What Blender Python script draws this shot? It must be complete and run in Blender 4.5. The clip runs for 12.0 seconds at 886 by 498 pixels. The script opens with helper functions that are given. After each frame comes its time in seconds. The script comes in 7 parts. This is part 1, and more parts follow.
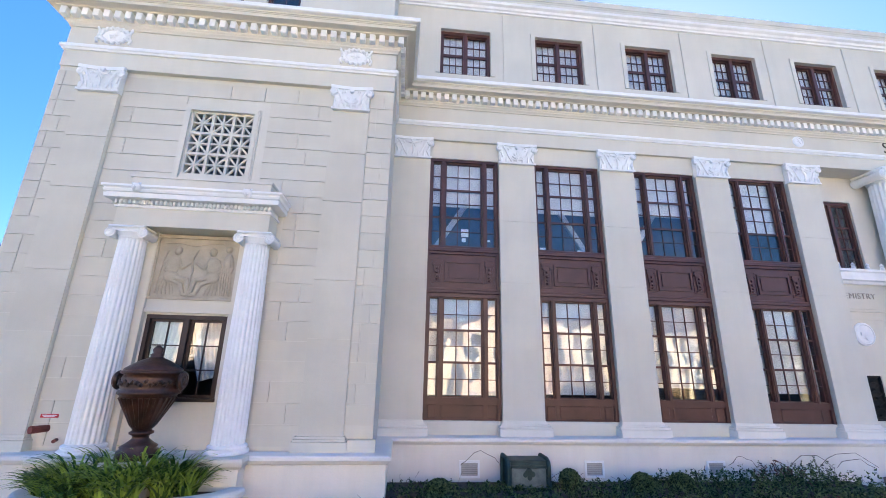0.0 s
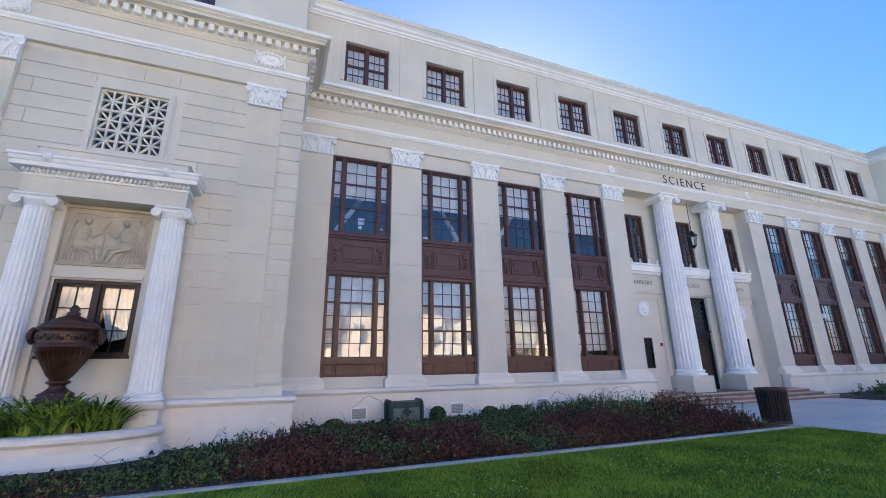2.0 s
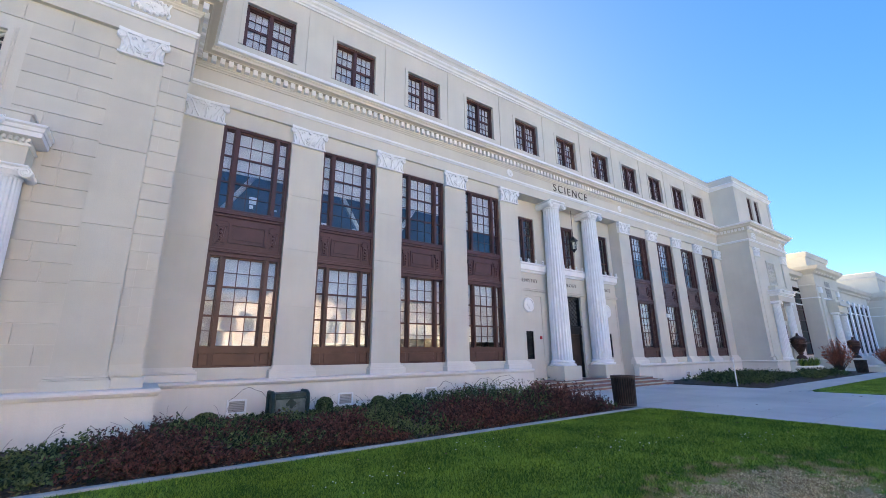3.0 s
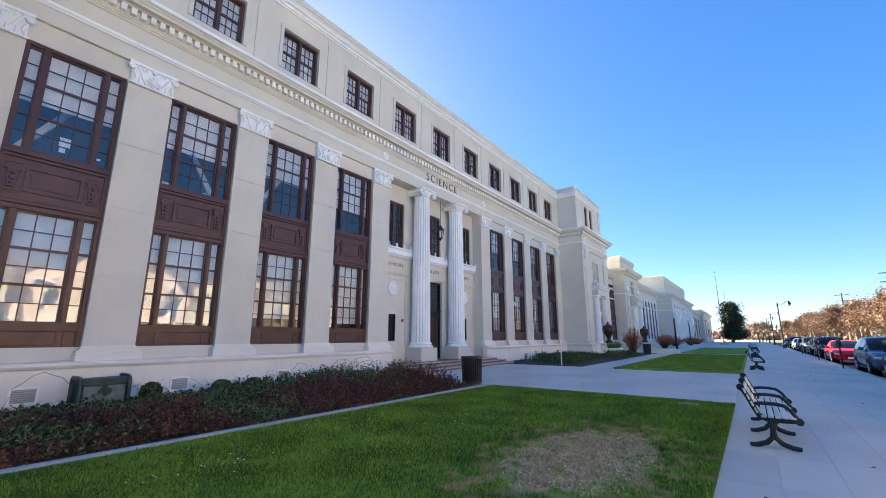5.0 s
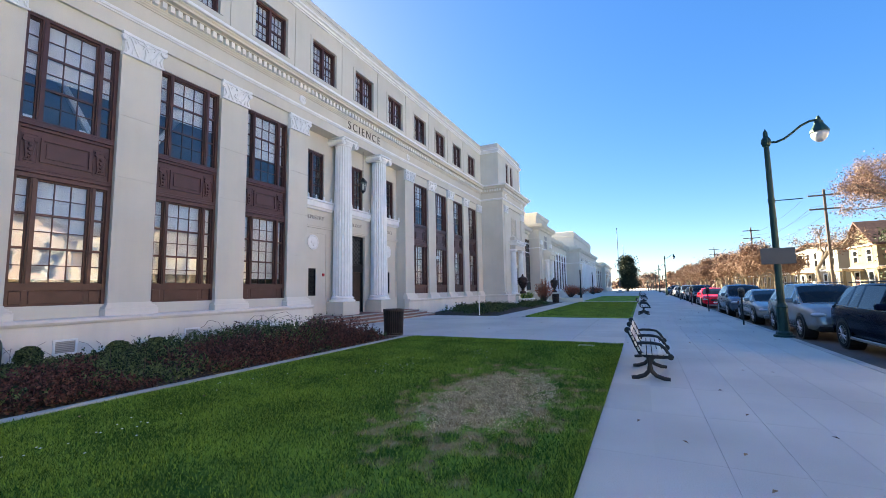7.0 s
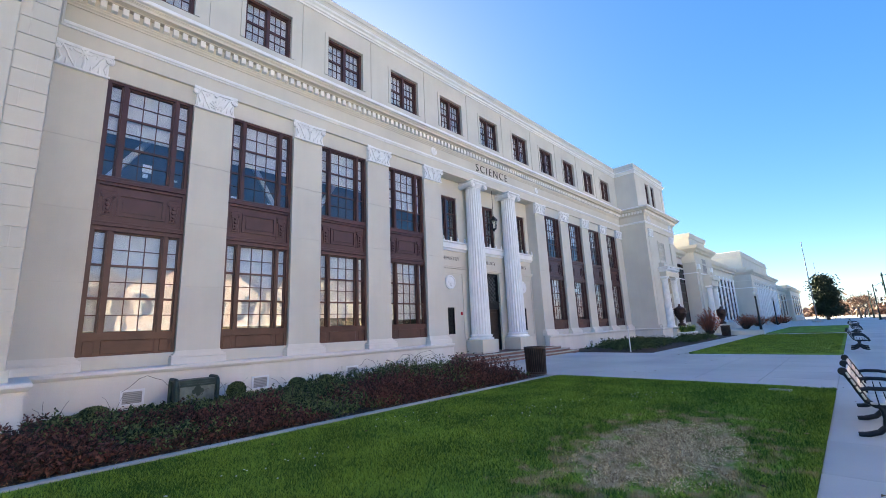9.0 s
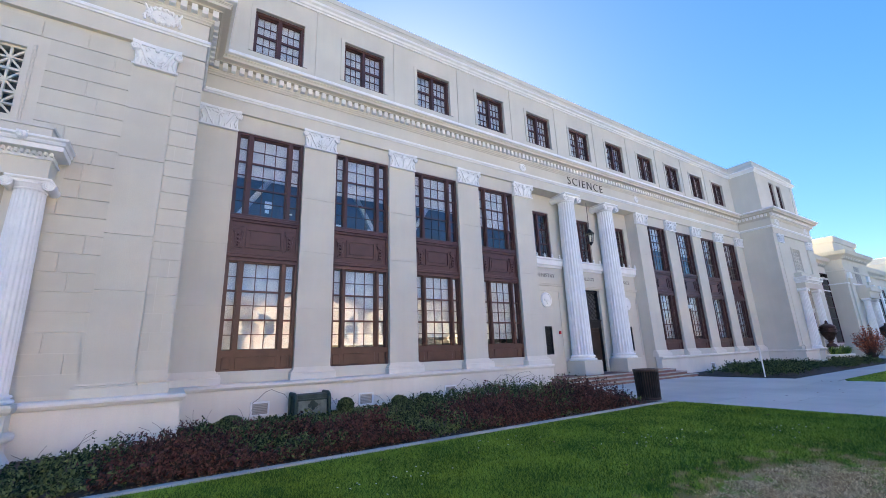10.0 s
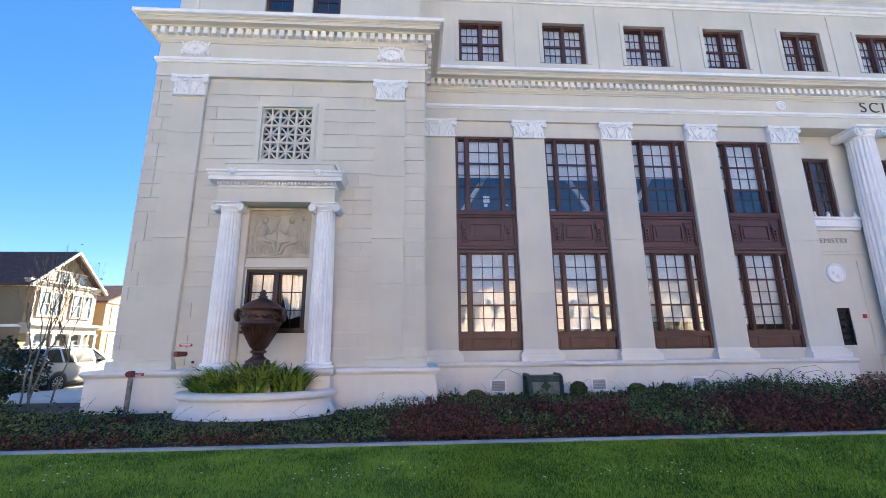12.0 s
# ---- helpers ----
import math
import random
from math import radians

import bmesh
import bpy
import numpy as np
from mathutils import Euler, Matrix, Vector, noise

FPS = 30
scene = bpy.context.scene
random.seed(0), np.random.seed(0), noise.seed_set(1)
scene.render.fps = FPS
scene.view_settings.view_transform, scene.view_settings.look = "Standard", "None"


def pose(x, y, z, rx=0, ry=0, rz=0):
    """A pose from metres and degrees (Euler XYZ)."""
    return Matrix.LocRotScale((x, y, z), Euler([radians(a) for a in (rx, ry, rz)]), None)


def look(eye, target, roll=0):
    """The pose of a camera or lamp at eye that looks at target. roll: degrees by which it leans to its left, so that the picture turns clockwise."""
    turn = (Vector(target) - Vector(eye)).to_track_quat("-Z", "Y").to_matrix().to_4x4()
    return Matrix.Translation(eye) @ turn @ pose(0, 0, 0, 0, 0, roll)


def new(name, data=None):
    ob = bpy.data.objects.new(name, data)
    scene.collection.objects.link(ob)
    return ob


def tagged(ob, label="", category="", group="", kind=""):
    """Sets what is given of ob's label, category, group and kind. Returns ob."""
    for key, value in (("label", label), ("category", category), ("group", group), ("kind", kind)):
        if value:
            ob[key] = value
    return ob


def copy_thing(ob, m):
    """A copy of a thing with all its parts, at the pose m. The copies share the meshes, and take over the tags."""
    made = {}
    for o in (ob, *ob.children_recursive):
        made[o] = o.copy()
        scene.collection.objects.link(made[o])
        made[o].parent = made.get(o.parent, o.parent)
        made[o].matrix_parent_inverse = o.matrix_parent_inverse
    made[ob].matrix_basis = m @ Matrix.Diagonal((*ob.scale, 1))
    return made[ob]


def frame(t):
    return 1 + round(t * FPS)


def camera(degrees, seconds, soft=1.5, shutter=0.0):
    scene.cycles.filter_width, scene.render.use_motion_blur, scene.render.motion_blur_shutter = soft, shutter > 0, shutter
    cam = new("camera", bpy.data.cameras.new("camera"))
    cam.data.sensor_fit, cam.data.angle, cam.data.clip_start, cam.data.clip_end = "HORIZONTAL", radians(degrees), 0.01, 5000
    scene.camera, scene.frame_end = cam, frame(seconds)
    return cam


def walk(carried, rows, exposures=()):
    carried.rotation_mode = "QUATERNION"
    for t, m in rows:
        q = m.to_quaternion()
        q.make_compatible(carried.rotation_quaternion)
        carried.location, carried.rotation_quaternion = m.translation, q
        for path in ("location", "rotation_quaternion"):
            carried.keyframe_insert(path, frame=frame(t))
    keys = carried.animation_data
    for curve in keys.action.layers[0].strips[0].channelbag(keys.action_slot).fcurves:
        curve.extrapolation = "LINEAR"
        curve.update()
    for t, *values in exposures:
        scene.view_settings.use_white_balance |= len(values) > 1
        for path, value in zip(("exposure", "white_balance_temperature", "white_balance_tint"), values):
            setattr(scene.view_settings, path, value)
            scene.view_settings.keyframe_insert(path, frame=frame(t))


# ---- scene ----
cam = camera(94.15, 12.0, soft=0.9)
PATH = [
    (0.00, pose(0.522, 2.153, 2.639, 105.940, -1.212, -5.719)),
    (0.10, pose(0.490, 2.050, 2.588, 106.022, -1.153, -5.831)),
    (0.20, pose(0.264, 1.331, 2.233, 106.594, -0.743, -6.618)),
    (0.30, pose(-0.058, 0.303, 1.726, 107.411, -0.157, -7.742)),
    (0.40, pose(-0.122, 0.098, 1.625, 107.574, -0.040, -7.967)),
    (0.50, pose(-0.122, 0.098, 1.625, 107.574, -0.040, -7.967)),
    (1.00, pose(-0.126, 0.080, 1.627, 107.203, 0.361, -9.898)),
    (1.50, pose(-0.105, 0.057, 1.631, 106.534, 0.693, -14.616)),
    (2.00, pose(-0.059, 0.039, 1.623, 105.722, 0.847, -21.183)),
    (2.50, pose(0.000, -0.008, 1.627, 104.949, 0.703, -28.033)),
    (3.00, pose(0.036, -0.031, 1.584, 104.431, 0.627, -35.121)),
    (5.00, pose(0.088, -0.041, 1.555, 102.028, 0.024, -53.705)),
    (5.50, pose(0.088, -0.095, 1.553, 100.487, 0.113, -57.496)),
    (6.00, pose(0.077, -0.076, 1.565, 98.079, 0.285, -61.892)),
    (6.50, pose(0.115, -0.088, 1.566, 95.691, 0.809, -64.959)),
    (8.50, pose(0.087, -0.052, 1.581, 98.460, 2.591, -52.431)),
    (9.00, pose(0.096, -0.020, 1.597, 101.067, 2.468, -45.511)),
    (9.50, pose(0.052, -0.003, 1.615, 102.819, 2.182, -39.488)),
    (10.00, pose(0.048, 0.027, 1.605, 104.147, 2.037, -32.702)),
    (10.50, pose(0.040, -0.003, 1.631, 104.838, 1.776, -25.073)),
    (11.00, pose(0.032, -0.015, 1.628, 104.958, 1.463, -16.871)),
    (11.50, pose(-0.051, 0.032, 1.603, 104.291, 1.075, -9.685)),
    (12.00, pose(-0.132, 0.054, 1.608, 102.659, 0.534, -3.375)),
]
walk(cam, PATH, [(0.0, 4.0, 7050, 6), (0.6, 3.8, 7000, 6), (1.5, 3.62, 6950, 5), (3.0, 3.74, 7150, 5), (5.0, 3.61, 7350, 4), (6.5, 3.62, 7450, 4),
                (8.5, 3.68, 7400, 4), (10.0, 3.75, 7000, 5), (12.0, 3.74, 7000, 6)])

# ---- sky and sun: low sun behind the building, the front in open shade ----
SUN_ELEV, SUN_AZ = radians(25), radians(27)      # azimuth from +y towards +x
world = bpy.data.worlds.new("sky_world")
scene.world = world
world.use_nodes = True
wn = world.node_tree.nodes
sky = wn.new("ShaderNodeTexSky")
sky.sky_type, sky.sun_disc = "NISHITA", False
sky.sun_elevation, sky.sun_rotation = SUN_ELEV, SUN_AZ
sky.air_density, sky.dust_density, sky.ozone_density = 0.7, 0.3, 4.5
wn["Background"].inputs["Strength"].default_value = 0.05
soft_sky, rich = wn.new("ShaderNodeGamma"), wn.new("ShaderNodeHueSaturation")
soft_sky.inputs["Gamma"].default_value, rich.inputs["Saturation"].default_value = 0.6, 1.56
rich.inputs["Hue"].default_value = 0.516
world.node_tree.links.new(sky.outputs[0], soft_sky.inputs["Color"])
world.node_tree.links.new(soft_sky.outputs[0], rich.inputs["Color"])
world.node_tree.links.new(rich.outputs[0], wn["Background"].inputs["Color"])
sun_data = bpy.data.lights.new("sun", "SUN")
sun_data.energy, sun_data.angle, sun_data.color = 3.0, radians(0.53), (1.0, 0.9, 0.76)
sun = new("sun", sun_data)
sun_way = Vector((math.sin(SUN_AZ) * math.cos(SUN_ELEV), math.cos(SUN_AZ) * math.cos(SUN_ELEV), math.sin(SUN_ELEV)))
sun.matrix_world = look(sun_way * 80, (0, 0, 0))


# ---- materials ----
def material(name, base, rough=0.7, metal=0.0, var=0.12, scale=1.2, fine=40.0, bump=0.15, tint=None, streak=0.0, island=0.0, rand=0.0, spec=0.4):
    """Principled paint, stone or metal with variation at two scales and a fine relief."""
    m = bpy.data.materials.new(name)
    m.use_nodes = True
    t = m.node_tree
    n, l = t.nodes, t.links
    b = n["Principled BSDF"]
    b.inputs["Roughness"].default_value, b.inputs["Metallic"].default_value = rough, metal
    b.inputs["Specular IOR Level"].default_value = spec
    geo = n.new("ShaderNodeNewGeometry")
    big, small = n.new("ShaderNodeTexNoise"), n.new("ShaderNodeTexNoise")
    big.inputs["Scale"].default_value, big.inputs["Detail"].default_value = scale, 5
    small.inputs["Scale"].default_value, small.inputs["Detail"].default_value = fine, 3
    l.new(geo.outputs["Position"], big.inputs["Vector"])
    l.new(geo.outputs["Position"], small.inputs["Vector"])
    ramp = n.new("ShaderNodeValToRGB")
    lo = tint or tuple(c * (1 - var) for c in base)
    ramp.color_ramp.elements[0].color, ramp.color_ramp.elements[1].color = (*lo, 1), (*(min(1, c * (1 + var * 0.5)) for c in base), 1)
    ramp.color_ramp.elements[0].position, ramp.color_ramp.elements[1].position = 0.32, 0.68
    mixv = n.new("ShaderNodeMath")
    mixv.operation = "MULTIPLY_ADD"
    mixv.inputs[1].default_value, mixv.inputs[2].default_value = 0.3, -0.15
    l.new(small.outputs[0], mixv.inputs[0])
    add = n.new("ShaderNodeMath")
    add.operation = "ADD"
    l.new(big.outputs[0], add.inputs[0])
    l.new(mixv.outputs[0], add.inputs[1])
    last = add.outputs[0]
    if streak:
        st, mp = n.new("ShaderNodeTexNoise"), n.new("ShaderNodeMapping")
        mp.inputs["Scale"].default_value = (5, 5, 0.35)
        st.inputs["Scale"].default_value, st.inputs["Detail"].default_value = 1.0, 6
        l.new(geo.outputs["Position"], mp.inputs[0])
        l.new(mp.outputs[0], st.inputs["Vector"])
        ma = n.new("ShaderNodeMath")
        ma.operation, ma.inputs[1].default_value = "MULTIPLY_ADD", streak
        l.new(st.outputs[0], ma.inputs[0])
        l.new(last, ma.inputs[2])
        sub = n.new("ShaderNodeMath")
        sub.operation, sub.inputs[1].default_value = "SUBTRACT", streak * 0.5
        l.new(ma.outputs[0], sub.inputs[0])
        last = sub.outputs[0]
    if island or rand:
        ma = n.new("ShaderNodeMath")
        ma.operation, ma.inputs[1].default_value = "MULTIPLY_ADD", island or rand
        if island:
            l.new(geo.outputs["Random Per Island"], ma.inputs[0])
        else:
            l.new(n.new("ShaderNodeObjectInfo").outputs["Random"], ma.inputs[0])
        l.new(last, ma.inputs[2])
        sub = n.new("ShaderNodeMath")
        sub.operation, sub.inputs[1].default_value = "SUBTRACT", (island or rand) * 0.5
        l.new(ma.outputs[0], sub.inputs[0])
        last = sub.outputs[0]
    l.new(last, ramp.inputs[0])
    l.new(ramp.outputs[0], b.inputs["Base Color"])
    if bump:
        bp = n.new("ShaderNodeBump")
        bp.inputs["Strength"].default_value, bp.inputs["Distance"].default_value = bump, 0.02
        l.new(small.outputs[0], bp.inputs["Height"])
        l.new(bp.outputs[0], b.inputs["Normal"])
    return m


def glass_material(name, base, gloss):
    m = bpy.data.materials.new(name)
    m.use_nodes = True
    t = m.node_tree
    n, l = t.nodes, t.links
    n.remove(n["Principled BSDF"])
    lw = n.new("ShaderNodeLayerWeight")
    lw.inputs[0].default_value = 0.5
    fac = n.new("ShaderNodeMath")
    fac.operation, fac.use_clamp = "ADD", True
    fac.operation, fac.inputs[1].default_value, fac.inputs[2].default_value = "MULTIPLY_ADD", 0.85, gloss
    steep = n.new("ShaderNodeMath")
    steep.operation, steep.inputs[1].default_value = "POWER", 4.0
    l.new(lw.outputs["Facing"], steep.inputs[0])
    l.new(steep.outputs[0], fac.inputs[0])
    tr, gl, mx = n.new("ShaderNodeBsdfTransparent"), n.new("ShaderNodeBsdfGlossy"), n.new("ShaderNodeMixShader")
    tr.inputs[0].default_value = (*base, 1)
    gl.inputs["Roughness"].default_value = 0.01
    wave, bp, geo = n.new("ShaderNodeTexNoise"), n.new("ShaderNodeBump"), n.new("ShaderNodeNewGeometry")
    wave.inputs["Scale"].default_value = 2.2
    bp.inputs["Strength"].default_value, bp.inputs["Distance"].default_value = 0.12, 0.02
    l.new(geo.outputs["Position"], wave.inputs["Vector"])
    l.new(wave.outputs[0], bp.inputs["Height"])
    l.new(bp.outputs[0], gl.inputs["Normal"])
    l.new(fac.outputs[0], mx.inputs[0])
    l.new(tr.outputs[0], mx.inputs[1])
    l.new(gl.outputs[0], mx.inputs[2])
    l.new(mx.outputs[0], n["Material Output"].inputs[0])
    return m


STUCCO = material("cream_stucco", (0.68, 0.64, 0.55), 0.85, var=0.06, scale=0.7, fine=55, bump=0.2, streak=0.3)
BLOCK = material("cream_block", (0.645, 0.602, 0.508), 0.85, var=0.06, scale=1.1, fine=55, bump=0.2, streak=0.3, rand=0.22)
# plinth paint whiter than the walls, lightened further for missing ground bounce
PLINTH = material("plinth_paint_plus_bounce", (0.81, 0.765, 0.69), 0.85, var=0.07, scale=0.8, fine=55, bump=0.2, streak=0.35)
WHITE = material("white_paint", (0.88, 0.875, 0.86), 0.6, var=0.06, scale=2.5, fine=60, bump=0.1, streak=0.4)
BROWN = material("brown_paint", (0.095, 0.036, 0.029), 0.42, var=0.25, scale=2.0, fine=50, bump=0.06, spec=0.5)
SPANDREL = material("brown_cast_metal", (0.09, 0.034, 0.032), 0.4, var=0.25, scale=3.0, fine=50, bump=0.08, spec=0.5)
GLASS = glass_material("window_glass", (0.96, 0.975, 0.98), 0.075)
BLIND = material("white_blind", (0.8, 0.78, 0.74), 0.9, var=0.1, scale=3, fine=30, bump=0.05)
# dark grey that puts the shade of unlit interiors into the colour
ROOM_SHADE = material("room_shade", (0.10, 0.11, 0.12), 0.9, var=0.3, scale=1, fine=8, bump=0)
CONCRETE = material("pale_concrete", (0.61, 0.57, 0.505), 0.88, var=0.13, scale=0.45, fine=70, bump=0.25, rand=0.14)
KERB = material("kerb_concrete", (0.48, 0.46, 0.42), 0.9, var=0.25, scale=1.5, fine=60, bump=0.3)
ASPHALT = material("asphalt", (0.12, 0.115, 0.11), 0.92, var=0.25, scale=0.5, fine=120, bump=0.4)
SOIL = material("mulch_soil", (0.085, 0.064, 0.05), 0.95, var=0.5, scale=5, fine=60, bump=0.8)
STEP = material("red_brown_step", (0.30, 0.17, 0.13), 0.85, var=0.2, scale=2, fine=60, bump=0.3)
DARK = material("dark_metal", (0.02, 0.02, 0.021), 0.45, 0.3, var=0.3, scale=4, fine=60, bump=0.05)


# ---- mesh helpers ----
def part(name, bm, mat, parent=None, label="", smooth=False):
    """Links a bmesh as one mesh object, under parent if given."""
    me = bpy.data.meshes.new(name)
    if smooth:
        for f in bm.faces:
            f.smooth = True
    bm.to_mesh(me)
    bm.free()
    me.materials.append(mat)
    ob = new(name, me)
    if parent:
        ob.parent = parent
    if label:
        ob["label"] = label
    return ob


def shared(name, me, parent, m):
    ob = new(name, me)
    ob.parent = parent
    ob.matrix_basis = m
    return ob


def box(bm, x0, x1, y0, y1, z0, z1):
    v = [bm.verts.new((x, y, z)) for z in (z0, z1) for y in (y0, y1) for x in (x0, x1)]
    for q in ((0, 2, 3, 1), (4, 5, 7, 6), (0, 1, 5, 4), (2, 6, 7, 3), (0, 4, 6, 2), (1, 3, 7, 5)):
        bm.faces.new([v[i] for i in q])
    return v


def boxes(*rows):
    bm = bmesh.new()
    for r in rows:
        box(bm, *r)
    return bm


def soft_box(x0, x1, y0, y1, z0, z1, bev=0.01, seg=1):
    bm = boxes((x0, x1, y0, y1, z0, z1))
    bmesh.ops.bevel(bm, geom=bm.edges[:], offset=bev, segments=seg, affect="EDGES", profile=0.5)
    return bm


def sweep(bm, way, profile):
    """Sweeps a closed profile of (out, z) along a plan polyline, out to its right hand, mitred at the corners."""
    pts = [Vector(p) for p in way]
    rings = []
    for i, p in enumerate(pts):
        dirs = []
        if i > 0:
            dirs.append((p - pts[i - 1]).normalized())
        if i < len(pts) - 1:
            dirs.append((pts[i + 1] - p).normalized())
        outs = [Vector((d.y, -d.x)) for d in dirs]
        o = outs[0] if len(outs) == 1 else (outs[0] + outs[1]) / (1 + outs[0].dot(outs[1]))
        rings.append([bm.verts.new((p.x + o.x * a, p.y + o.y * a, z)) for a, z in profile])
    k = len(profile)
    for a, b in zip(rings, rings[1:]):
        for j in range(k):
            bm.faces.new((a[j], a[(j + 1) % k], b[(j + 1) % k], b[j]))
    bm.faces.new(rings[0][::-1])
    bm.faces.new(rings[-1])
    bmesh.ops.recalc_face_normals(bm, faces=bm.faces[:])
    return bm


def lathe(bm, profile, n=24, cx=0.0, cy=0.0, cz=0.0):
    """Turns a profile of (r, z) about the vertical."""
    rings = []
    for r, z in profile:
        if r < 1e-5:
            rings.append([bm.verts.new((cx, cy, cz + z))])
        else:
            rings.append([bm.verts.new((cx + r * math.cos(2 * math.pi * i / n), cy + r * math.sin(2 * math.pi * i / n), cz + z)) for i in range(n)])
    for a, b in zip(rings, rings[1:]):
        for i in range(n):
            j = (i + 1) % n
            q = [a[i % len(a)], a[j % len(a)], b[j % len(b)], b[i % len(b)]]
            q = list(dict.fromkeys(q))
            if len(q) > 2:
                bm.faces.new(q)
    for ring, flip in ((rings[0], True), (rings[-1], False)):
        if len(ring) > 2:
            bm.faces.new(ring[::-1] if flip else ring)
    return bm


def rod(bm, a, b, r0, r1=None, n=8):
    """A tapered round rod from a to b."""
    a, b = Vector(a), Vector(b)
    r1 = r0 if r1 is None else r1
    d = (b - a).normalized()
    u = d.orthogonal().normalized()
    w = d.cross(u)
    ra, rb = ([bm.verts.new(p + (u * math.cos(t) + w * math.sin(t)) * r) for t in (2 * math.pi * i / n for i in range(n))] for p, r in ((a, r0), (b, r1)))
    for i in range(n):
        bm.faces.new((ra[i], ra[(i + 1) % n], rb[(i + 1) % n], rb[i]))
    bm.faces.new(ra[::-1])
    bm.faces.new(rb)
    return bm


def tube(bm, pts, r, n=8):
    """One bent round bar along the points."""
    pts = [Vector(p) for p in pts]
    u, rings = None, []
    for i, p in enumerate(pts):
        d = (pts[min(i + 1, len(pts) - 1)] - pts[max(i - 1, 0)]).normalized()
        u = d.orthogonal().normalized() if u is None else (u - d * u.dot(d)).normalized()
        w = d.cross(u)
        rings.append([bm.verts.new(p + (u * math.cos(2 * math.pi * k / n) + w * math.sin(2 * math.pi * k / n)) * r) for k in range(n)])
    for a, b in zip(rings, rings[1:]):
        for k in range(n):
            bm.faces.new((a[k], a[(k + 1) % n], b[(k + 1) % n], b[k]))
    bm.faces.new(rings[0][::-1])
    bm.faces.new(rings[-1])
    return bm


def cells(bm, x0, x1, z0, z1, y0, y1, holes):
    """A wall slab with rectangular openings (x0, x1, z0, z1) that go right through it."""
    xs = sorted({x0, x1, *(h[0] for h in holes), *(h[1] for h in holes)})
    zs = sorted({z0, z1, *(h[2] for h in holes), *(h[3] for h in holes)})
    xs, zs = [x for x in xs if x0 <= x <= x1], [z for z in zs if z0 <= z <= z1]
    for za, zb in zip(zs, zs[1:]):
        run = None
        for xa, xb in zip(xs, xs[1:]):
            solid = not any(h[0] < (xa + xb) / 2 < h[1] and h[2] < (za + zb) / 2 < h[3] for h in holes)
            if solid:
                run = (run[0], xb) if run else (xa, xb)
            if run and (not solid or xb == xs[-1]):
                box(bm, run[0], run[1], y0, y1, za, zb)
                run = None
    return bm


def empty(name, m, label="", category="", group="", kind=""):
    e = new(name)
    e.empty_display_size = 0.2
    e.matrix_basis = m
    return tagged(e, label, category, group, kind)


# ---- plan of the building ----
PITCH, BAY0, OPEN = 3.2, 1.143, 2.08             # bay spacing, first opening's edge, opening width
XC = 18.212                                      # middle of the entrance
MAIN_Y, PAV_Y, BACK_Y = 13.33, 11.2, 30.0
HEAD, WIN_TOP = 9.32, 8.745                       # underside of the architrave, head of the tall windows
PL, PR = -7.84, 0.045                             # near pavilion
QL, QR = 2 * XC - PR, 2 * XC - PL                # far pavilion
E0, E1 = BAY0 + 4 * PITCH, 2 * XC - BAY0 - 4 * PITCH   # entrance between its end piers
BAYS = [BAY0 + PITCH * k for k in range(4)] + [2 * XC - BAY0 - PITCH * k - OPEN for k in (3, 2, 1, 0)]
FRONT = [(PL, BACK_Y), (PL, PAV_Y), (PR, PAV_Y), (PR, MAIN_Y), (QL, MAIN_Y), (QL, PAV_Y), (QR, PAV_Y), (QR, BACK_Y)]

# ---- main wall ----
wall_main = tagged(part("wall_main", cells(bmesh.new(), PR, QL, -0.3, HEAD, MAIN_Y + 0.1, MAIN_Y + 0.5,
                   [(x, x + OPEN, 1.31, WIN_TOP) for x in BAYS] + [(E0, E1, -0.3, HEAD)]), STUCCO),
                   "cream stucco main wall between tall window bays", "wall", kind="structure")
bm = boxes((PR, QL, MAIN_Y, MAIN_Y + 0.9, HEAD, 11.0))
part("frieze", bm, STUCCO, wall_main)
attic_holes = [(BAY0 + 0.205 + PITCH * k, BAY0 + 0.205 + PITCH * k + 1.67, 11.76, 13.5) for k in range(11)]
wall_attic = tagged(part("wall_attic", cells(bmesh.new(), PR - 0.2, QL + 0.2, 10.9, 15.0, MAIN_Y + 0.02, MAIN_Y + 0.4, attic_holes), STUCCO),
                    "cream stucco attic storey wall with small windows", "wall", kind="structure")
for k in range(12):                              # shallow strips between the attic windows
    x = BAY0 + 0.205 + PITCH * k - 1.1
    if k in (0, 11):
        continue
    part("attic_strip", boxes((x, x + 0.66, MAIN_Y - 0.02, MAIN_Y + 0.02, 11.2, 14.3)), STUCCO, wall_attic)


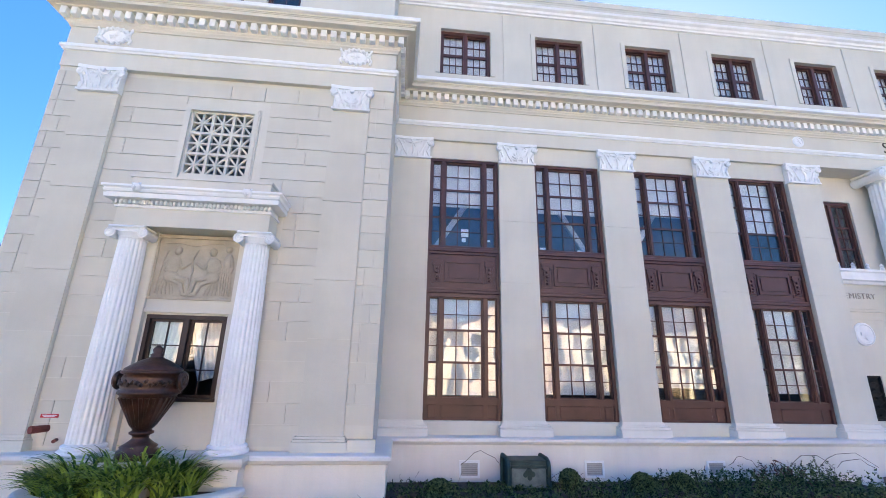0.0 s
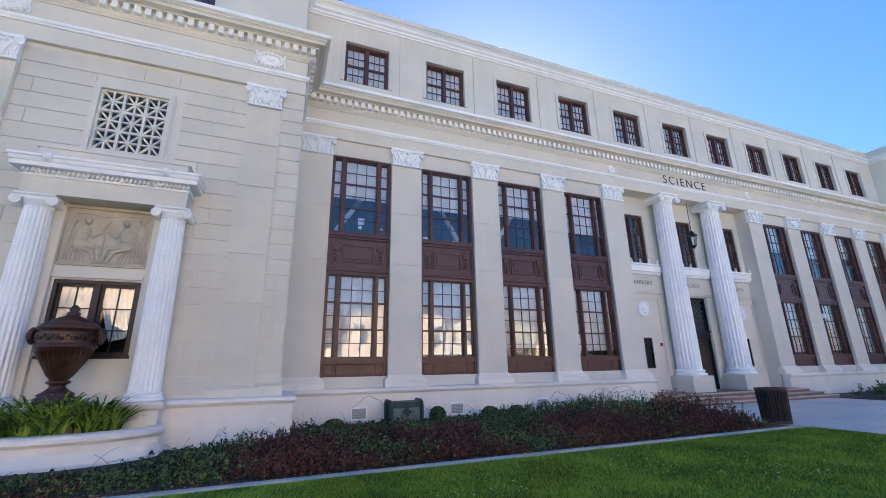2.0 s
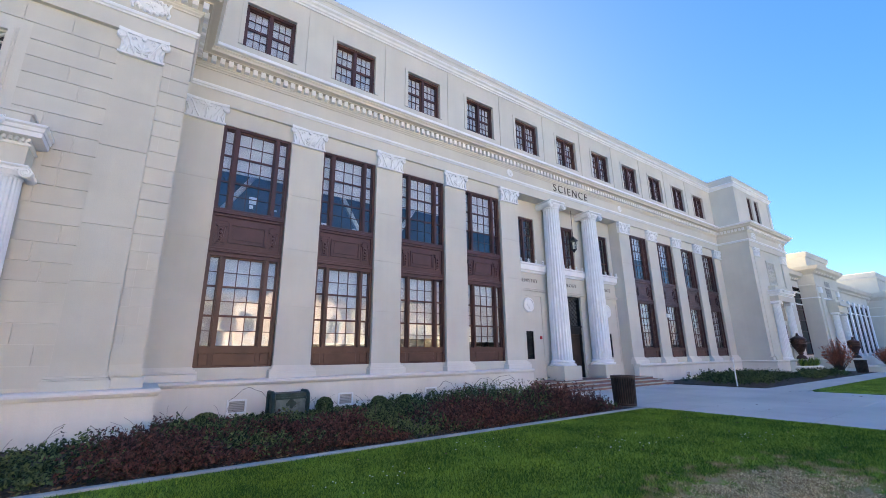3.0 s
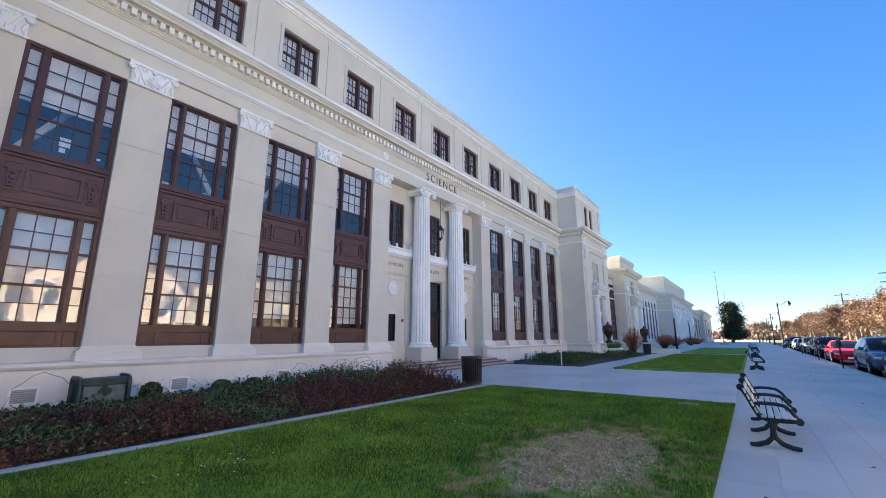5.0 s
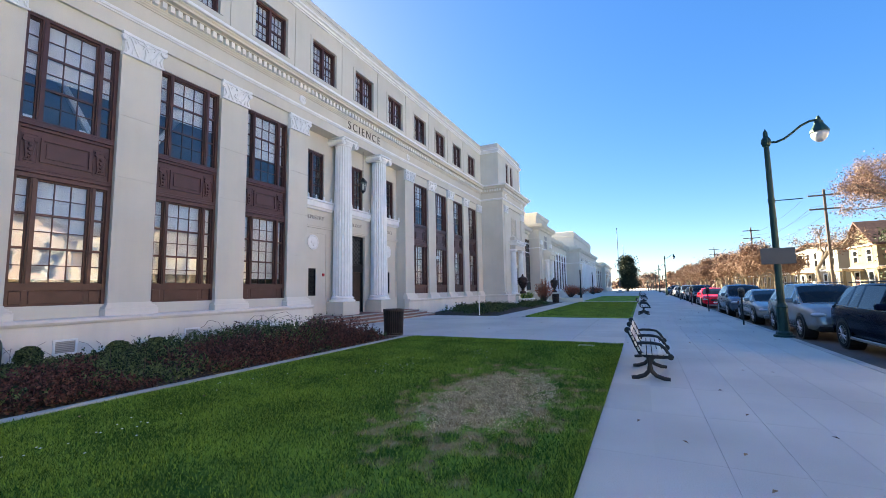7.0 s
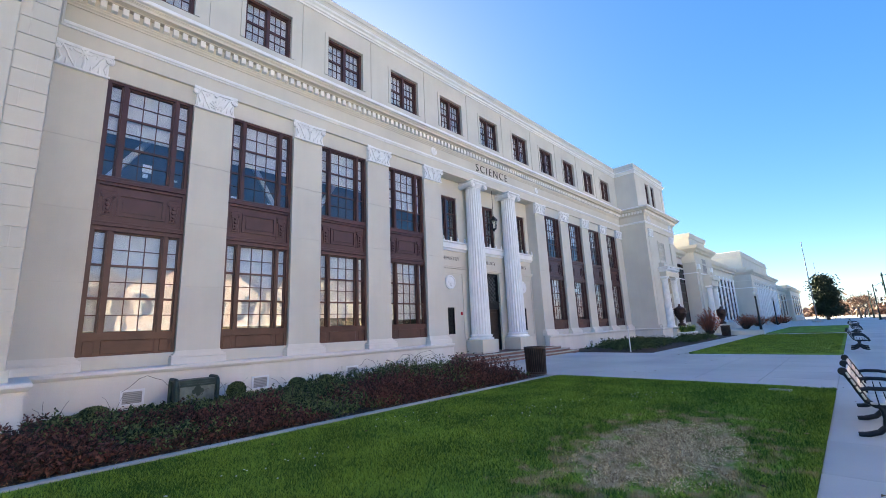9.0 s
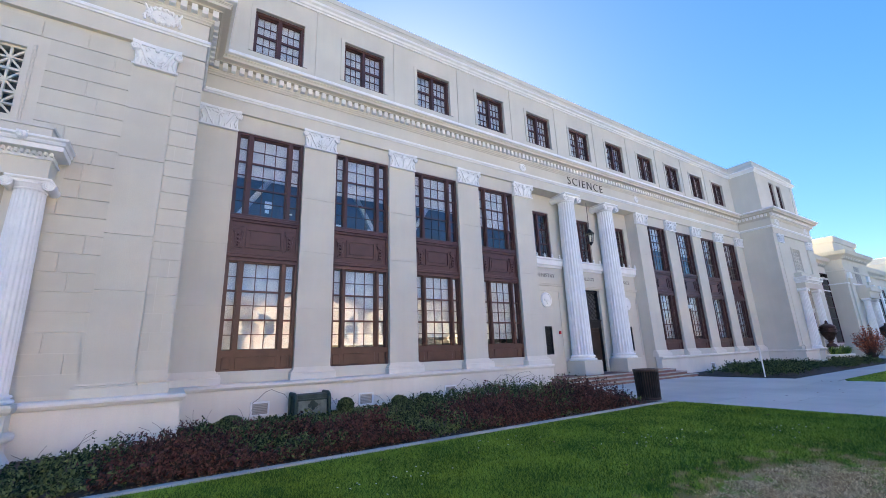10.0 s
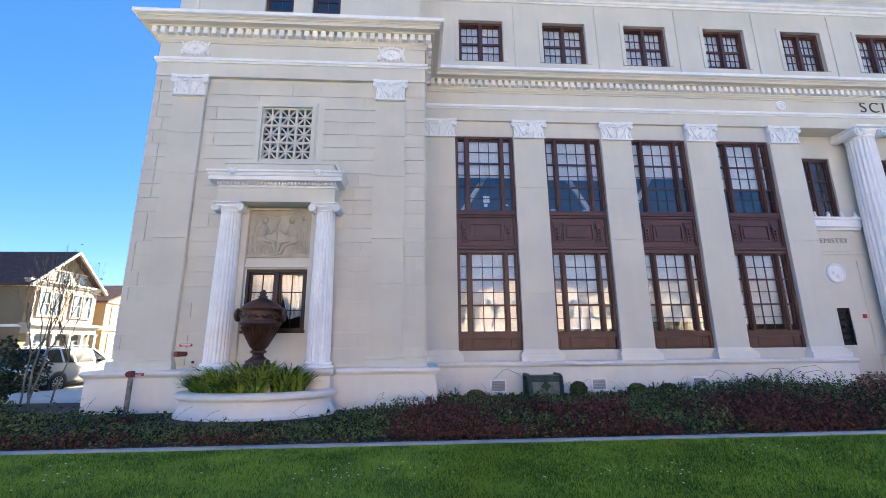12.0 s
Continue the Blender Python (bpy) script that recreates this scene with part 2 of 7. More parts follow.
def pavilion_walls(name, x0, x1):
    c = (x0 + x1) / 2
    holes = [(c - 0.82, c + 0.64, 6.76, 8.42), (c - 0.85, c + 0.75, 1.86, 3.56)]
    w = tagged(part(name, cells(bmesh.new(), x0, x1, -0.3, HEAD, PAV_Y + 0.12, PAV_Y + 0.5, holes), STUCCO),
               "cream stucco pavilion with scored stone blocks", "wall", kind="structure")
    part("frieze", boxes((x0, x1, PAV_Y, PAV_Y + 0.7, HEAD, 11.0)), STUCCO, w)
    for xa, xb in ((x0, x0 + 0.4), (x1 - 0.4, x1)):
        part("side_wall", boxes((xa, xb, PAV_Y + 0.5, BACK_Y, -0.3, HEAD), (xa, xb, PAV_Y + 0.7, BACK_Y, HEAD, 11.0)), STUCCO, w)
    a0, a1 = x0 + 0.15, x1 - 0.15
    part("attic", cells(bmesh.new(), a0, a1, 10.9, 15.0, PAV_Y + 0.42, PAV_Y + 0.8,
                        [(c - 1.2, c - 0.3, 11.3, 14.0), (c + 0.3, c + 1.2, 11.3, 14.0)]), STUCCO, w)
    for xa, xb in ((a0, a0 + 0.35), (a1 - 0.35, a1)):
        part("attic_side", boxes((xa, xb, PAV_Y + 0.8, BACK_Y, 10.9, 15.0)), STUCCO, w)
    for xa in (a0, a1 - 0.55):
        part("attic_strip", boxes((xa, xa + 0.55, PAV_Y + 0.38, PAV_Y + 0.42, 11.1, 14.36)), STUCCO, w)
    return w


wall_pavilion_near = pavilion_walls("wall_pavilion_near", PL, PR)
wall_pavilion_far = pavilion_walls("wall_pavilion_far", QL, QR)
roof = tagged(part("roof", boxes((PL + 0.3, QR - 0.3, MAIN_Y + 0.2, BACK_Y, 14.6, 14.75), (PL + 0.3, PR - 0.3, PAV_Y + 0.6, MAIN_Y + 0.2, 14.6, 14.75),
              (QL + 0.3, QR - 0.3, PAV_Y + 0.6, MAIN_Y + 0.2, 14.6, 14.75), (PL + 0.1, QR - 0.1, BACK_Y - 0.3, BACK_Y, -0.3, 15.0)), STUCCO), "flat roof and back wall", "roof", kind="structure")

# ---- mouldings ----
BASE = [(0, -0.3), (0.30, -0.3), (0.30, 0.82), (0, 0.82)]
LEDGE = [(0, 0.82), (0.33, 0.82), (0.36, 0.85), (0.39, 0.9), (0.38, 0.95), (0.35, 0.975), (0, 0.985)]
base_ways = ([(PL, BACK_Y), (PL, PAV_Y), (PR, PAV_Y), (PR, MAIN_Y), (E0 + 0.1, MAIN_Y)],
             [(E1 - 0.1, MAIN_Y), (QL, MAIN_Y), (QL, PAV_Y), (QR, PAV_Y), (QR, BACK_Y)])
for way in base_ways:
    b = tagged(part("baseboard", sweep(bmesh.new(), way, BASE), PLINTH), "cream stucco plinth course along the building foot", "plinth", kind="structure")
    part("ledge", sweep(bmesh.new(), way, LEDGE), PLINTH, b)
fillet = tagged(part("trim", sweep(bmesh.new(), FRONT, [(-0.02, 9.76), (0.04, 9.76), (0.05, 9.8), (0.08, 9.82), (0.08, 9.89), (0.06, 9.915), (-0.02, 9.93)]), WHITE),
                "white painted fillet moulding", "trim", kind="structure")
cornice = tagged(part("cornice", sweep(bmesh.new(), FRONT, [(-0.02, 10.8), (0.26, 10.8), (0.27, 10.83), (0.31, 10.84), (0.44, 10.84), (0.44, 10.93), (0.46, 10.93), (0.46, 10.95), (0.48, 10.96), (0.48, 11.0), (-0.02, 11.01)]), STUCCO),
                 "cream cornice with a row of dentil blocks", "cornice", kind="structure")
part("gutter_lip", sweep(bmesh.new(), FRONT, [(-0.1, 11.0), (0.5, 11.0), (0.56, 11.012), (0.575, 11.03), (0.575, 11.125), (0.5, 11.135), (-0.1, 11.2)]), WHITE, cornice, "white painted lip of the cornice")
part("bed_mould", sweep(bmesh.new(), FRONT, [(-0.02, 10.42), (0.035, 10.42), (0.04, 10.46), (0.075, 10.5), (0.075, 10.53), (0.1, 10.56), (0.1, 10.8), (-0.02, 10.8)]), STUCCO, cornice)
AT = [(PL + 0.15, BACK_Y), (PL + 0.15, PAV_Y + 0.42), (PR - 0.15, PAV_Y + 0.42), (PR - 0.15, MAIN_Y + 0.02), (QL + 0.15, MAIN_Y + 0.02),
      (QL + 0.15, PAV_Y + 0.42), (QR - 0.15, PAV_Y + 0.42), (QR - 0.15, BACK_Y)]
cap = tagged(part("parapet_cap", sweep(bmesh.new(), AT, [(-0.3, 15.0), (0.09, 15.0), (0.09, 15.2), (0.06, 15.24), (-0.3, 15.26)]), STUCCO),
             "cream parapet coping with white mouldings below", "coping", kind="structure")
part("parapet_moulding", sweep(bmesh.new(), AT, [(-0.02, 14.36), (0.05, 14.36), (0.06, 14.42), (0.11, 14.44), (0.13, 14.52), (0.21, 14.56), (0.23, 14.64), (0.2, 14.67), (-0.02, 14.7)]), WHITE, cap, "white painted moulding")
part("parapet_band", sweep(bmesh.new(), AT, [(-0.02, 14.7), (0.12, 14.7), (0.1, 14.8), (0.06, 14.9), (0.07, 15.0), (-0.02, 15.0)]), STUCCO, cap)

# ---- piers ----
piers = []
for k in range(4):
    piers.append((BAY0 + PITCH * (k + 1) - 1.12, BAY0 + PITCH * (k + 1)))
    piers.append((2 * XC - piers[-1][1], 2 * XC - piers[-1][0]))
piers += [(PR, BAY0), (2 * XC - BAY0, QL)]
for x0, x1 in piers:
    p = part("pier", boxes(*((x0, x1, MAIN_Y, MAIN_Y + 0.12, za, zb) for za, zb in ((1.27, 3.1), (3.114, 4.94), (4.954, 6.78), (6.794, 8.63))), (x0 + 0.01, x1 - 0.01, MAIN_Y + 0.012, MAIN_Y + 0.12, 1.2, 8.63)), STUCCO, wall_main)
    pb = soft_box(x0 - 0.13, x1 + 0.13, MAIN_Y - 0.2, MAIN_Y + 0.12, 0.975, 1.165, 0.008)
    for out, za, zb in ((0.09, 1.165, 1.175), (0.12, 1.175, 1.225), (0.055, 1.225, 1.237), (0.075, 1.237, 1.267), (0.03, 1.267, 1.3), (0.012, 1.3, 1.34)):
        box(pb, x0 - out, x1 + out, MAIN_Y - out - 0.03, MAIN_Y + 0.11, za, zb)
    part("plinth", pb, PLINTH, p)
    part("capital", boxes((x0 + 0.02, x1 - 0.02, MAIN_Y - 0.06, MAIN_Y + 0.12, 8.63, HEAD)), WHITE, p)

# ---- ground ----
ground = tagged(part("ground", boxes((-400, 900, -400, 400, -0.6, -0.16)), ASPHALT), "dark asphalt street ground", "ground", kind="structure")
pavement = tagged(part("pavement", boxes((-60, 300, -3.9, 0.47, -0.2, -0.02)), CONCRETE), "pale concrete pavement", "pavement", kind="structure")
forecourt = tagged(part("forecourt", boxes((-20, 300, 0.47, 40, -0.2, -0.035)), CONCRETE), "pale concrete forecourt paths", "path", kind="structure")

# ---- tall bay windows ----
PANE = bpy.data.meshes.new("pane")
_b = boxes((0, 1, 0, 1, 0, 1))
_b.to_mesh(PANE)
_b.free()
PANE.materials.append(GLASS)
rng = random.Random(7)


def pane(parent, x0, x1, y, z0, z1):
    """One glass pane, each hung a hair out of true as old glazing is."""
    ob = shared("pane", PANE, parent, Matrix.Translation((x0, y, z0)) @ Euler((radians(rng.uniform(-0.5, 0.5)), 0, radians(rng.uniform(-0.5, 0.5)))).to_matrix().to_4x4() @ Matrix.Diagonal((x1 - x0, 0.006, z1 - z0, 1)))
    ob.visible_shadow = False
    return ob


def glazed(parent, x0, x1, z0, z1, y, cols, rows, rail=0.05, bar=0.022, every=2, heavy=0.06):
    """A sash of cols by rows panes: bars are one part, each pane its own."""
    bm = boxes((x0, x0 + rail, y - 0.03, y + 0.03, z0, z1), (x1 - rail, x1, y - 0.03, y + 0.03, z0, z1),
               (x0 + rail, x1 - rail, y - 0.03, y + 0.03, z0, z0 + rail), (x0 + rail, x1 - rail, y - 0.03, y + 0.03, z1 - rail, z1))
    xa, xb, za, zb = x0 + rail, x1 - rail, z0 + rail, z1 - rail
    w, h = (xb - xa) / cols, (zb - za) / rows
    for r in range(1, rows):
        t = heavy if every and r % every == 0 else bar
        box(bm, xa, xb, y - (0.028 if t == heavy else 0.018), y + 0.02, za + h * r - t / 2, za + h * r + t / 2)
    for c in range(1, cols):
        box(bm, xa + w * c - bar / 2, xa + w * c + bar / 2, y - 0.016, y + 0.018, za, zb)
    s = part("sash", bm, BROWN, parent)
    for r in range(rows):
        for c in range(cols):
            pane(s, xa + w * c + bar / 2 - 0.003, xa + w * (c + 1) - bar / 2 + 0.003, y, za + h * r + bar / 2, za + h * (r + 1) - bar / 2)
    return s


def rosette(bm, x, y, z, s):
    for k in range(6):
        a = k * math.pi / 3
        rod(bm, (x, y, z), (x + s * math.cos(a), y, z + s * math.sin(a)), 0.28 * s, 0.06 * s, 5)
    lathe_y(bm, x, y - 0.01, z, 0.35 * s, 0.02)


def lathe_y(bm, x, y, z, r, d, n=14):
    rod(bm, (x, y - d, z), (x, y + d, z), r * 0.9, r, n)


def tall_window(m):
    w = empty("window_1", m, "tall brown-framed bay window with leaded white muntins and a dark spandrel panel", "window", kind="structure")
    W, yf = OPEN, 0.2
    part("window_frame", boxes((0, 0.09, yf - 0.06, yf + 0.2, 1.31, WIN_TOP), (W - 0.09, W, yf - 0.06, yf + 0.2, 1.31, WIN_TOP), (0.09, W - 0.09, yf - 0.06, yf + 0.2, 8.67, WIN_TOP)), BROWN, w)
    for z0, z1 in ((1.86, 4.5), (5.98, 8.67)):
        for xa, xb in ((0.36, 0.48), (W - 0.48, W - 0.36)):
            part("mullion", boxes((xa, xb, yf - 0.05, yf + 0.1, z0, z1), (xa + 0.03, xb - 0.03, yf - 0.075, yf - 0.05, z0, z1)), BROWN, w)
        glazed(w, 0.09, 0.36, z0, z1, yf + 0.05, 1, 6, 0.03)
        glazed(w, 0.48, W - 0.48, z0, z1, yf + 0.05, 3, 6, 0.04)
        glazed(w, W - 0.36, W - 0.09, z0, z1, yf + 0.05, 1, 6, 0.03)
    ap = part("apron_panel", boxes((0.09, W - 0.09, yf, yf + 0.15, 1.31, 1.86), (0.09, W - 0.09, yf - 0.05, yf, 1.7, 1.87)), BROWN, w)
    for xa, xb in ((0.13, 0.36), (0.48, W - 0.48), (W - 0.36, W - 0.13)):
        part("panel", soft_box(xa, xb, yf - 0.02, yf + 0.02, 1.36, 1.69, 0.012), BROWN, ap)
    sp = part("spandrel", boxes((0.09, W - 0.09, yf, yf + 0.2, 4.5, 5.98)), SPANDREL, w, "dark brown cast spandrel with raised panel and drops")
    for z0, z1, out in ((4.5, 4.62, 0.06), (4.62, 4.7, 0.1), (4.7, 4.76, 0.07), (5.74, 5.82, 0.06), (5.82, 5.93, 0.1), (5.93, 6.0, 0.07)):
        part("moulding", soft_box(0.02, W - 0.02, yf - out, yf + 0.02, z0, z1, 0.012), SPANDREL, sp)
    fr = boxes((0.5, W - 0.5, yf - 0.045, yf + 0.01, 5.5, 5.56), (0.5, W - 0.5, yf - 0.045, yf + 0.01, 4.94, 5.0), (0.5, 0.56, yf - 0.045, yf + 0.01, 5.0, 5.5), (W - 0.56, W - 0.5, yf - 0.045, yf + 0.01, 5.0, 5.5))
    box(fr, 0.62, W - 0.62, yf - 0.025, yf + 0.01, 5.06, 5.44)
    part("raised_panel", fr, SPANDREL, sp)
    for cx in (0.29, W - 0.29):
        d = boxes((cx - 0.17, cx + 0.17, yf - 0.02, yf, 5.6, 5.63), (cx - 0.17, cx + 0.17, yf - 0.02, yf, 4.87, 4.9), (cx - 0.17, cx - 0.145, yf - 0.02, yf, 4.9, 5.6), (cx + 0.145, cx + 0.17, yf - 0.02, yf, 4.9, 5.6))
        box(d, cx - 0.135, cx + 0.135, yf - 0.07, yf, 5.5, 5.55)
        box(d, cx - 0.1, cx + 0.1, yf - 0.055, yf, 5.4, 5.5)
        box(d, cx - 0.075, cx + 0.075, yf - 0.045, yf, 5.0, 5.4)
        for sx in (-1, 1):
            rod(d, (cx + sx * 0.11, yf - 0.075, 5.46), (cx + sx * 0.11, yf, 5.46), 0.045, 0.045, 8)
            rod(d, (cx + sx * 0.1, yf - 0.03, 5.42), (cx + sx * 0.055, yf - 0.03, 5.06), 0.02, 0.026, 5)
        for zz, rr in ((5.34, 0.05), (5.22, 0.062), (5.1, 0.045)):
            rod(d, (cx, yf - 0.085, zz), (cx, yf - 0.03, zz), rr * 0.6, rr, 8)
        rod(d, (cx, yf - 0.03, 5.02), (cx, yf - 0.03, 4.96), 0.05, 0.025, 6)
        box(d, cx - 0.1, cx + 0.1, yf - 0.05, yf, 4.93, 4.97)
        part("drop_ornament", d, SPANDREL, sp)
    return w


first_window = tall_window(pose(BAYS[0], MAIN_Y, 0))
for x in BAYS[1:]:
    copy_thing(first_window, pose(x, MAIN_Y, 0))


def blind(x0, x1, y, z0, z1, label="drawn pale roller blind behind a window"):
    bm = bmesh.new()
    n = max(2, int((x1 - x0) / 0.12))
    rows = [[bm.verts.new((x0 + (x1 - x0) * i / n, y + 0.006 * math.sin(i * 1.7), z)) for i in range(n + 1)] for z in (z0, z1)]
    for i in range(n):
        bm.faces.new((rows[0][i], rows[0][i + 1], rows[1][i + 1], rows[1][i]))
    e = part("roller_blind", bm, BLIND)
    part("bottom_rail", soft_box(x0, x1, y - 0.012, y + 0.012, z0 - 0.03, z0, 0.005), BLIND, e)
    return tagged(e, label, "blind", "blinds in the windows")


for i, x in enumerate(BAYS):
    lo = (1.95, 2.0, 2.22, 2.12, 2.0, 2.1, 2.0, 2.3)[i]
    up = (7.3, 7.25, 7.35, 7.0, 7.3, 7.2, 7.4, 7.2)[i]
    for xa, xb in ((0.1, 0.42), (0.44, OPEN - 0.44), (OPEN - 0.42, OPEN - 0.1)):
        blind(x + xa, x + xb, MAIN_Y + 0.36, lo, 4.48)
        blind(x + xa, x + xb, MAIN_Y + 0.36, up, 8.65)
    # two pale struts lean across each upper window inside the room
    if i < 3:
        st = bmesh.new()
        a = (x + 0.1, MAIN_Y + 1.2, 5.9), (x + 1.5, MAIN_Y + 1.2, 8.1)
        if i == 1:
            a = (x + 0.9, MAIN_Y + 1.2, 8.1), (x + 2.2, MAIN_Y + 1.2, 5.9)
        rod(st, *a, 0.11, 0.11, 4)
        tagged(part("inner_brace", st, WHITE), "white diagonal steel brace inside the upper room", "brace")
# room walls and floors, coloured dark in place of indoor shade
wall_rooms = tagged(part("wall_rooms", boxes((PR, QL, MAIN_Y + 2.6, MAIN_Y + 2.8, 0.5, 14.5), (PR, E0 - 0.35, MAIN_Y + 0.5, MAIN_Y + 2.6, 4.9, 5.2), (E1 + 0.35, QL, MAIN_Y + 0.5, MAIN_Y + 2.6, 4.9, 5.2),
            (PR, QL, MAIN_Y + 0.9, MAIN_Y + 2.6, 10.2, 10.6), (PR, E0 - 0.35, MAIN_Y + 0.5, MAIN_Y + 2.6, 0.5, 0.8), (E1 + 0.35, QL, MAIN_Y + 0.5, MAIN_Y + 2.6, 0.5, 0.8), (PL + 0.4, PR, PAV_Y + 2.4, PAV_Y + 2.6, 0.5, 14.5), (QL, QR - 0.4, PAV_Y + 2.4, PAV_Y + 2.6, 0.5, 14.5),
            (PR, PR + 0.1, MAIN_Y + 0.5, MAIN_Y + 2.6, 0.5, 14.5), (E0 - 0.4, E0 - 0.35, MAIN_Y + 0.52, MAIN_Y + 2.6, 0.5, 9.2), (E1 + 0.35, E1 + 0.4, MAIN_Y + 0.52, MAIN_Y + 2.6, 0.5, 9.2)), ROOM_SHADE), "rooms behind the windows, indoor shade put into their dark walls", "wall", kind="structure")

for x, z, w, h in ((BAYS[0] + 0.98, 6.32, 0.22, 0.24), (BAYS[0] + 1.0, 6.16, 0.12, 0.12), (BAYS[1] + 0.15, 6.05, 0.2, 0.06), (BAYS[1] + 1.3, 6.03, 0.16, 0.05), (BAYS[0] + 1.75, 6.2, 0.1, 0.06)):
    tagged(part("window_notice", boxes((x, x + w, MAIN_Y + 0.27, MAIN_Y + 0.275, z, z + h)), WHITE), "small white paper notice taped inside a window", "notice", "paper notices")

# ---- attic windows ----
def attic_window(m, w=1.67, z0=11.76, z1=13.5, label="small brown attic window with two glazed casements"):
    e = empty("window_2", m, label, "window", kind="structure")
    part("window_frame", boxes((0, 0.09, -0.02, 0.16, z0, z1), (w - 0.09, w, -0.02, 0.16, z0, z1), (0.09, w - 0.09, -0.02, 0.16, z1 - 0.1, z1), (0.09, w - 0.09, -0.03, 0.16, z0, z0 + 0.09),
                               (w / 2 - 0.06, w / 2 + 0.06, -0.02, 0.16, z0 + 0.09, z1 - 0.1)), BROWN, e)
    n = 3 if w > 1.2 else 2
    glazed(e, 0.09, w / 2 - 0.06, z0 + 0.09, z1 - 0.1, 0.1, n, 4, 0.035, 0.022, 2, 0.09)
    glazed(e, w / 2 + 0.06, w - 0.09, z0 + 0.09, z1 - 0.1, 0.1, n, 4, 0.035, 0.022, 2, 0.09)
    part("surround", boxes((-0.14, 0, -0.16, -0.1, z0, z1 + 0.12), (w, w + 0.14, -0.16, -0.1, z0, z1 + 0.12), (0, w, -0.16, -0.1, z1, z1 + 0.12)), STUCCO, e)
    return e


aw = attic_window(pose(attic_holes[0][0], MAIN_Y + 0.14, 0))
for h in attic_holes[1:]:
    copy_thing(aw, pose(h[0], MAIN_Y + 0.14, 0))
for i, h in enumerate(attic_holes):
    blind(h[0] + 0.1, h[1] - 0.1, MAIN_Y + 0.31, 11.7 + (0.0, 0.25, 0.1, 0.4, 0.0)[i % 5], 13.45)
for c in ((PL + PR) / 2, (QL + QR) / 2):
    for s in (-1, 1):
        e = empty("window_3", pose(c + s * 0.75 - 0.45, PAV_Y + 0.55, 0), "narrow dark attic window", "window", kind="structure")
        part("window_frame", boxes((0, 0.07, -0.02, 0.1, 11.3, 14.0), (0.83, 0.9, -0.02, 0.1, 11.3, 14.0), (0.07, 0.83, -0.02, 0.1, 13.92, 14.0)), BROWN, e)
        glazed(e, 0.07, 0.83, 11.3, 13.92, 0.05, 2, 6, 0.03)

# ---- pier ornaments ----
def capital_ornament(x0, x1, y, parent, star, z0=8.63, z1=HEAD):
    """Abacus, corner volutes on acanthus stalks, a row of small leaves and a star or shell in the middle."""
    c, bm = (x0 + x1) / 2, bmesh.new()
    half = (x1 - x0) / 2
    n = 10
    top = [[bm.verts.new((c + (half + 0.06) * (2 * i / n - 1), y - 0.075 + 0.05 * math.cos(math.pi * (2 * i / n - 1) / 2), z)) for i in range(n + 1)] for z in (z1 - 0.1, z1 - 0.012)]
    back = [[bm.verts.new((v.co.x, y + 0.02, v.co.z)) for v in row] for row in top]
    for i in range(n):
        bm.faces.new((top[0][i], top[0][i + 1], top[1][i + 1], top[1][i]))
        bm.faces.new((back[0][i], back[0][i + 1], top[0][i + 1], top[0][i]))
    for k in (0, n):
        bm.faces.new((top[0][k], top[1][k], back[1][k], back[0][k]))
    box(bm, x0 - 0.02, x1 + 0.02, y - 0.035, y, z0, z0 + 0.05)
    for s in (-1, 1):
        vx, vz = c + s * (half - 0.01), z1 - 0.19
        spiral = [(vx - s * math.cos(t) * 0.105 * (1 - t / 13), y - 0.05, vz + math.sin(t) * 0.105 * (1 - t / 13)) for t in (k * 0.55 for k in range(20))]
        tube(bm, spiral, 0.02, 5)
        lathe_y(bm, vx, y - 0.02, vz, 0.1, 0.035, 14)
        tube(bm, [(c + s * half * 0.3, y - 0.02, z0 + 0.06), (c + s * half * 0.5, y - 0.035, z0 + 0.25), (c + s * half * 0.62, y - 0.045, z1 - 0.28), (c + s * half * 0.8, y - 0.05, z1 - 0.12)], 0.028, 5)
        tube(bm, [(c + s * half * 0.9, y - 0.01, z0 + 0.05), (c + s * half * 0.78, y - 0.03, z0 + 0.2), (c + s * half * 0.9, y - 0.04, z0 + 0.36)], 0.034, 5)
        tube(bm, [(c + s * half * 0.3, y - 0.02, z1 - 0.2), (c + s * half * 0.42, y - 0.04, z1 - 0.14), (c + s * half * 0.52, y - 0.04, z1 - 0.2), (c + s * half * 0.44, y - 0.04, z1 - 0.25)], 0.018, 5)
    for k in range(7):
        x = c + half * 0.9 * (k / 3 - 1)
        rod(bm, (x, y - 0.015, z0 + 0.05), (x, y - 0.04, z0 + 0.19 + 0.04 * (k % 2)), 0.042, 0.014, 5)
    if star:
        rosette(bm, c, y - 0.06, z1 - 0.22, 0.17)
        tube(bm, [(c, y - 0.03, z0 + 0.06), (c + 0.02, y - 0.04, z0 + 0.2), (c, y - 0.05, z1 - 0.3)], 0.03, 6)
    else:
        for k in range(5):
            a = math.pi * (0.1 + 0.2 * k)
            rod(bm, (c, y - 0.03, z0 + 0.16), (c + 0.17 * math.cos(a), y - 0.045, z0 + 0.2 + 0.17 * math.sin(a)), 0.05, 0.022, 6)
        tube(bm, [(c + 0.22 * math.cos(a), y - 0.03, z0 + 0.2 + 0.08 * math.sin(a)) for a in (math.pi + k * math.pi / 8 for k in range(9))], 0.026, 5)
        lathe_y(bm, c, y - 0.03, z1 - 0.15, 0.055, 0.04, 10)
    part("carving", bm, WHITE, parent)


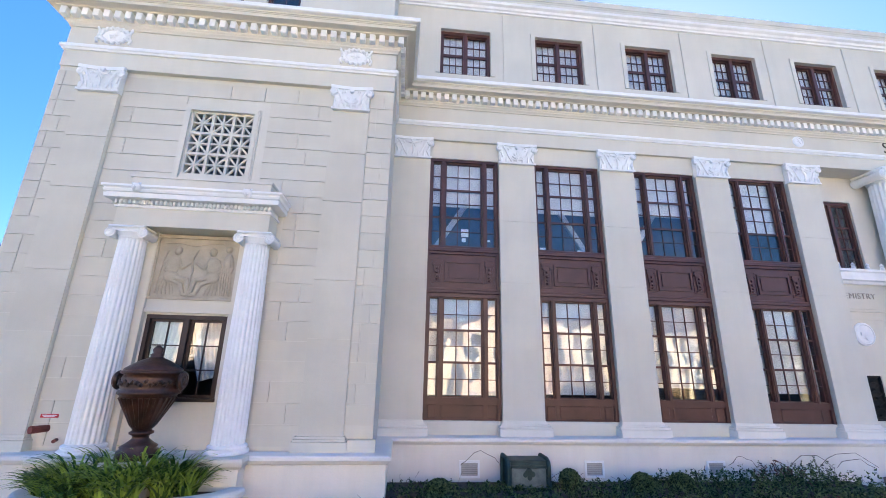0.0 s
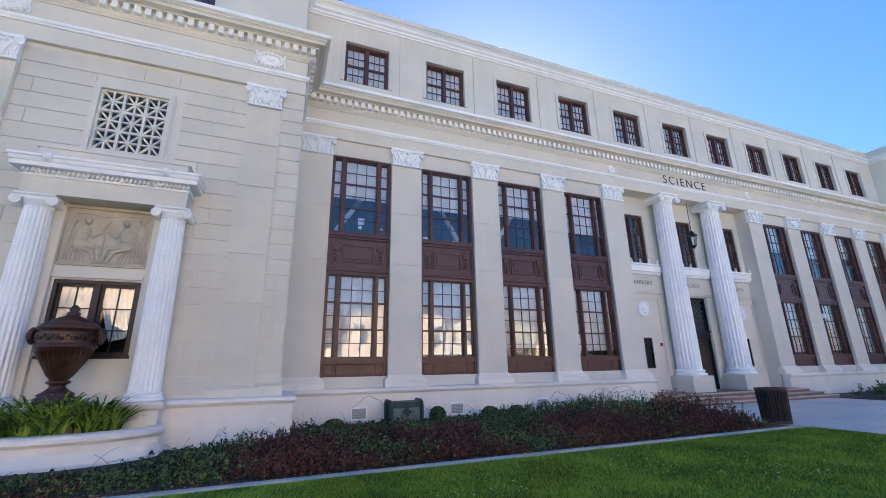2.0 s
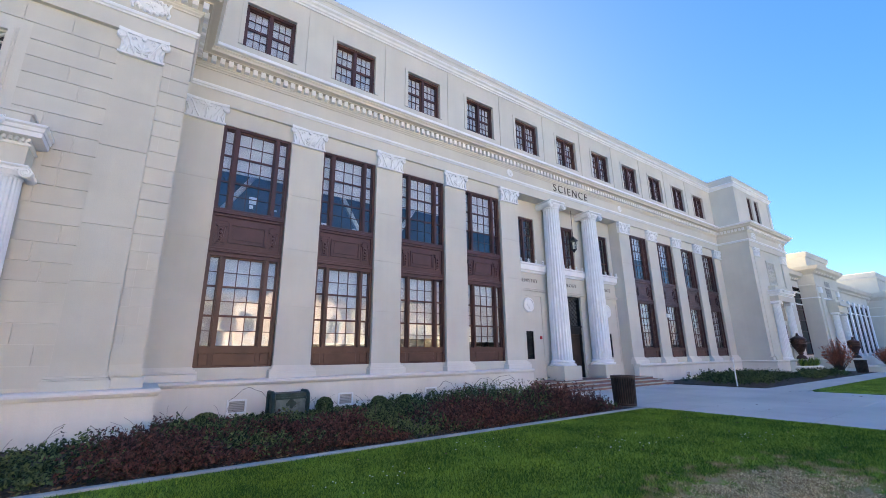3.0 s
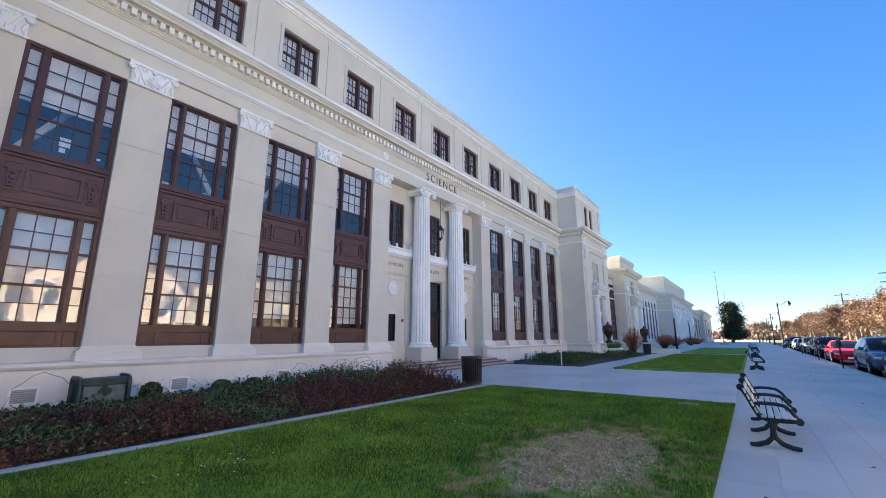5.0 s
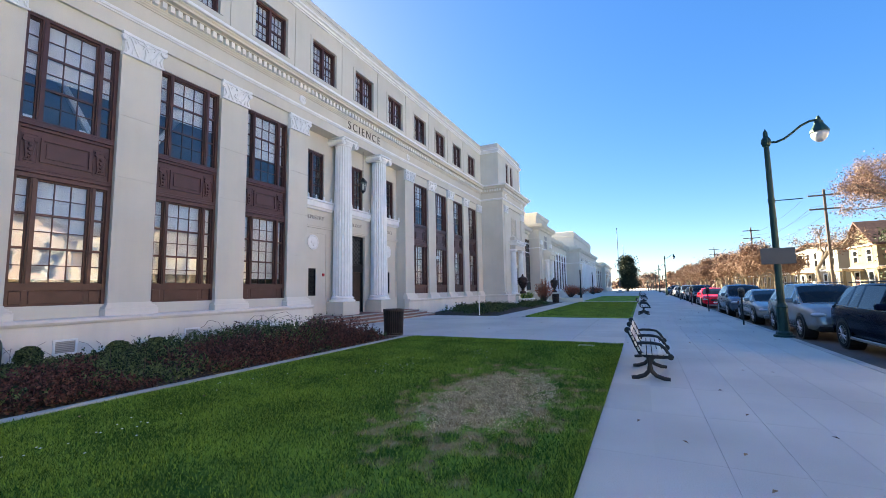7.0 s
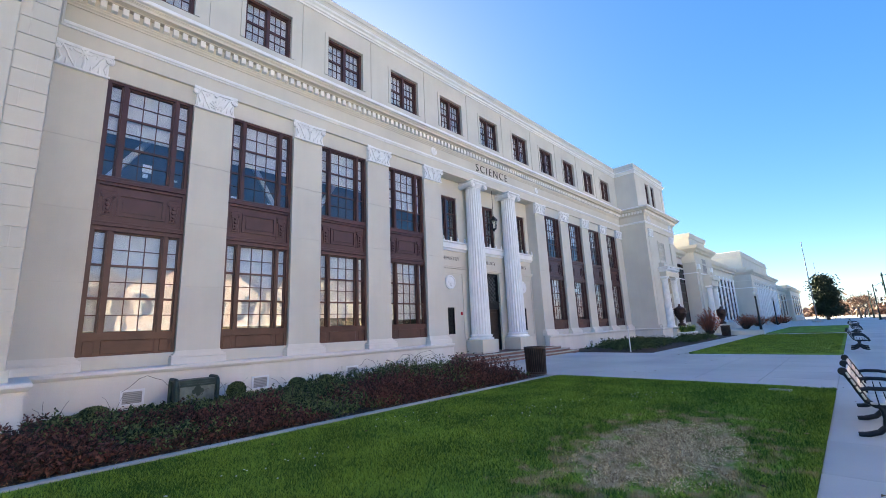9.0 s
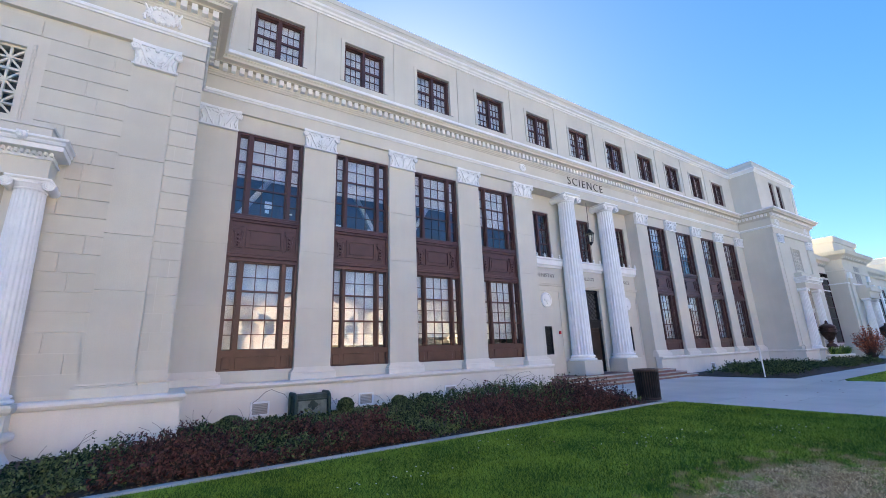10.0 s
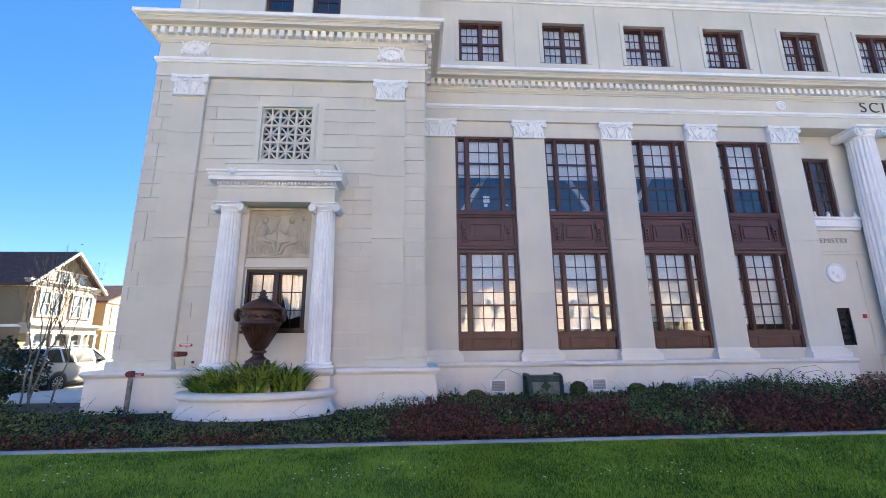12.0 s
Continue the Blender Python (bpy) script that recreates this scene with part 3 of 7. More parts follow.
for i, cap_ob in enumerate([o for o in wall_main.children_recursive if o.name.startswith("capital")]):
    x0, x1 = piers[i]
    capital_ornament(x0, x1, MAIN_Y - 0.06, cap_ob, (i // 2) % 2 == 1 or i >= 8)

# ---- dentils ----
def bar_mesh(name, w, d, h, mat):
    bm = soft_box(0, w, 0, d, 0, h, 0.006)
    me = bpy.data.meshes.new(name)
    bm.to_mesh(me)
    bm.free()
    me.materials.append(mat)
    return me


DENT = bar_mesh("dentil", 0.14, 0.15, 0.22, WHITE)
def dentil_row(x0, x1, y, pitch=0.243):
    n = int((x1 - x0) / pitch)
    for i in range(n + 1):
        shared("dentil", DENT, cornice, pose(x0 + (x1 - x0) * i / n - 0.065, y, 10.6))


dentil_row(PL - 0.1, PR + 0.1, PAV_Y - 0.24)
dentil_row(PR + 0.3, QL - 0.3, MAIN_Y - 0.24)
dentil_row(QL - 0.1, QR + 0.1, PAV_Y - 0.24)
for i in range(9):                               # returns along the inner sides
    shared("dentil", DENT, cornice, pose(QL - 0.21, PAV_Y + 0.1 + 0.243 * i, 10.6))
    shared("dentil", DENT, cornice, pose(PR + 0.08, PAV_Y + 0.1 + 0.243 * i, 10.6))

# ---- fluted ionic columns ----
def fluted_column(name, x, y, z, h, r0, r1, label, plinth=0.0):
    e = empty(name, pose(x, y, z), label, "column", "ionic columns of the building")
    N, S = 20, 6
    bm, rings = bmesh.new(), []
    b, c = r0 * 0.55, r1 * 1.05
    for k in range(9):
        u = k / 8
        r = r0 + (r1 - r0) * (u ** 1.6)
        zz = b + (h - b - c) * u
        rings.append([bm.verts.new((math.cos(t) * q, math.sin(t) * q, zz)) for t, q in
                      ((2 * math.pi * (i + j / S) / N, r * (1 - 0.085 * max(0.0, math.sin(math.pi * min(1, max(0, (j / S - 0.12) / 0.76))))) ) for i in range(N) for j in range(S))])
    n = N * S
    for a, d in zip(rings, rings[1:]):
        for i in range(n):
            bm.faces.new((a[i], a[(i + 1) % n], d[(i + 1) % n], d[i]))
    bm.faces.new(rings[0][::-1])
    bm.faces.new(rings[-1])
    part("shaft", bm, WHITE, e)
    base = lathe(bmesh.new(), [(r0 * 1.28, 0), (r0 * 1.32, b * 0.18), (r0 * 1.28, b * 0.36), (r0 * 1.12, b * 0.42), (r0 * 1.1, b * 0.55), (r0 * 1.17, b * 0.62), (r0 * 1.19, b * 0.75), (r0 * 1.14, b * 0.88), (r0 * 1.03, b * 0.95), (r0, b)], 32)
    part("base", base, WHITE, e, smooth=True)
    cp = bmesh.new()
    zc = h - c
    lathe(cp, [(r1 * 1.02, zc), (r1 * 1.08, zc + c * 0.1), (r1 * 1.04, zc + c * 0.16), (r1 * 1.25, zc + c * 0.5), (r1 * 1.2, zc + c * 0.6)], 28)
    box(cp, -r1 * 1.25, r1 * 1.25, -r1 * 1.1, r1 * 1.1, zc + c * 0.58, zc + c * 0.78)
    for sx in (-1, 1):
        for sy in (-1, 1):
            q, vz, vr = sx * r1 * 1.28, zc + c * 0.42, r1 * 0.42
            rod(cp, (q, 0, vz), (q, sy * r1 * 1.15, vz), vr * 0.8, vr, 18)
            spiral = [(q + sx * -math.cos(t) * vr * (1 - t / 16), sy * r1 * 1.17, vz + math.sin(t) * vr * (1 - t / 16)) for t in (k * 0.5 for k in range(26))]
            tube(cp, spiral, r1 * 0.055, 5)
    part("capital", cp, WHITE, e)
    part("abacus", soft_box(-r1 * 1.45, r1 * 1.45, -r1 * 1.3, r1 * 1.3, h - c * 0.22, h, 0.02), WHITE, e)
    return e


for x in (16.61, 19.81):
    pd = tagged(part("pedestal", soft_box(x - 0.64, x + 0.64, 12.92, 14.18 - 0.2, 0.372, 1.02, 0.015), STUCCO), "cream stone block pedestal under a column", "pedestal", "column pedestals")
    fluted_column("ionic_column", x, 13.5, 1.02, HEAD - 1.02, 0.49, 0.4, "tall white fluted column with scroll capital at the entrance")

# ---- entrance ----
EY = 14.0
ent_c = [XC - PITCH, XC, XC + PITCH]
holes = [(c - 0.74, c + 0.74, 5.95, 8.4) for c in ent_c] + [(XC - 0.9, XC + 0.9, 0.37, 4.55)] + [(c - 0.25, c + 0.25, 1.35, 2.65) for c in (ent_c[0], ent_c[2])]
wall_entrance = tagged(part("wall_entrance", cells(bmesh.new(), E0 - 0.1, E1 + 0.1, 0.0, HEAD, EY, EY + 0.35, holes), STUCCO), "cream recessed entrance wall behind the columns", "wall", kind="structure")
ceiling_porch = tagged(part("ceiling", boxes((E0, E1, MAIN_Y + 0.14, EY - 0.004, HEAD - 0.008, HEAD - 0.003)), STUCCO), "cream porch soffit", "ceiling", kind="structure")
for xa, xb in ((E0 - 0.3, E0), (E1, E1 + 0.3)):
    part("porch_side", boxes((xa, xb, MAIN_Y + 0.5, EY, 0.0, HEAD)), STUCCO, wall_entrance)
for c in ent_c:
    xa, xb = c - 1.25, c + 1.25
    part("string_course", boxes((xa, xb, EY - 0.12, EY, 4.68, 4.76), (xa, xb, EY - 0.08, EY, 4.6, 4.68)), STUCCO, wall_entrance)
    bal = tagged(part("balcony_ledge", sweep(bmesh.new(), [(xa, EY), (xb, EY)], [(-0.02, 5.5), (0.1, 5.5), (0.14, 5.58), (0.2, 5.62), (0.2, 5.86), (0.26, 5.9), (0.26, 5.97), (-0.02, 5.98)]), WHITE), "white moulded ledge with small finials under a window", "ledge", "window ledges")
    for k in range(5):
        x = xa + 0.2 + (xb - xa - 0.4) * k / 4
        part("finial", lathe(bmesh.new(), [(0.05, 5.97), (0.06, 6.03), (0.035, 6.07), (0.055, 6.12), (0.0, 6.2)], 8, x, EY - 0.2), WHITE, bal)
    e = empty("window_4", pose(c, EY + 0.12, 0), "tall brown entrance window with leaded panes", "window", kind="structure")
    part("window_frame", boxes((-0.74, -0.66, -0.05, 0.1, 5.95, 8.4), (0.66, 0.74, -0.05, 0.1, 5.95, 8.4), (-0.66, 0.66, -0.05, 0.1, 8.3, 8.4), (-0.05, 0.05, -0.05, 0.1, 5.95, 8.3)), BROWN, e)
    glazed(e, -0.66, -0.05, 5.95, 8.3, 0.04, 2, 6, 0.04)
    glazed(e, 0.05, 0.66, 5.95, 8.3, 0.04, 2, 6, 0.04)
for c in (ent_c[0], ent_c[2]):
    fr = part("panel_frame", boxes((c - 0.95, c - 0.9, EY - 0.03, EY, 1.1, 4.4), (c + 0.9, c + 0.95, EY - 0.03, EY, 1.1, 4.4), (c - 0.9, c + 0.9, EY - 0.03, EY, 4.35, 4.4)), STUCCO, wall_entrance)
    md = lathe(bmesh.new(), [(0.36, 0), (0.36, 0.04), (0.3, 0.07), (0.28, 0.05), (0.0, 0.06)], 32)
    bmesh.ops.rotate(md, verts=md.verts[:], cent=(0, 0, 0), matrix=Matrix.Rotation(radians(90), 3, "X"))
    box(md, -0.16, 0.16, -0.09, -0.05, -0.05, 0.05)
    rosette(md, 0, -0.06, -0.13, 0.09)
    bmesh.ops.translate(md, verts=md.verts[:], vec=(c, EY, 3.9))
    tagged(part("wall_medallion", md, WHITE), "round white plaster seal on the entrance wall", "medallion", "entrance seals")
    g = empty("vent_grille", pose(c, EY + 0.05, 0), "narrow dark metal lattice grille in the wall", "grille", "entrance grilles")
    part("backing", boxes((-0.25, 0.25, 0.06, 0.08, 1.35, 2.65)), DARK, g)
    lat = boxes((-0.25, -0.21, -0.02, 0.04, 1.35, 2.65), (0.21, 0.25, -0.02, 0.04, 1.35, 2.65), (-0.21, 0.21, -0.02, 0.04, 2.61, 2.65), (-0.21, 0.21, -0.02, 0.04, 1.35, 1.39))
    for k in range(5):
        za = 1.39 + 0.244 * k
        rod(lat, (-0.21, 0.01, za), (0.21, 0.01, za + 0.244), 0.014, 0.014, 4)
        rod(lat, (0.21, 0.01, za), (-0.21, 0.01, za + 0.244), 0.014, 0.014, 4)
        lathe_y(lat, 0, 0.0, za + 0.122, 0.05, 0.02, 8)
    part("lattice", lat, DARK, g)
door = empty("door_1", pose(XC, EY + 0.22, 0), "dark bronze entrance doors under a lattice transom", "door", kind="structure")
DOOR = material("bronze_door", (0.05, 0.03, 0.022), 0.45, 0.2, var=0.3, scale=3, fine=50, bump=0.1)
part("door_frame", boxes((-0.9, -0.82, -0.1, 0.1, 0.37, 4.55), (0.82, 0.9, -0.1, 0.1, 0.37, 4.55), (-0.82, 0.82, -0.1, 0.1, 4.45, 4.55), (-0.82, 0.82, -0.12, 0.1, 2.58, 2.95), (-0.9, 0.9, -0.16, 0.0, 2.93, 3.0)), DARK, door)
for s in (-1, 1):
    x0, x1 = (-0.82, -0.01) if s < 0 else (0.01, 0.82)
    lf = part("leaf", boxes((x0, x1, 0, 0.05, 0.38, 2.58)), DOOR, door)
    for za, zb in ((0.55, 1.1), (1.25, 2.42)):
        part("panel", soft_box(x0 + 0.12, x1 - 0.12, -0.02, 0.01, za, zb, 0.012), DOOR, lf)
    part("door_handle", rod(bmesh.new(), (-s * -0.09, -0.06, 1.25), (-s * -0.09, -0.06, 1.6), 0.014), DARK, lf, "dark pull bar")
gr = bmesh.new()
for k in range(6):
    for j in range(6):
        xa, za = -0.82 + 0.2733 * k, 3.0 + 0.2417 * j
        rod(gr, (xa, 0, za), (xa + 0.2733, 0, za + 0.2417), 0.014, 0.014, 4)
        rod(gr, (xa + 0.2733, 0, za), (xa, 0, za + 0.2417), 0.014, 0.014, 4)
        lathe_y(gr, xa + 0.137, 0, za + 0.121, 0.045, 0.015, 6)
part("transom_lattice", gr, DARK, door, "dark lattice transom over the doors")
# dark sheet that stands for the unlit hall behind the transom
part("transom_backing", boxes((-0.82, 0.82, 0.06, 0.08, 3.0, 4.45)), ROOM_SHADE, door)
lan = empty("hanging_lantern", pose(XC, 13.45, 0), "black metal lantern hanging on a chain in the porch", "lantern")
part("chain", rod(bmesh.new(), (0, 0, 7.7), (0, 0, 9.2), 0.014, 0.014, 6), DARK, lan)
part("cap", lathe(bmesh.new(), [(0.02, 7.75), (0.06, 7.7), (0.22, 7.5), (0.24, 7.46), (0.02, 7.46)], 6), DARK, lan)
part("glass_body", lathe(bmesh.new(), [(0.19, 7.46), (0.12, 7.0), (0.0, 7.0)], 6), GLASS, lan)
for k in range(6):
    a = k * math.pi / 3
    part("cage_bar", rod(bmesh.new(), (0.2 * math.cos(a), 0.2 * math.sin(a), 7.46), (0.125 * math.cos(a), 0.125 * math.sin(a), 6.98), 0.014, 0.014, 5), DARK, lan)
part("finial", lathe(bmesh.new(), [(0.0, 6.8), (0.03, 6.86), (0.13, 6.96), (0.13, 7.0), (0.0, 7.0)], 6), DARK, lan)
steps = tagged(part("entrance_steps", boxes((E0 - 0.06, E1 + 0.06, 12.42, EY, -0.2, 0.372)), STEP), "low red-brown entrance steps with pale nosings", "steps")
for k, (zt, d) in enumerate(((0.248, 0.36), (0.124, 0.72))):
    part("step", soft_box(E0 - 0.06 - d, E1 + 0.06 + d, 12.42 - d, 12.9, -0.2, zt, 0.015), STEP, steps)
for zt, d in ((0.372, 0), (0.248, 0.36), (0.124, 0.72)):
    part("nosing", soft_box(E0 - 0.08 - d, E1 + 0.08 + d, 12.40 - d, 12.5 - d, zt - 0.045, zt + 0.006, 0.01), KERB, steps, "worn pale nosing")


def lettering(text, x, y, z, size, mat, parent_label, space=1.0):
    cu = bpy.data.curves.new("lettering", "FONT")
    cu.offset = -0.006 * size / 0.62
    cu.body, cu.size, cu.extrude, cu.align_x, cu.space_character = text, size, 0.012, "CENTER", space
    tmp = new("tmp", cu)
    me = bpy.data.meshes.new_from_object(tmp.evaluated_get(bpy.context.evaluated_depsgraph_get()))
    bpy.data.objects.remove(tmp)
    me.materials.append(mat)
    ob = new("wall_lettering", me)
    ob.matrix_basis = pose(x, y, z, 90, 0, 0)
    return tagged(ob, parent_label, "lettering", "carved words on the building")


LETTER = material("dark_letter", (0.09, 0.075, 0.06), 0.8, var=0.2, scale=5, fine=40, bump=0.1)
PALE_LETTER = material("worn_letter", (0.42, 0.385, 0.32), 0.8, var=0.2, scale=5, fine=40, bump=0.1)
lettering("SCIENCE", XC, MAIN_Y - 0.012, 10.02, 0.62, LETTER, "dark capital letters SCIENCE on the frieze", 1.28)
for word, c in (("CHEMISTRY", ent_c[0]), ("BIOLOGY", ent_c[1]), ("PHYSICS", ent_c[2])):
    lettering(word, c, EY - 0.01, 5.03, 0.27, PALE_LETTER, "small carved word on the entrance wall", 1.1)
for x in (13.55, 2 * XC - 13.55):
    md = lathe(bmesh.new(), [(0.2, 0), (0.2, 0.03), (0.15, 0.05), (0.13, 0.03), (0.0, 0.05)], 20)
    bmesh.ops.rotate(md, verts=md.verts[:], cent=(0, 0, 0), matrix=Matrix.Rotation(radians(90), 3, "X"))
    rosette(md, 0, -0.05, 0, 0.1)
    bmesh.ops.translate(md, verts=md.verts[:], vec=(x, MAIN_Y, 10.2))
    tagged(part("frieze_rosette", md, WHITE), "small round white rosette on the frieze", "medallion", "frieze rosettes")
PIPE_GREY = material("vent_grey", (0.3, 0.29, 0.27), 0.7, var=0.2, scale=6, fine=50, bump=0.1)
for x in (2.3, 5.43, 8.66, 27.8, 31.0):
    v = empty("base_vent", pose(x, MAIN_Y - 0.3, 0.28), "square grey louvred vent in the plinth", "vent", "plinth vents")
    part("frame", boxes((-0.25, 0.25, -0.03, 0, 0.14, 0.19), (-0.25, 0.25, -0.03, 0, -0.19, -0.14), (-0.25, -0.2, -0.03, 0, -0.14, 0.14), (0.2, 0.25, -0.03, 0, -0.14, 0.14)), WHITE, v)
    part("backing", boxes((-0.2, 0.2, -0.004, 0.0, -0.14, 0.14)), PIPE_GREY, v)
    for k in range(6):
        part("slat", boxes((-0.19, 0.19, -0.012, 0, -0.125 + 0.045 * k, -0.1 + 0.045 * k)), KERB, v)

# ---- pavilion fronts ----
BRONZE = material("bronze_urn", (0.085, 0.04, 0.028), 0.36, 0.45, var=0.45, scale=4, fine=30, bump=0.25, spec=0.5)
RELIEF = material("relief_plaster", (0.5, 0.44, 0.34), 0.85, var=0.15, scale=3, fine=40, bump=0.2)
UNIT = bpy.data.meshes.new("block")
_b = boxes((0, 1, 0, 1, 0, 1))
_b.to_mesh(UNIT)
_b.free()
UNIT.materials.append(BLOCK)


DARKBROWN = material("dark_brown_paint", (0.03, 0.014, 0.012), 0.42, var=0.25, scale=2.0, fine=50, bump=0.06)


def drape(x0, x1, y, z0, z1):
    """Two gathered white curtains, tied back so that the gap widens downwards."""
    xm = (x0 + x1) / 2
    e = empty("curtains", pose(xm, y, 0), "pale gathered curtains behind the pavilion window", "curtains")
    for s in (-1, 1):
        bm, rows = bmesh.new(), []
        for k in range(9):
            u = k / 8
            wide = (xm - x0) * (0.98 - 0.42 * u ** 1.6)
            rows.append([bm.verts.new((s * ((xm - x0) - wide * i / 30), 0.035 * math.sin(i * 1.35 + 0.6 * u), z1 + (z0 - z1) * u - 0.12 * u * (i / 30))) for i in range(31)])
        for a, b in zip(rows, rows[1:]):
            for i in range(30):
                bm.faces.new((a[i], a[i + 1], b[i + 1], b[i]))
        part("curtain", bm, BLIND, e, smooth=True)


def aedicule(c):
    e = empty("window_shrine", pose(c, PAV_Y, 0), "cream stone window surround with columns and a dentilled hood", "window surround")
    part("base_block", boxes((-1.7, 1.7, -0.66, -0.2, -0.3, 0.82)), PLINTH, e)
    part("urn_pedestal", boxes((-0.42, 0.42, -1.02, -0.66, 0.0, 0.99)), STUCCO, e)
    part("base_ledge", sweep(bmesh.new(), [(-1.7, -0.3), (-1.7, -0.66), (1.7, -0.66), (1.7, -0.3)], [(-0.3, 0.82), (0.03, 0.82), (0.07, 0.87), (0.08, 0.93), (0.05, 0.985), (-0.3, 0.99)]), STUCCO, e)
    part("ledge_top", boxes((-1.45, 1.45, -0.5, 0.14, 0.83, 0.98)), STUCCO, e)
    for s in (-1, 1):
        part("jamb", boxes((s * 0.98 - 0.13, s * 0.98 + 0.13, 0.0, 0.12, 0.98, 5.32)), STUCCO, e)
    part("lintel", boxes((-1.54, 1.54, -0.42, 0.12, 5.3, 5.7)), STUCCO, e)
    W2 = [(-1.54, 0.12), (-1.54, -0.42), (1.54, -0.42), (1.54, 0.12)]
    hood = part("hood", sweep(bmesh.new(), W2, [(-0.1, 5.69), (0.035, 5.69), (0.045, 5.72), (0.0, 5.725), (0.0, 5.84), (0.13, 5.845), (0.19, 5.85), (0.2, 5.935), (0.165, 5.94), (0.165, 5.96), (0.205, 5.97), (0.225, 6.02), (0.205, 6.025), (0.205, 6.04), (0.25, 6.07), (0.25, 6.115), (-0.1, 6.14)]), WHITE, e, "white moulded hood with dentils")
    part("hood_core", boxes((-1.48, 1.48, -0.36, 0.1, 5.66, 6.13)), STUCCO, e)
    part("blocking", boxes((-1.44, 1.44, -0.32, 0.12, 6.13, 6.42), (-1.48, 1.48, -0.36, 0.12, 6.42, 6.47)), STUCCO, e)
    dm = bar_mesh("small_dentil", 0.048, 0.1, 0.08, WHITE)
    for k in range(36):
        shared("dentil", dm, hood, pose(-1.54 + 3.08 * k / 35 - 0.024, -0.51, 5.755))
    for x in (-1.1, 1.1):
        boss = lathe(bmesh.new(), [(0, -0.1), (0.05, -0.08), (0.085, -0.02), (0.09, 0.03), (0.06, 0.075), (0, 0.1)], 10, x, -0.665, 6.05)
        for sx in (-1, 1):
            rod(boss, (x + sx * 0.06, -0.7, 6.12), (x + sx * 0.075, -0.66, 6.15), 0.028, 0.012, 6)
        rod(boss, (x, -0.72, 6.03), (x, -0.78, 6.01), 0.045, 0.03, 7)
        part("carved_boss", boss, WHITE, hood)
    for s in (-1, 1):
        col = fluted_column("window_column", c + s * 1.265, PAV_Y - 0.12, 0.985, 4.32, 0.3, 0.247, "white fluted column with scroll capital beside the pavilion window")
    rp = bmesh.new()
    box(rp, -0.82, 0.82, 0.075, 0.13, 3.92, 5.2)
    for r in ((-0.86, 0.86, 0.02, 0.13, 5.2, 5.26), (-0.86, 0.86, 0.02, 0.13, 3.87, 3.92), (-0.86, -0.82, 0.02, 0.13, 3.92, 5.2), (0.82, 0.86, 0.02, 0.13, 3.92, 5.2), (-0.8, 0.8, 0.05, 0.08, 3.93, 3.97)):
        box(rp, *r)
    # plain rounded shapes standing proud of the slab: two seated groups, an upright one, folds between
    def lump(x, z, a, b, turn=0.0, d=0.06):
        v = bmesh.ops.create_icosphere(rp, subdivisions=2, radius=1.0)["verts"]
        bmesh.ops.transform(rp, verts=v, matrix=Matrix.Translation((x, 0.078, z)) @ Matrix.Rotation(radians(turn), 4, "Y") @ Matrix.Diagonal((a, d, b, 1)))
    def ridge(pts, r):
        for (xa, za), (xb, zb) in zip(pts, pts[1:]):
            rod(rp, (xa, 0.06, za), (xb, 0.06, zb), r, r * 0.85, 7)
            lump(xb, zb, r, r, 0, r * 1.3)
    for s, cx in ((1, -0.42), (-1, 0.3)):
        lump(cx, 4.93, 0.085, 0.1, 12 * s, 0.085)
        lump(cx - s * 0.05, 4.62, 0.15, 0.22, 14 * s, 0.085)
        lump(cx - s * 0.06, 4.36, 0.16, 0.14, 0, 0.08)
        ridge([(cx - s * 0.02, 4.36), (cx + s * 0.28, 4.3), (cx + s * 0.34, 4.0)], 0.055)
        ridge([(cx - s * 0.1, 4.32), (cx + s * 0.16, 4.2), (cx + s * 0.24, 3.99), (cx + s * 0.33, 3.97)], 0.05)
        ridge([(cx + s * 0.02, 4.74), (cx + s * 0.14, 4.55), (cx + s * 0.3, 4.66)], 0.036)
        ridge([(cx - s * 0.14, 4.74), (cx - s * 0.22, 4.52), (cx - s * 0.08, 4.42)], 0.036)
        for k in range(5):
            ridge([(cx - s * (0.22 - 0.05 * k), 4.3 - 0.03 * k), (cx - s * (0.26 - 0.07 * k), 4.12), (cx - s * (0.25 - 0.075 * k), 3.98)], 0.016)
        for k in range(4):
            ridge([(cx - s * (0.14 - 0.06 * k), 4.76), (cx - s * (0.12 - 0.04 * k), 4.6), (cx - s * (0.08 - 0.05 * k), 4.44)], 0.013)
    lump(0.62, 5.0, 0.07, 0.085, 0, 0.08)
    lump(0.64, 4.72, 0.1, 0.19, 4, 0.075)
    for k in range(5):
        ridge([(0.55 + 0.04 * k, 4.6), (0.54 + 0.05 * k, 4.3), (0.56 + 0.045 * k, 3.98)], 0.024)
    ridge([(0.7, 4.82), (0.75, 4.6), (0.7, 4.42)], 0.03)
    ridge([(-0.74, 4.0), (-0.72, 4.4), (-0.68, 4.75), (-0.64, 4.9)], 0.026)
    ridge([(-0.1, 4.0), (-0.06, 4.5), (-0.1, 4.75), (-0.02, 4.95)], 0.024)
    ridge([(-0.7, 5.08), (-0.4, 5.1), (-0.1, 5.04), (0.2, 5.1), (0.5, 5.12)], 0.014)
    rl = part("relief_panel", rp, RELIEF, smooth=False)
    rl.matrix_basis = pose(c, PAV_Y, 0)
    tagged(rl, "tan plaster relief panel above the pavilion window", "relief")
    w = empty("window_5", pose(c - 0.01, PAV_Y + 0.2, 0), "dark brown pavilion window with two casements of six panes", "window", kind="structure")
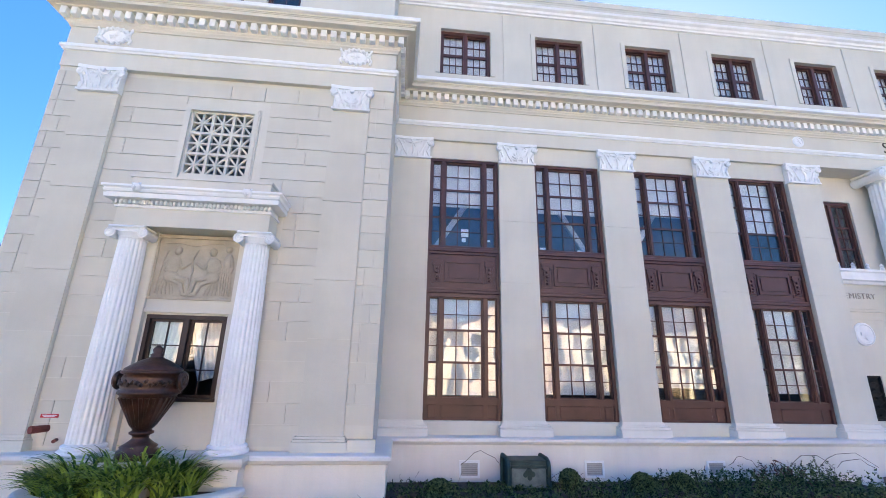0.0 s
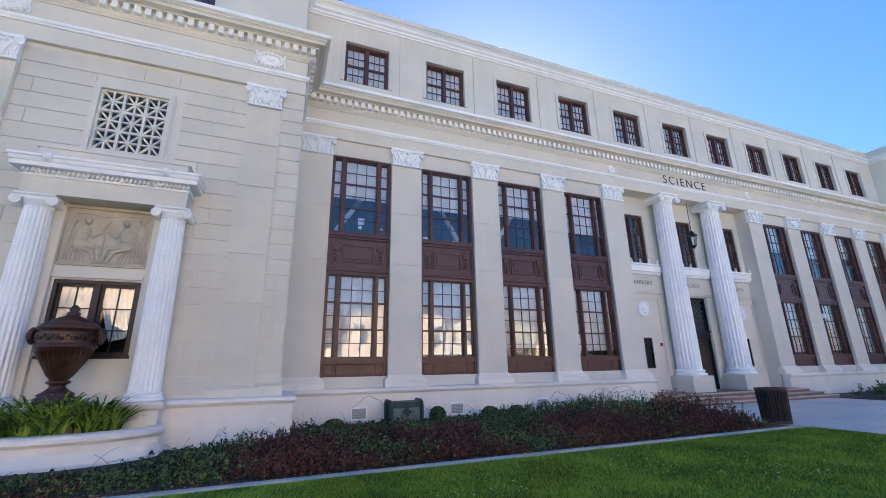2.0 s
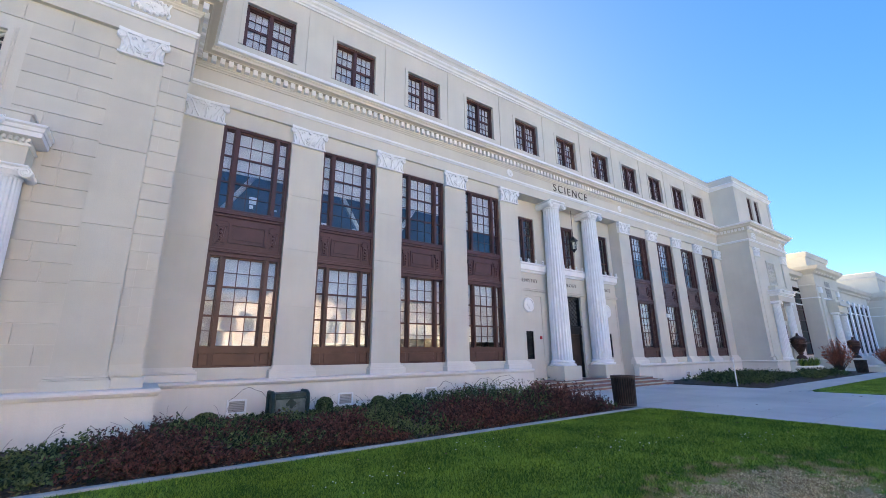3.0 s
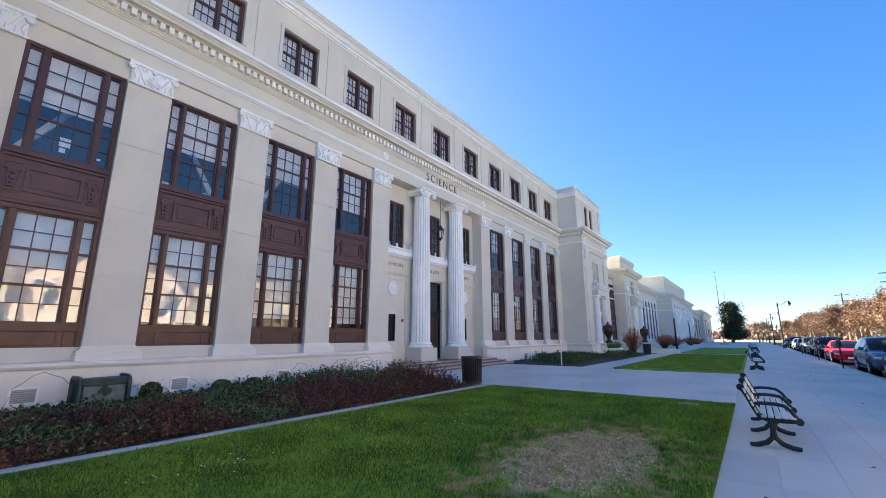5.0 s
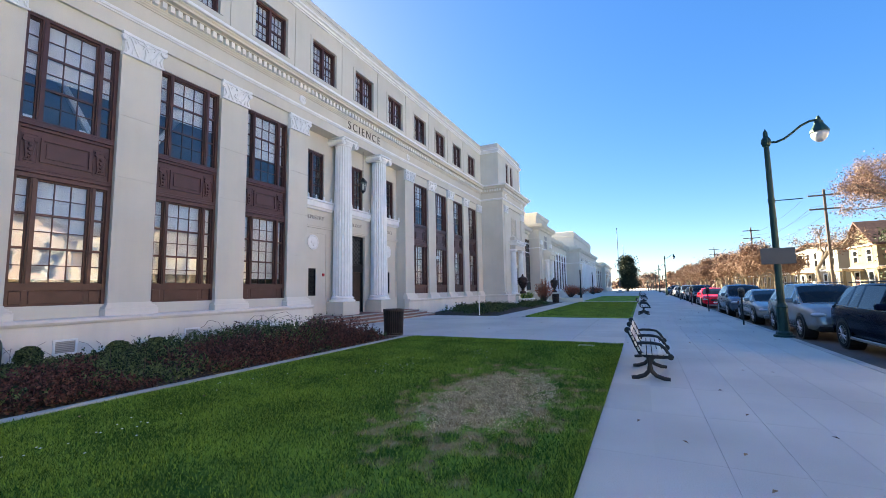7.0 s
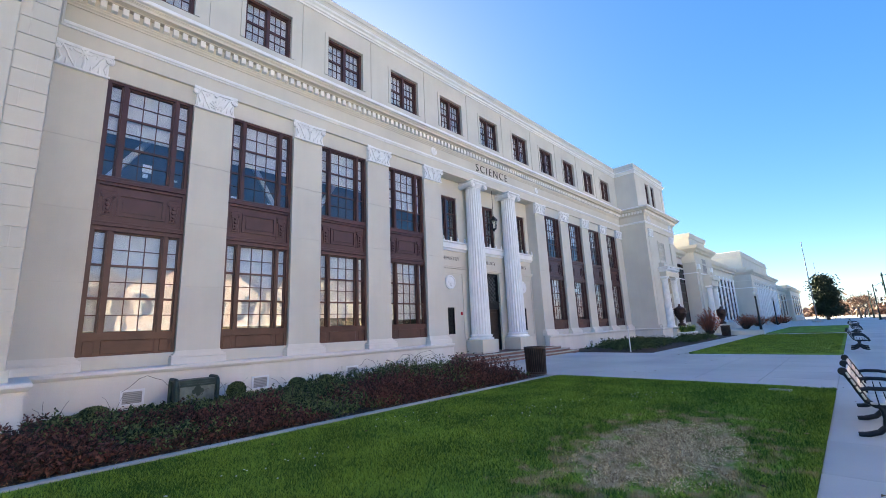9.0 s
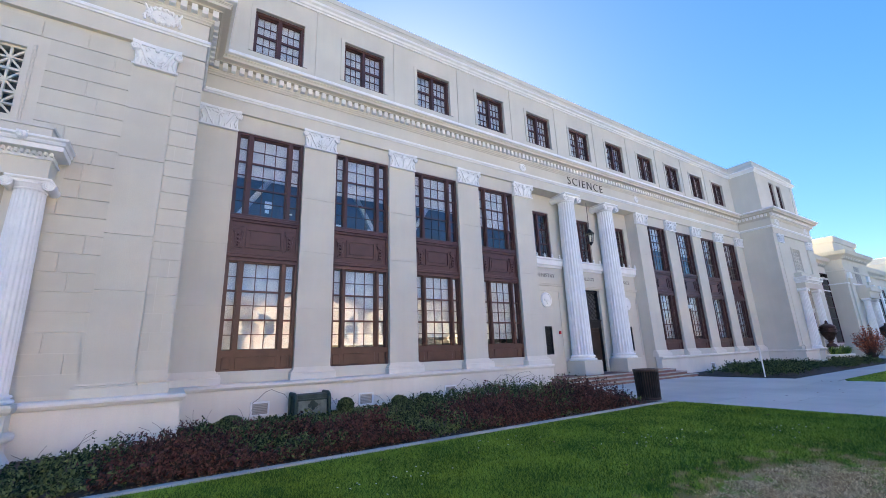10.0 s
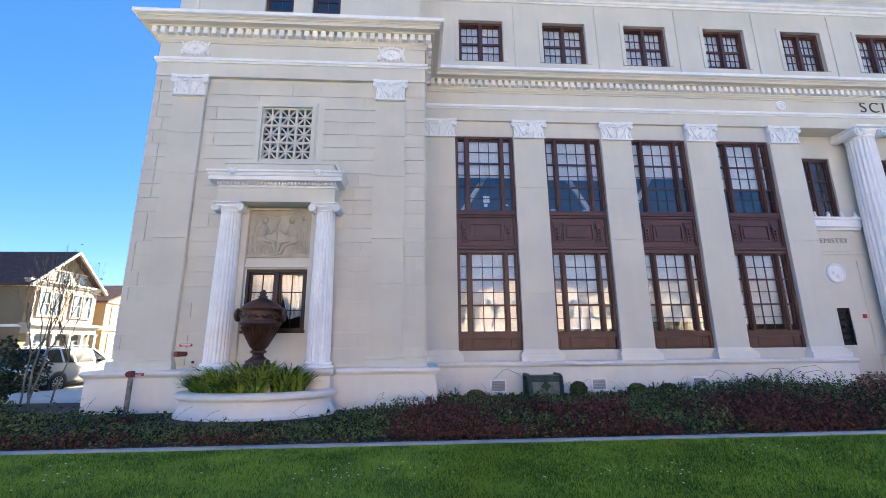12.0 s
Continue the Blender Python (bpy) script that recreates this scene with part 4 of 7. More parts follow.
    part("window_frame", boxes((-0.8, -0.73, -0.08, 0.1, 1.86, 3.56), (0.73, 0.8, -0.08, 0.1, 1.86, 3.56), (-0.73, 0.73, -0.08, 0.1, 3.48, 3.56), (-0.83, 0.83, -0.12, 0.1, 1.86, 1.93), (-0.05, 0.05, -0.08, 0.1, 1.93, 3.48)), DARKBROWN, w)
    for s in (-1, 1):
        cs = glazed(w, *sorted((s * 0.73, s * 0.05)), 1.93, 3.48, 0.03, 2, 3, 0.055, 0.024, 0)
        cs.data.materials[0] = DARKBROWN
    part("head_mould", boxes((-0.84, 0.84, -0.16, -0.06, 3.6, 3.68), (-0.84, 0.84, -0.13, -0.06, 3.68, 3.87)), STUCCO, w)
    drape(c - 0.74, c + 0.72, PAV_Y + 0.36, 2.35, 3.54)
    # lattice grille
    g = empty("stone_lattice", pose(c - 0.05, PAV_Y, 0), "cream stone lattice grille with star openings", "grille")
    x0, z0, s = -0.71, 6.77, 0.4733
    h = (8.4 - 6.77) / 3
    lt = bmesh.new()
    for i in range(4):
        box(lt, x0 + s * i - 0.03, x0 + s * i + 0.03, 0.14, 0.24, z0, z0 + 3 * h)
        box(lt, x0, x0 + 3 * s, 0.143, 0.237, z0 + h * i - 0.03, z0 + h * i + 0.03)
    for i in range(3):
        box(lt, x0 + s * (i + 0.5) - 0.02, x0 + s * (i + 0.5) + 0.02, 0.15, 0.23, z0, z0 + 3 * h)
        box(lt, x0, x0 + 3 * s, 0.152, 0.228, z0 + h * (i + 0.5) - 0.02, z0 + h * (i + 0.5) + 0.02)
        for j in range(3):
            xa, za = x0 + s * i, z0 + h * j
            rod(lt, (xa, 0.19, za), (xa + s, 0.19, za + h), 0.03, 0.03, 4)
            rod(lt, (xa + s, 0.19, za), (xa, 0.19, za + h), 0.03, 0.03, 4)
    part("lattice", lt, STUCCO, g)
    # dark sheet that stands for the shaded void behind the lattice
    part("backing", boxes((-0.78, 0.78, 0.42, 0.44, 6.7, 8.5)), ROOM_SHADE, g)
    part("frame", boxes((-0.84, -0.74, 0.06, 0.12, 6.48, 8.52), (0.72, 0.82, 0.06, 0.12, 6.48, 8.52), (-0.74, 0.72, 0.06, 0.12, 8.42, 8.52), (-0.88, -0.84, 0.085, 0.12, 6.48, 8.56), (0.82, 0.86, 0.085, 0.12, 6.48, 8.56), (-0.84, 0.82, 0.085, 0.12, 8.52, 8.56)), STUCCO, g)
    return e


GADROON = bpy.data.meshes.new("gadroon")
_b = rod(bmesh.new(), (0.19, 0, 0.54), (0.42, 0, 1.02), 0.018, 0.045, 6)
_b.to_mesh(GADROON)
_b.free()
GADROON.materials.append(BRONZE)


def urn(x, y, z):
    e = empty("bronze_urn", pose(x, y, z), "large dark bronze lidded urn standing before the pavilion window", "urn", "bronze urns")
    part("foot", lathe(bmesh.new(), [(0.31, 0), (0.33, 0.03), (0.32, 0.13), (0.27, 0.16), (0.29, 0.2), (0.21, 0.25), (0.13, 0.32), (0.13, 0.37), (0.19, 0.4), (0.19, 0.43), (0.14, 0.46)], 32), BRONZE, e, smooth=True)
    body = part("body", lathe(bmesh.new(), [(0.13, 0.45), (0.2, 0.53), (0.31, 0.74), (0.4, 0.94), (0.45, 1.05), (0.49, 1.07), (0.49, 1.12), (0.45, 1.14), (0.47, 1.2), (0.47, 1.32), (0.44, 1.4), (0.5, 1.42), (0.5, 1.46), (0.4, 1.48)], 40), BRONZE, e, smooth=True)
    for k in range(28):
        shared("gadroon", GADROON, body, pose(0, 0, 0, 0, 0, 360 * k / 28))
    fb = bmesh.new()
    for k in range(40):
        a = k * 2 * math.pi / 40
        s = bmesh.ops.create_icosphere(fb, subdivisions=1, radius=0.045)["verts"]
        bmesh.ops.translate(fb, verts=s, vec=(0.465 * math.cos(a), 0.465 * math.sin(a), 1.26 + 0.03 * math.sin(k * 2.4)))
    part("leaf_band", fb, BRONZE, body)
    part("lid", lathe(bmesh.new(), [(0.47, 1.46), (0.46, 1.5), (0.38, 1.56), (0.25, 1.64), (0.13, 1.69), (0.1, 1.72), (0.12, 1.75), (0.07, 1.78), (0.09, 1.84), (0.05, 1.9), (0.0, 1.93)], 32), BRONZE, e, smooth=True)
    for s in (-1, 1):
        h = bmesh.new()
        for r, zz in ((0.12, 1.3), (0.07, 1.24)):
            tube(h, [(s * (0.53 + 0.02), -0.04 + r * math.cos(t), zz + r * math.sin(t)) for t in (k * 0.4 for k in range(17))], 0.045, 6)
        q = bmesh.ops.create_icosphere(h, subdivisions=2, radius=0.1)["verts"]
        bmesh.ops.transform(h, verts=q, matrix=Matrix.Translation((s * 0.5, 0, 1.3)) @ Matrix.Diagonal((1.0, 1.0, 1.5, 1)))
        part("scroll_handle", h, BRONZE, e)
    return e


LEAF_LONG = material("strap_leaf", (0.24, 0.34, 0.06), 0.5, spec=0.25, var=0.5, scale=3, fine=20, bump=0, island=0.9, tint=(0.045, 0.1, 0.02))


def planter(c, leaves, y0=PAV_Y - 0.66):
    e = empty("half_round_planter", pose(c, y0, 0), "low half-round cream stone planter at the pavilion foot", "planter", "half-round planters")
    def arc(a, b, n=28):
        return [(a * math.cos(math.pi + math.pi * i / n), b * math.sin(math.pi + math.pi * i / n)) for i in range(n + 1)]
    def shell(bm, a, b, profile):
        rings = [[bm.verts.new((x * (1 + o / a), y * (1 + o / b), z)) for o, z in profile] for x, y in arc(a, b)]
        k = len(profile)
        for p, q in zip(rings, rings[1:]):
            for j in range(k):
                bm.faces.new((p[j], q[j], q[(j + 1) % k], p[(j + 1) % k]))
        bmesh.ops.recalc_face_normals(bm, faces=bm.faces[:])
        return bm
    part("wall", shell(bmesh.new(), 1.78, 0.95, [(-0.2, -0.1), (0.06, -0.1), (0.05, 0.06), (0.0, 0.14), (-0.05, 0.24), (-0.06, 0.36), (-0.2, 0.36)]), PLINTH, e)
    part("rim", shell(bmesh.new(), 1.78, 0.95, [(-0.2, 0.36), (-0.03, 0.36), (-0.02, 0.38), (0.02, 0.395), (0.05, 0.43), (0.05, 0.49), (0.02, 0.53), (-0.03, 0.545), (-0.2, 0.545)]), PLINTH, e)
    bm = bmesh.new()
    bm.faces.new([bm.verts.new((x * 0.93, y * 0.82, 0.47)) for x, y in arc(1.78, 0.95)])
    part("soil", bm, SOIL, e)
    r = random.Random(int(c * 10) + 3)
    tufts = [(r.uniform(math.pi, 2 * math.pi), math.sqrt(r.random()), r.uniform(0.75, 1.2)) for _ in range(34)]
    bm = bmesh.new()
    for _ in range(leaves):
        a, q, size = r.choice(tufts)
        bx, by = 1.4 * q * math.cos(a) + r.gauss(0, 0.05), 0.66 * q * math.sin(a) - 0.03 + r.gauss(0, 0.03)
        d = r.uniform(0, 2 * math.pi) if r.random() < 0.45 else math.atan2(by - 0.1, bx * 0.6) + r.gauss(0, 0.7)
        ln, up, w = size * r.uniform(0.36, 0.7), size * r.uniform(0.28, 0.6) * (1.1 - 0.3 * q), r.uniform(0.014, 0.028)
        prev = None
        for k in range(7):
            u = k / 6
            px, py = bx + math.cos(d) * ln * u, min(-0.02, by + math.sin(d) * ln * u * 0.8)
            pz = 0.47 + up * (2.5 * u - (1.55 + 0.6 * (1 - size)) * u * u)
            ww = w * (1 - u ** 2.5) + 0.001
            cur = (bm.verts.new((px - math.sin(d) * ww, py + math.cos(d) * ww, pz)), bm.verts.new((px + math.sin(d) * ww, py - math.cos(d) * ww, pz)))
            if prev:
                bm.faces.new((prev[0], prev[1], cur[1], cur[0]))
            prev = cur
    pl = part("strap_leaf_plant", bm, LEAF_LONG)
    pl.matrix_basis = pose(c, y0, 0)
    tagged(pl, "arching green strap leaves filling the planter", "plant", kind="stuff")
    return e


for c, near in (((PL + PR) / 2, True), ((QL + QR) / 2, False)):
    aedicule(c - 0.04)
    urn(c - 0.09, PAV_Y - 0.63, 0.99)
    planter(c, 1900 if near else 500)


def block(parent, x0, x1, y, z0, z1, d=0.06):
    shared("block", UNIT, parent, Matrix.Translation((x0 + 0.008, y, z0 + 0.008)) @ Matrix.Diagonal((x1 - x0 - 0.016, d, z1 - z0 - 0.016, 1)))


LAUREL = bpy.data.meshes.new("laurel_leaf")
_b = bmesh.new()
bmesh.ops.create_icosphere(_b, subdivisions=1, radius=1.0)
_b.to_mesh(LAUREL)
_b.free()
LAUREL.materials.append(WHITE)


def pavilion_front(c, wall, blocks):
    for s in (-1, 1):
        x0, x1 = sorted((c + s * 2.46, c + s * 3.36))
        pz = part("pilaster", boxes((x0, x1, PAV_Y + 0.02, PAV_Y + 0.13, 1.25, 8.65)), STUCCO, wall)
        part("pilaster_base", boxes((x0 - 0.09, x1 + 0.09, PAV_Y - 0.12, PAV_Y + 0.13, 0.98, 1.17), (x0 - 0.06, x1 + 0.06, PAV_Y - 0.09, PAV_Y + 0.13, 1.175, 1.21), (x0 - 0.04, x1 + 0.04, PAV_Y - 0.06, PAV_Y + 0.13, 1.215, 1.26)), STUCCO, pz)
        cp = part("capital", boxes((x0 + 0.02, x1 - 0.02, PAV_Y - 0.05, PAV_Y + 0.13, 8.65, HEAD)), WHITE, pz)
        capital_ornament(x0, x1, PAV_Y - 0.05, cp, s < 0, 8.65, HEAD)
        e0, e1 = sorted((c + s * 3.36, c + s * 3.9425))
        part("corner_strip", boxes((e0, e1, PAV_Y + 0.05, PAV_Y + 0.13, 1.25, HEAD)), STUCCO, wall)
        part("strip_base", boxes((e0 + (0.09 if s > 0 else -0.06), e1 + (0.06 if s > 0 else -0.09), PAV_Y - 0.06, PAV_Y + 0.13, 0.98, 1.2)), STUCCO, wall)
        wr = bmesh.new()
        for q, zz in ((0.2, 10.24),):
            for sx in (-1, 1):
                tube(wr, [(c + s * 2.91 + sx * (0.36 + 0.04 * math.sin(k * 2)), PAV_Y - 0.02, zz - 0.22 + 0.11 * k) for k in range(5)], 0.035, 5)
            v = bmesh.ops.create_icosphere(wr, subdivisions=3, radius=1.0)["verts"]
            bmesh.ops.transform(wr, verts=v, matrix=Matrix.Translation((c + s * 2.91, PAV_Y, zz)) @ Matrix.Diagonal((0.3, 0.02, 0.19, 1)))
            rosette(wr, c + s * 2.91, PAV_Y - 0.04, zz, 0.12)
        fw = tagged(part("frieze_wreath", wr, WHITE), "white plaster laurel wreath with ribbons on the frieze", "wreath", "frieze wreaths")
        for k in range(34):
            a = k * 2 * math.pi / 34
            shared("laurel_leaf", LAUREL, fw, Matrix.Translation((c + s * 2.91 + 0.32 * math.cos(a), PAV_Y - 0.03, 10.24 + 0.205 * math.sin(a))) @ Matrix.Rotation(-a + (0.7 if k % 2 else -0.7), 4, "Y") @ Matrix.Diagonal((0.04, 0.05, 0.095, 1)))
        if blocks:
            z = 1.25
            for k, h in enumerate((1.9, 1.25, 1.85, 1.25, 1.12)):
                block(pz, x0, x1, PAV_Y - 0.006, z, z + h)
                z += h
    if not blocks:
        return
    r, ch = random.Random(4), 0.4075
    for k in range(20):
        z0, z1 = 1.05 + ch * k, 1.05 + ch * (k + 1)
        for s in (-1, 1):
            e0, e1 = sorted((c + s * 3.36, c + s * 3.9425))
            if z0 > 1.2:
                cut = r.choice((0.0, 0.3, 0.62)) * (e1 - e0)
                for a, b in ((e0, e0 + cut), (e0 + cut, e1)):
                    if b - a > 0.05:
                        block(wall, a, b, PAV_Y + 0.022, z0, z1)
            inner = 1.14 if z1 < 5.35 else (1.62 if z1 < 6.5 else (0.96 if z0 < 8.55 else 0.0))
            a, b = sorted((c + s * inner, c + s * 2.46))
            cuts = [a, b]
            if b - a > 0.7 and r.random() < 0.55:
                cuts.insert(1, a + (b - a) * r.choice((0.22, 0.5, 0.78, 0.35, 0.65)))
            if b - a > 2.0 and len(cuts) > 2:
                cuts.insert(1, a + (cuts[1] - a) * 0.5)
            for p, q in zip(cuts, cuts[1:]):
                block(wall, p, q, PAV_Y + 0.092, z0, z1)


pavilion_front((PL + PR) / 2, wall_pavilion_near, True)
pavilion_front((QL + QR) / 2, wall_pavilion_far, False)

# ---- ground pieces: lawns, kerbs, paving slabs, beds ----
SLAB = bpy.data.meshes.new("slab")
_b = soft_box(0, 1, 0, 1, 0, 1, 0.002)
_b.to_mesh(SLAB)
_b.free()
SLAB.materials.append(CONCRETE)


def slabs(parent, xs, ys, top, gap=0.006):
    for xa, xb in zip(xs, xs[1:]):
        for ya, yb in zip(ys, ys[1:]):
            shared("slab", SLAB, parent, Matrix.Translation((xa + gap, ya + gap, top - 0.05)) @ Matrix.Diagonal((xb - xa - 2 * gap, yb - ya - 2 * gap, 0.05, 1)))


def evenly(a, b, n):
    return [a + (b - a) * k / n for k in range(n + 1)]


slabs(pavement, evenly(-6, 48, 36), (-3.72, -2.95, -2.36, -1.78, -1.22, -0.66, -0.1, 0.47), 0.0, 0.0016)
slabs(forecourt, evenly(12.5, 22.2, 6), evenly(0.47, 12.0, 8), 0.0)
slabs(forecourt, evenly(22.2, 46, 16), (5.95, 7.45), 0.0)
kerb_street = tagged(part("kerb", soft_box(-60, 300, -3.92, -3.72, -0.2, 0.005, 0.02), KERB), "pale concrete street kerb", "kerb", kind="structure")
road_far_walk = tagged(part("pavement_far", boxes((-120, 300, -17.0, -13.0, -0.2, -0.01)), CONCRETE), "pavement on the far side of the street", "pavement", kind="structure")
kerb_bed = tagged(part("bed_kerb", soft_box(-14, 12.3, 7.12, 7.27, -0.15, 0.035, 0.012), KERB), "thin pale concrete edging between lawn and bed", "kerb", kind="structure")
bed = tagged(part("planting_bed", boxes((-14, 12.3, 7.27, 13.1, -0.2, 0.0), (23.2, 46, 7.5, 13.1, -0.2, 0.0)), SOIL), "dark mulch planting bed", "bed", kind="structure")


def lawn_slab(name, x0, x1, y0, y1, r, label):
    bm = bmesh.new()
    pts = []
    for cx, cy, a in ((x1 - r, y0 + r, -90), (x1 - r, y1 - r, 0), (x0 + r, y1 - r, 90), (x0 + r, y0 + r, 180)):
        pts += [(cx + r * math.cos(radians(a + 15 * k)), cy + r * math.sin(radians(a + 15 * k))) for k in range(7)]
    top = [bm.verts.new((x, y, 0.012)) for x, y in pts]
    bot = [bm.verts.new((x, y, -0.1)) for x, y in pts]
    bm.faces.new(top)
    for i in range(len(pts)):
        j = (i + 1) % len(pts)
        bm.faces.new((bot[i], bot[j], top[j], top[i]))
    return tagged(part(name, bm, GRASS), label, "lawn", kind="structure")


def grass_material(name, spot, island=0.0):
    """Turf with a dry worn patch."""
    m = material(name, (0.22, 0.325, 0.045), 0.9, var=0.5, scale=1.1, fine=22, bump=0.6, tint=(0.066, 0.128, 0.02), island=island, spec=0.08)
    n, l = m.node_tree.nodes, m.node_tree.links
    geo = [q for q in n if q.type == "NEW_GEOMETRY"][0]
    ramp = [q for q in n if q.type == "VALTORGB"][0]
    dist, mp = n.new("ShaderNodeVectorMath"), n.new("ShaderNodeMapping")
    dist.operation = "LENGTH"
    sx, sy = spot[2], spot[3]
    mp.inputs["Location"].default_value = (-spot[0] / sx, -spot[1] / sy, 0)
    mp.inputs["Scale"].default_value = (1 / sx, 1 / sy, 0)
    l.new(geo.outputs["Position"], mp.inputs[0])
    l.new(mp.outputs[0], dist.inputs[0])
    nz = n.new("ShaderNodeTexNoise")
    nz.inputs["Scale"].default_value, nz.inputs["Detail"].default_value = 3.2, 10
    l.new(geo.outputs["Position"], nz.inputs["Vector"])
    ad = n.new("ShaderNodeMath")
    ad.operation, ad.inputs[1].default_value = "MULTIPLY_ADD", 3.6
    l.new(nz.outputs[0], ad.inputs[0])
    l.new(dist.outputs["Value"], ad.inputs[2])
    edge = n.new("ShaderNodeMapRange")
    edge.inputs[1].default_value, edge.inputs[2].default_value, edge.inputs[3].default_value, edge.inputs[4].default_value = 2.2, 2.85, 1.0, 0.0
    l.new(ad.outputs[0], edge.inputs[0])
    mx = n.new("ShaderNodeMix")
    mx.data_type = "RGBA"
    mx.inputs[7].default_value = (0.46, 0.33, 0.17, 1)
    l.new(edge.outputs[0], mx.inputs[0])
    l.new(ramp.outputs[0], mx.inputs[6])
    l.new(mx.outputs[2], n["Principled BSDF"].inputs["Base Color"])
    return m


GRASS = grass_material("lawn_turf", (5.95, 1.95, 2.3, 1.1))
BLADE = grass_material("grass_blades", (5.95, 1.95, 2.3, 1.1), 0.8)
STRAW = material("dry_straw", (0.86, 0.66, 0.38), 0.9, spec=0.1, var=0.4, scale=4, fine=20, bump=0, island=1.0, tint=(0.24, 0.15, 0.075))
lawn_near = lawn_slab("lawn", -14, 12.55, 0.48, 7.1, 0.9, "mown green lawn with a dry brown patch")
lawn_far = lawn_slab("lawn_far", 22.3, 45, 0.48, 5.9, 0.8, "mown green lawn beyond the entrance path")
lawn_third = lawn_slab("lawn_third", 47.5, 72, 0.48, 5.9, 0.8, "distant mown green lawn")


def blades(count, x0, x1, y0, y1, seed, h0, h1, w, power=1.0, dry=False):
    g = np.random.default_rng(seed)
    u = g.random(count) ** power
    x, y = x0 + (x1 - x0) * g.random(count), y0 + (y1 - y0) * u
    d = (x - 5.95) ** 2 / 3.6 + (y - 1.95) ** 2 / 0.85
    clump = np.sin(x * 5.1 + 2 * np.sin(y * 4.3)) * np.sin(y * 6.7 + np.sin(x * 3.9)) + 0.8 * np.sin(x * 13.1 + 3 * np.sin(y * 9.0)) * np.sin(y * 15.3 + x * 4)
    keep = (d + 0.4 * clump < 0.25 + 0.8 * g.random(count) ** 1.5) if dry else (d > 0.9) | (g.random(count) < 0.25)
    x, y = x[keep], y[keep]
    n = len(x)
    a, h, lean = g.random(n) * 6.283, h0 + (h1 - h0) * g.random(n), g.normal(0, 0.02, (n, 2))
    v = np.empty((n, 3, 3))
    v[:, 0] = np.c_[x - np.cos(a) * w, y - np.sin(a) * w, np.full(n, 0.01)]
    v[:, 1] = np.c_[x + np.cos(a) * w, y + np.sin(a) * w, np.full(n, 0.01)]
    v[:, 2] = np.c_[x + lean[:, 0], y + lean[:, 1], 0.01 + h]
    me = bpy.data.meshes.new("grass")
    me.from_pydata(v.reshape(-1, 3).tolist(), [], np.arange(n * 3).reshape(-1, 3).tolist())
    me.materials.append(STRAW if dry else BLADE)
    return tagged(new("grass", me), "dry straw-coloured grass in the worn patch" if dry else "short green grass blades on the lawn", "grass", kind="stuff")


blades(240000, 0.0, 12.4, 0.5, 7.0, 3, 0.012, 0.04, 0.006)
blades(90000, 3.6, 8.4, 0.7, 3.4, 8, 0.005, 0.025, 0.006, 1.0, True)
vc = tagged(part("valve_cover", soft_box(11.55, 11.85, 1.15, 1.55, -0.05, 0.028, 0.008), KERB), "flat grey concrete valve cover set in the lawn", "valve cover")
part("lid", soft_box(11.59, 11.81, 1.19, 1.51, 0.0, 0.034, 0.004), PIPE_GREY, vc, "dull grey lid")
part("lifting_slot", boxes((11.68, 11.72, 1.21, 1.24, 0.03, 0.036)), DARK, vc)
blades(60000, -9.0, 4.0, 3.5, 7.05, 5, 0.02, 0.05, 0.005)
blades(30000, 22.5, 44.5, 0.6, 5.8, 6, 0.03, 0.06, 0.01)
def tufts(count, x0, x1, y0, y1, seed):
    """Longer leaning blades in loose clumps over the mown turf."""
    g = np.random.default_rng(seed)
    k = count // 14
    cx, cy = np.repeat(x0 + (x1 - x0) * g.random(k), 14), np.repeat(y0 + (y1 - y0) * g.random(k) ** 1.3, 14)
    x, y = cx + g.normal(0, 0.05, k * 14), np.clip(cy + g.normal(0, 0.05, k * 14), 0.49, 7.08)
    ok = (x - 5.95) ** 2 / 3.6 + (y - 1.95) ** 2 / 0.85 > 0.8
    x, y = x[ok], y[ok]
    n = len(x)
    a, h = g.random(n) * 6.283, 0.025 + 0.035 * g.random(n)
    d = np.c_[np.cos(a), np.sin(a)] * (h * (0.3 + 0.9 * g.random(n)))[:, None]
    s = np.c_[-np.sin(a), np.cos(a)] * 0.006
    z = np.full(n, 0.01)
    v = np.stack([np.c_[x - s[:, 0], y - s[:, 1], z], np.c_[x + s[:, 0], y + s[:, 1], z], np.c_[x + d[:, 0], y + d[:, 1], z + h]], 1)
    me = bpy.data.meshes.new("grass_tufts")
    me.from_pydata(v.reshape(-1, 3).tolist(), [], np.arange(n * 3).reshape(-1, 3).tolist())
    me.materials.append(BLADE)
    tagged(new("grass_tufts", me), "longer leaning grass tufts on the lawn", "grass", kind="stuff")


tufts(90000, 0.3, 12.3, 0.45, 6.9, 17)
tufts(26000, 0.5, 12.0, 0.49, 0.66, 18)
tufts(20000, -6.0, 5.0, 4.0, 7.0, 19)
FALLEN = material("fallen_leaf", (0.32, 0.2, 0.1), 0.8, var=0.4, scale=4, fine=20, bump=0, island=1.0, tint=(0.12, 0.07, 0.04))
gl = np.random.default_rng(88)
fx, fy = np.r_[gl.uniform(1.5, 30, 120), gl.uniform(-9, 11.8, 1080)], np.r_[gl.uniform(-3.5, 6.5, 120), 7.3 + 0.5 * gl.random(1080) ** 1.6]
fz = np.where((fy > 0.43) & (fx < 12.5) & (fy < 7.1), 0.055, 0.012)
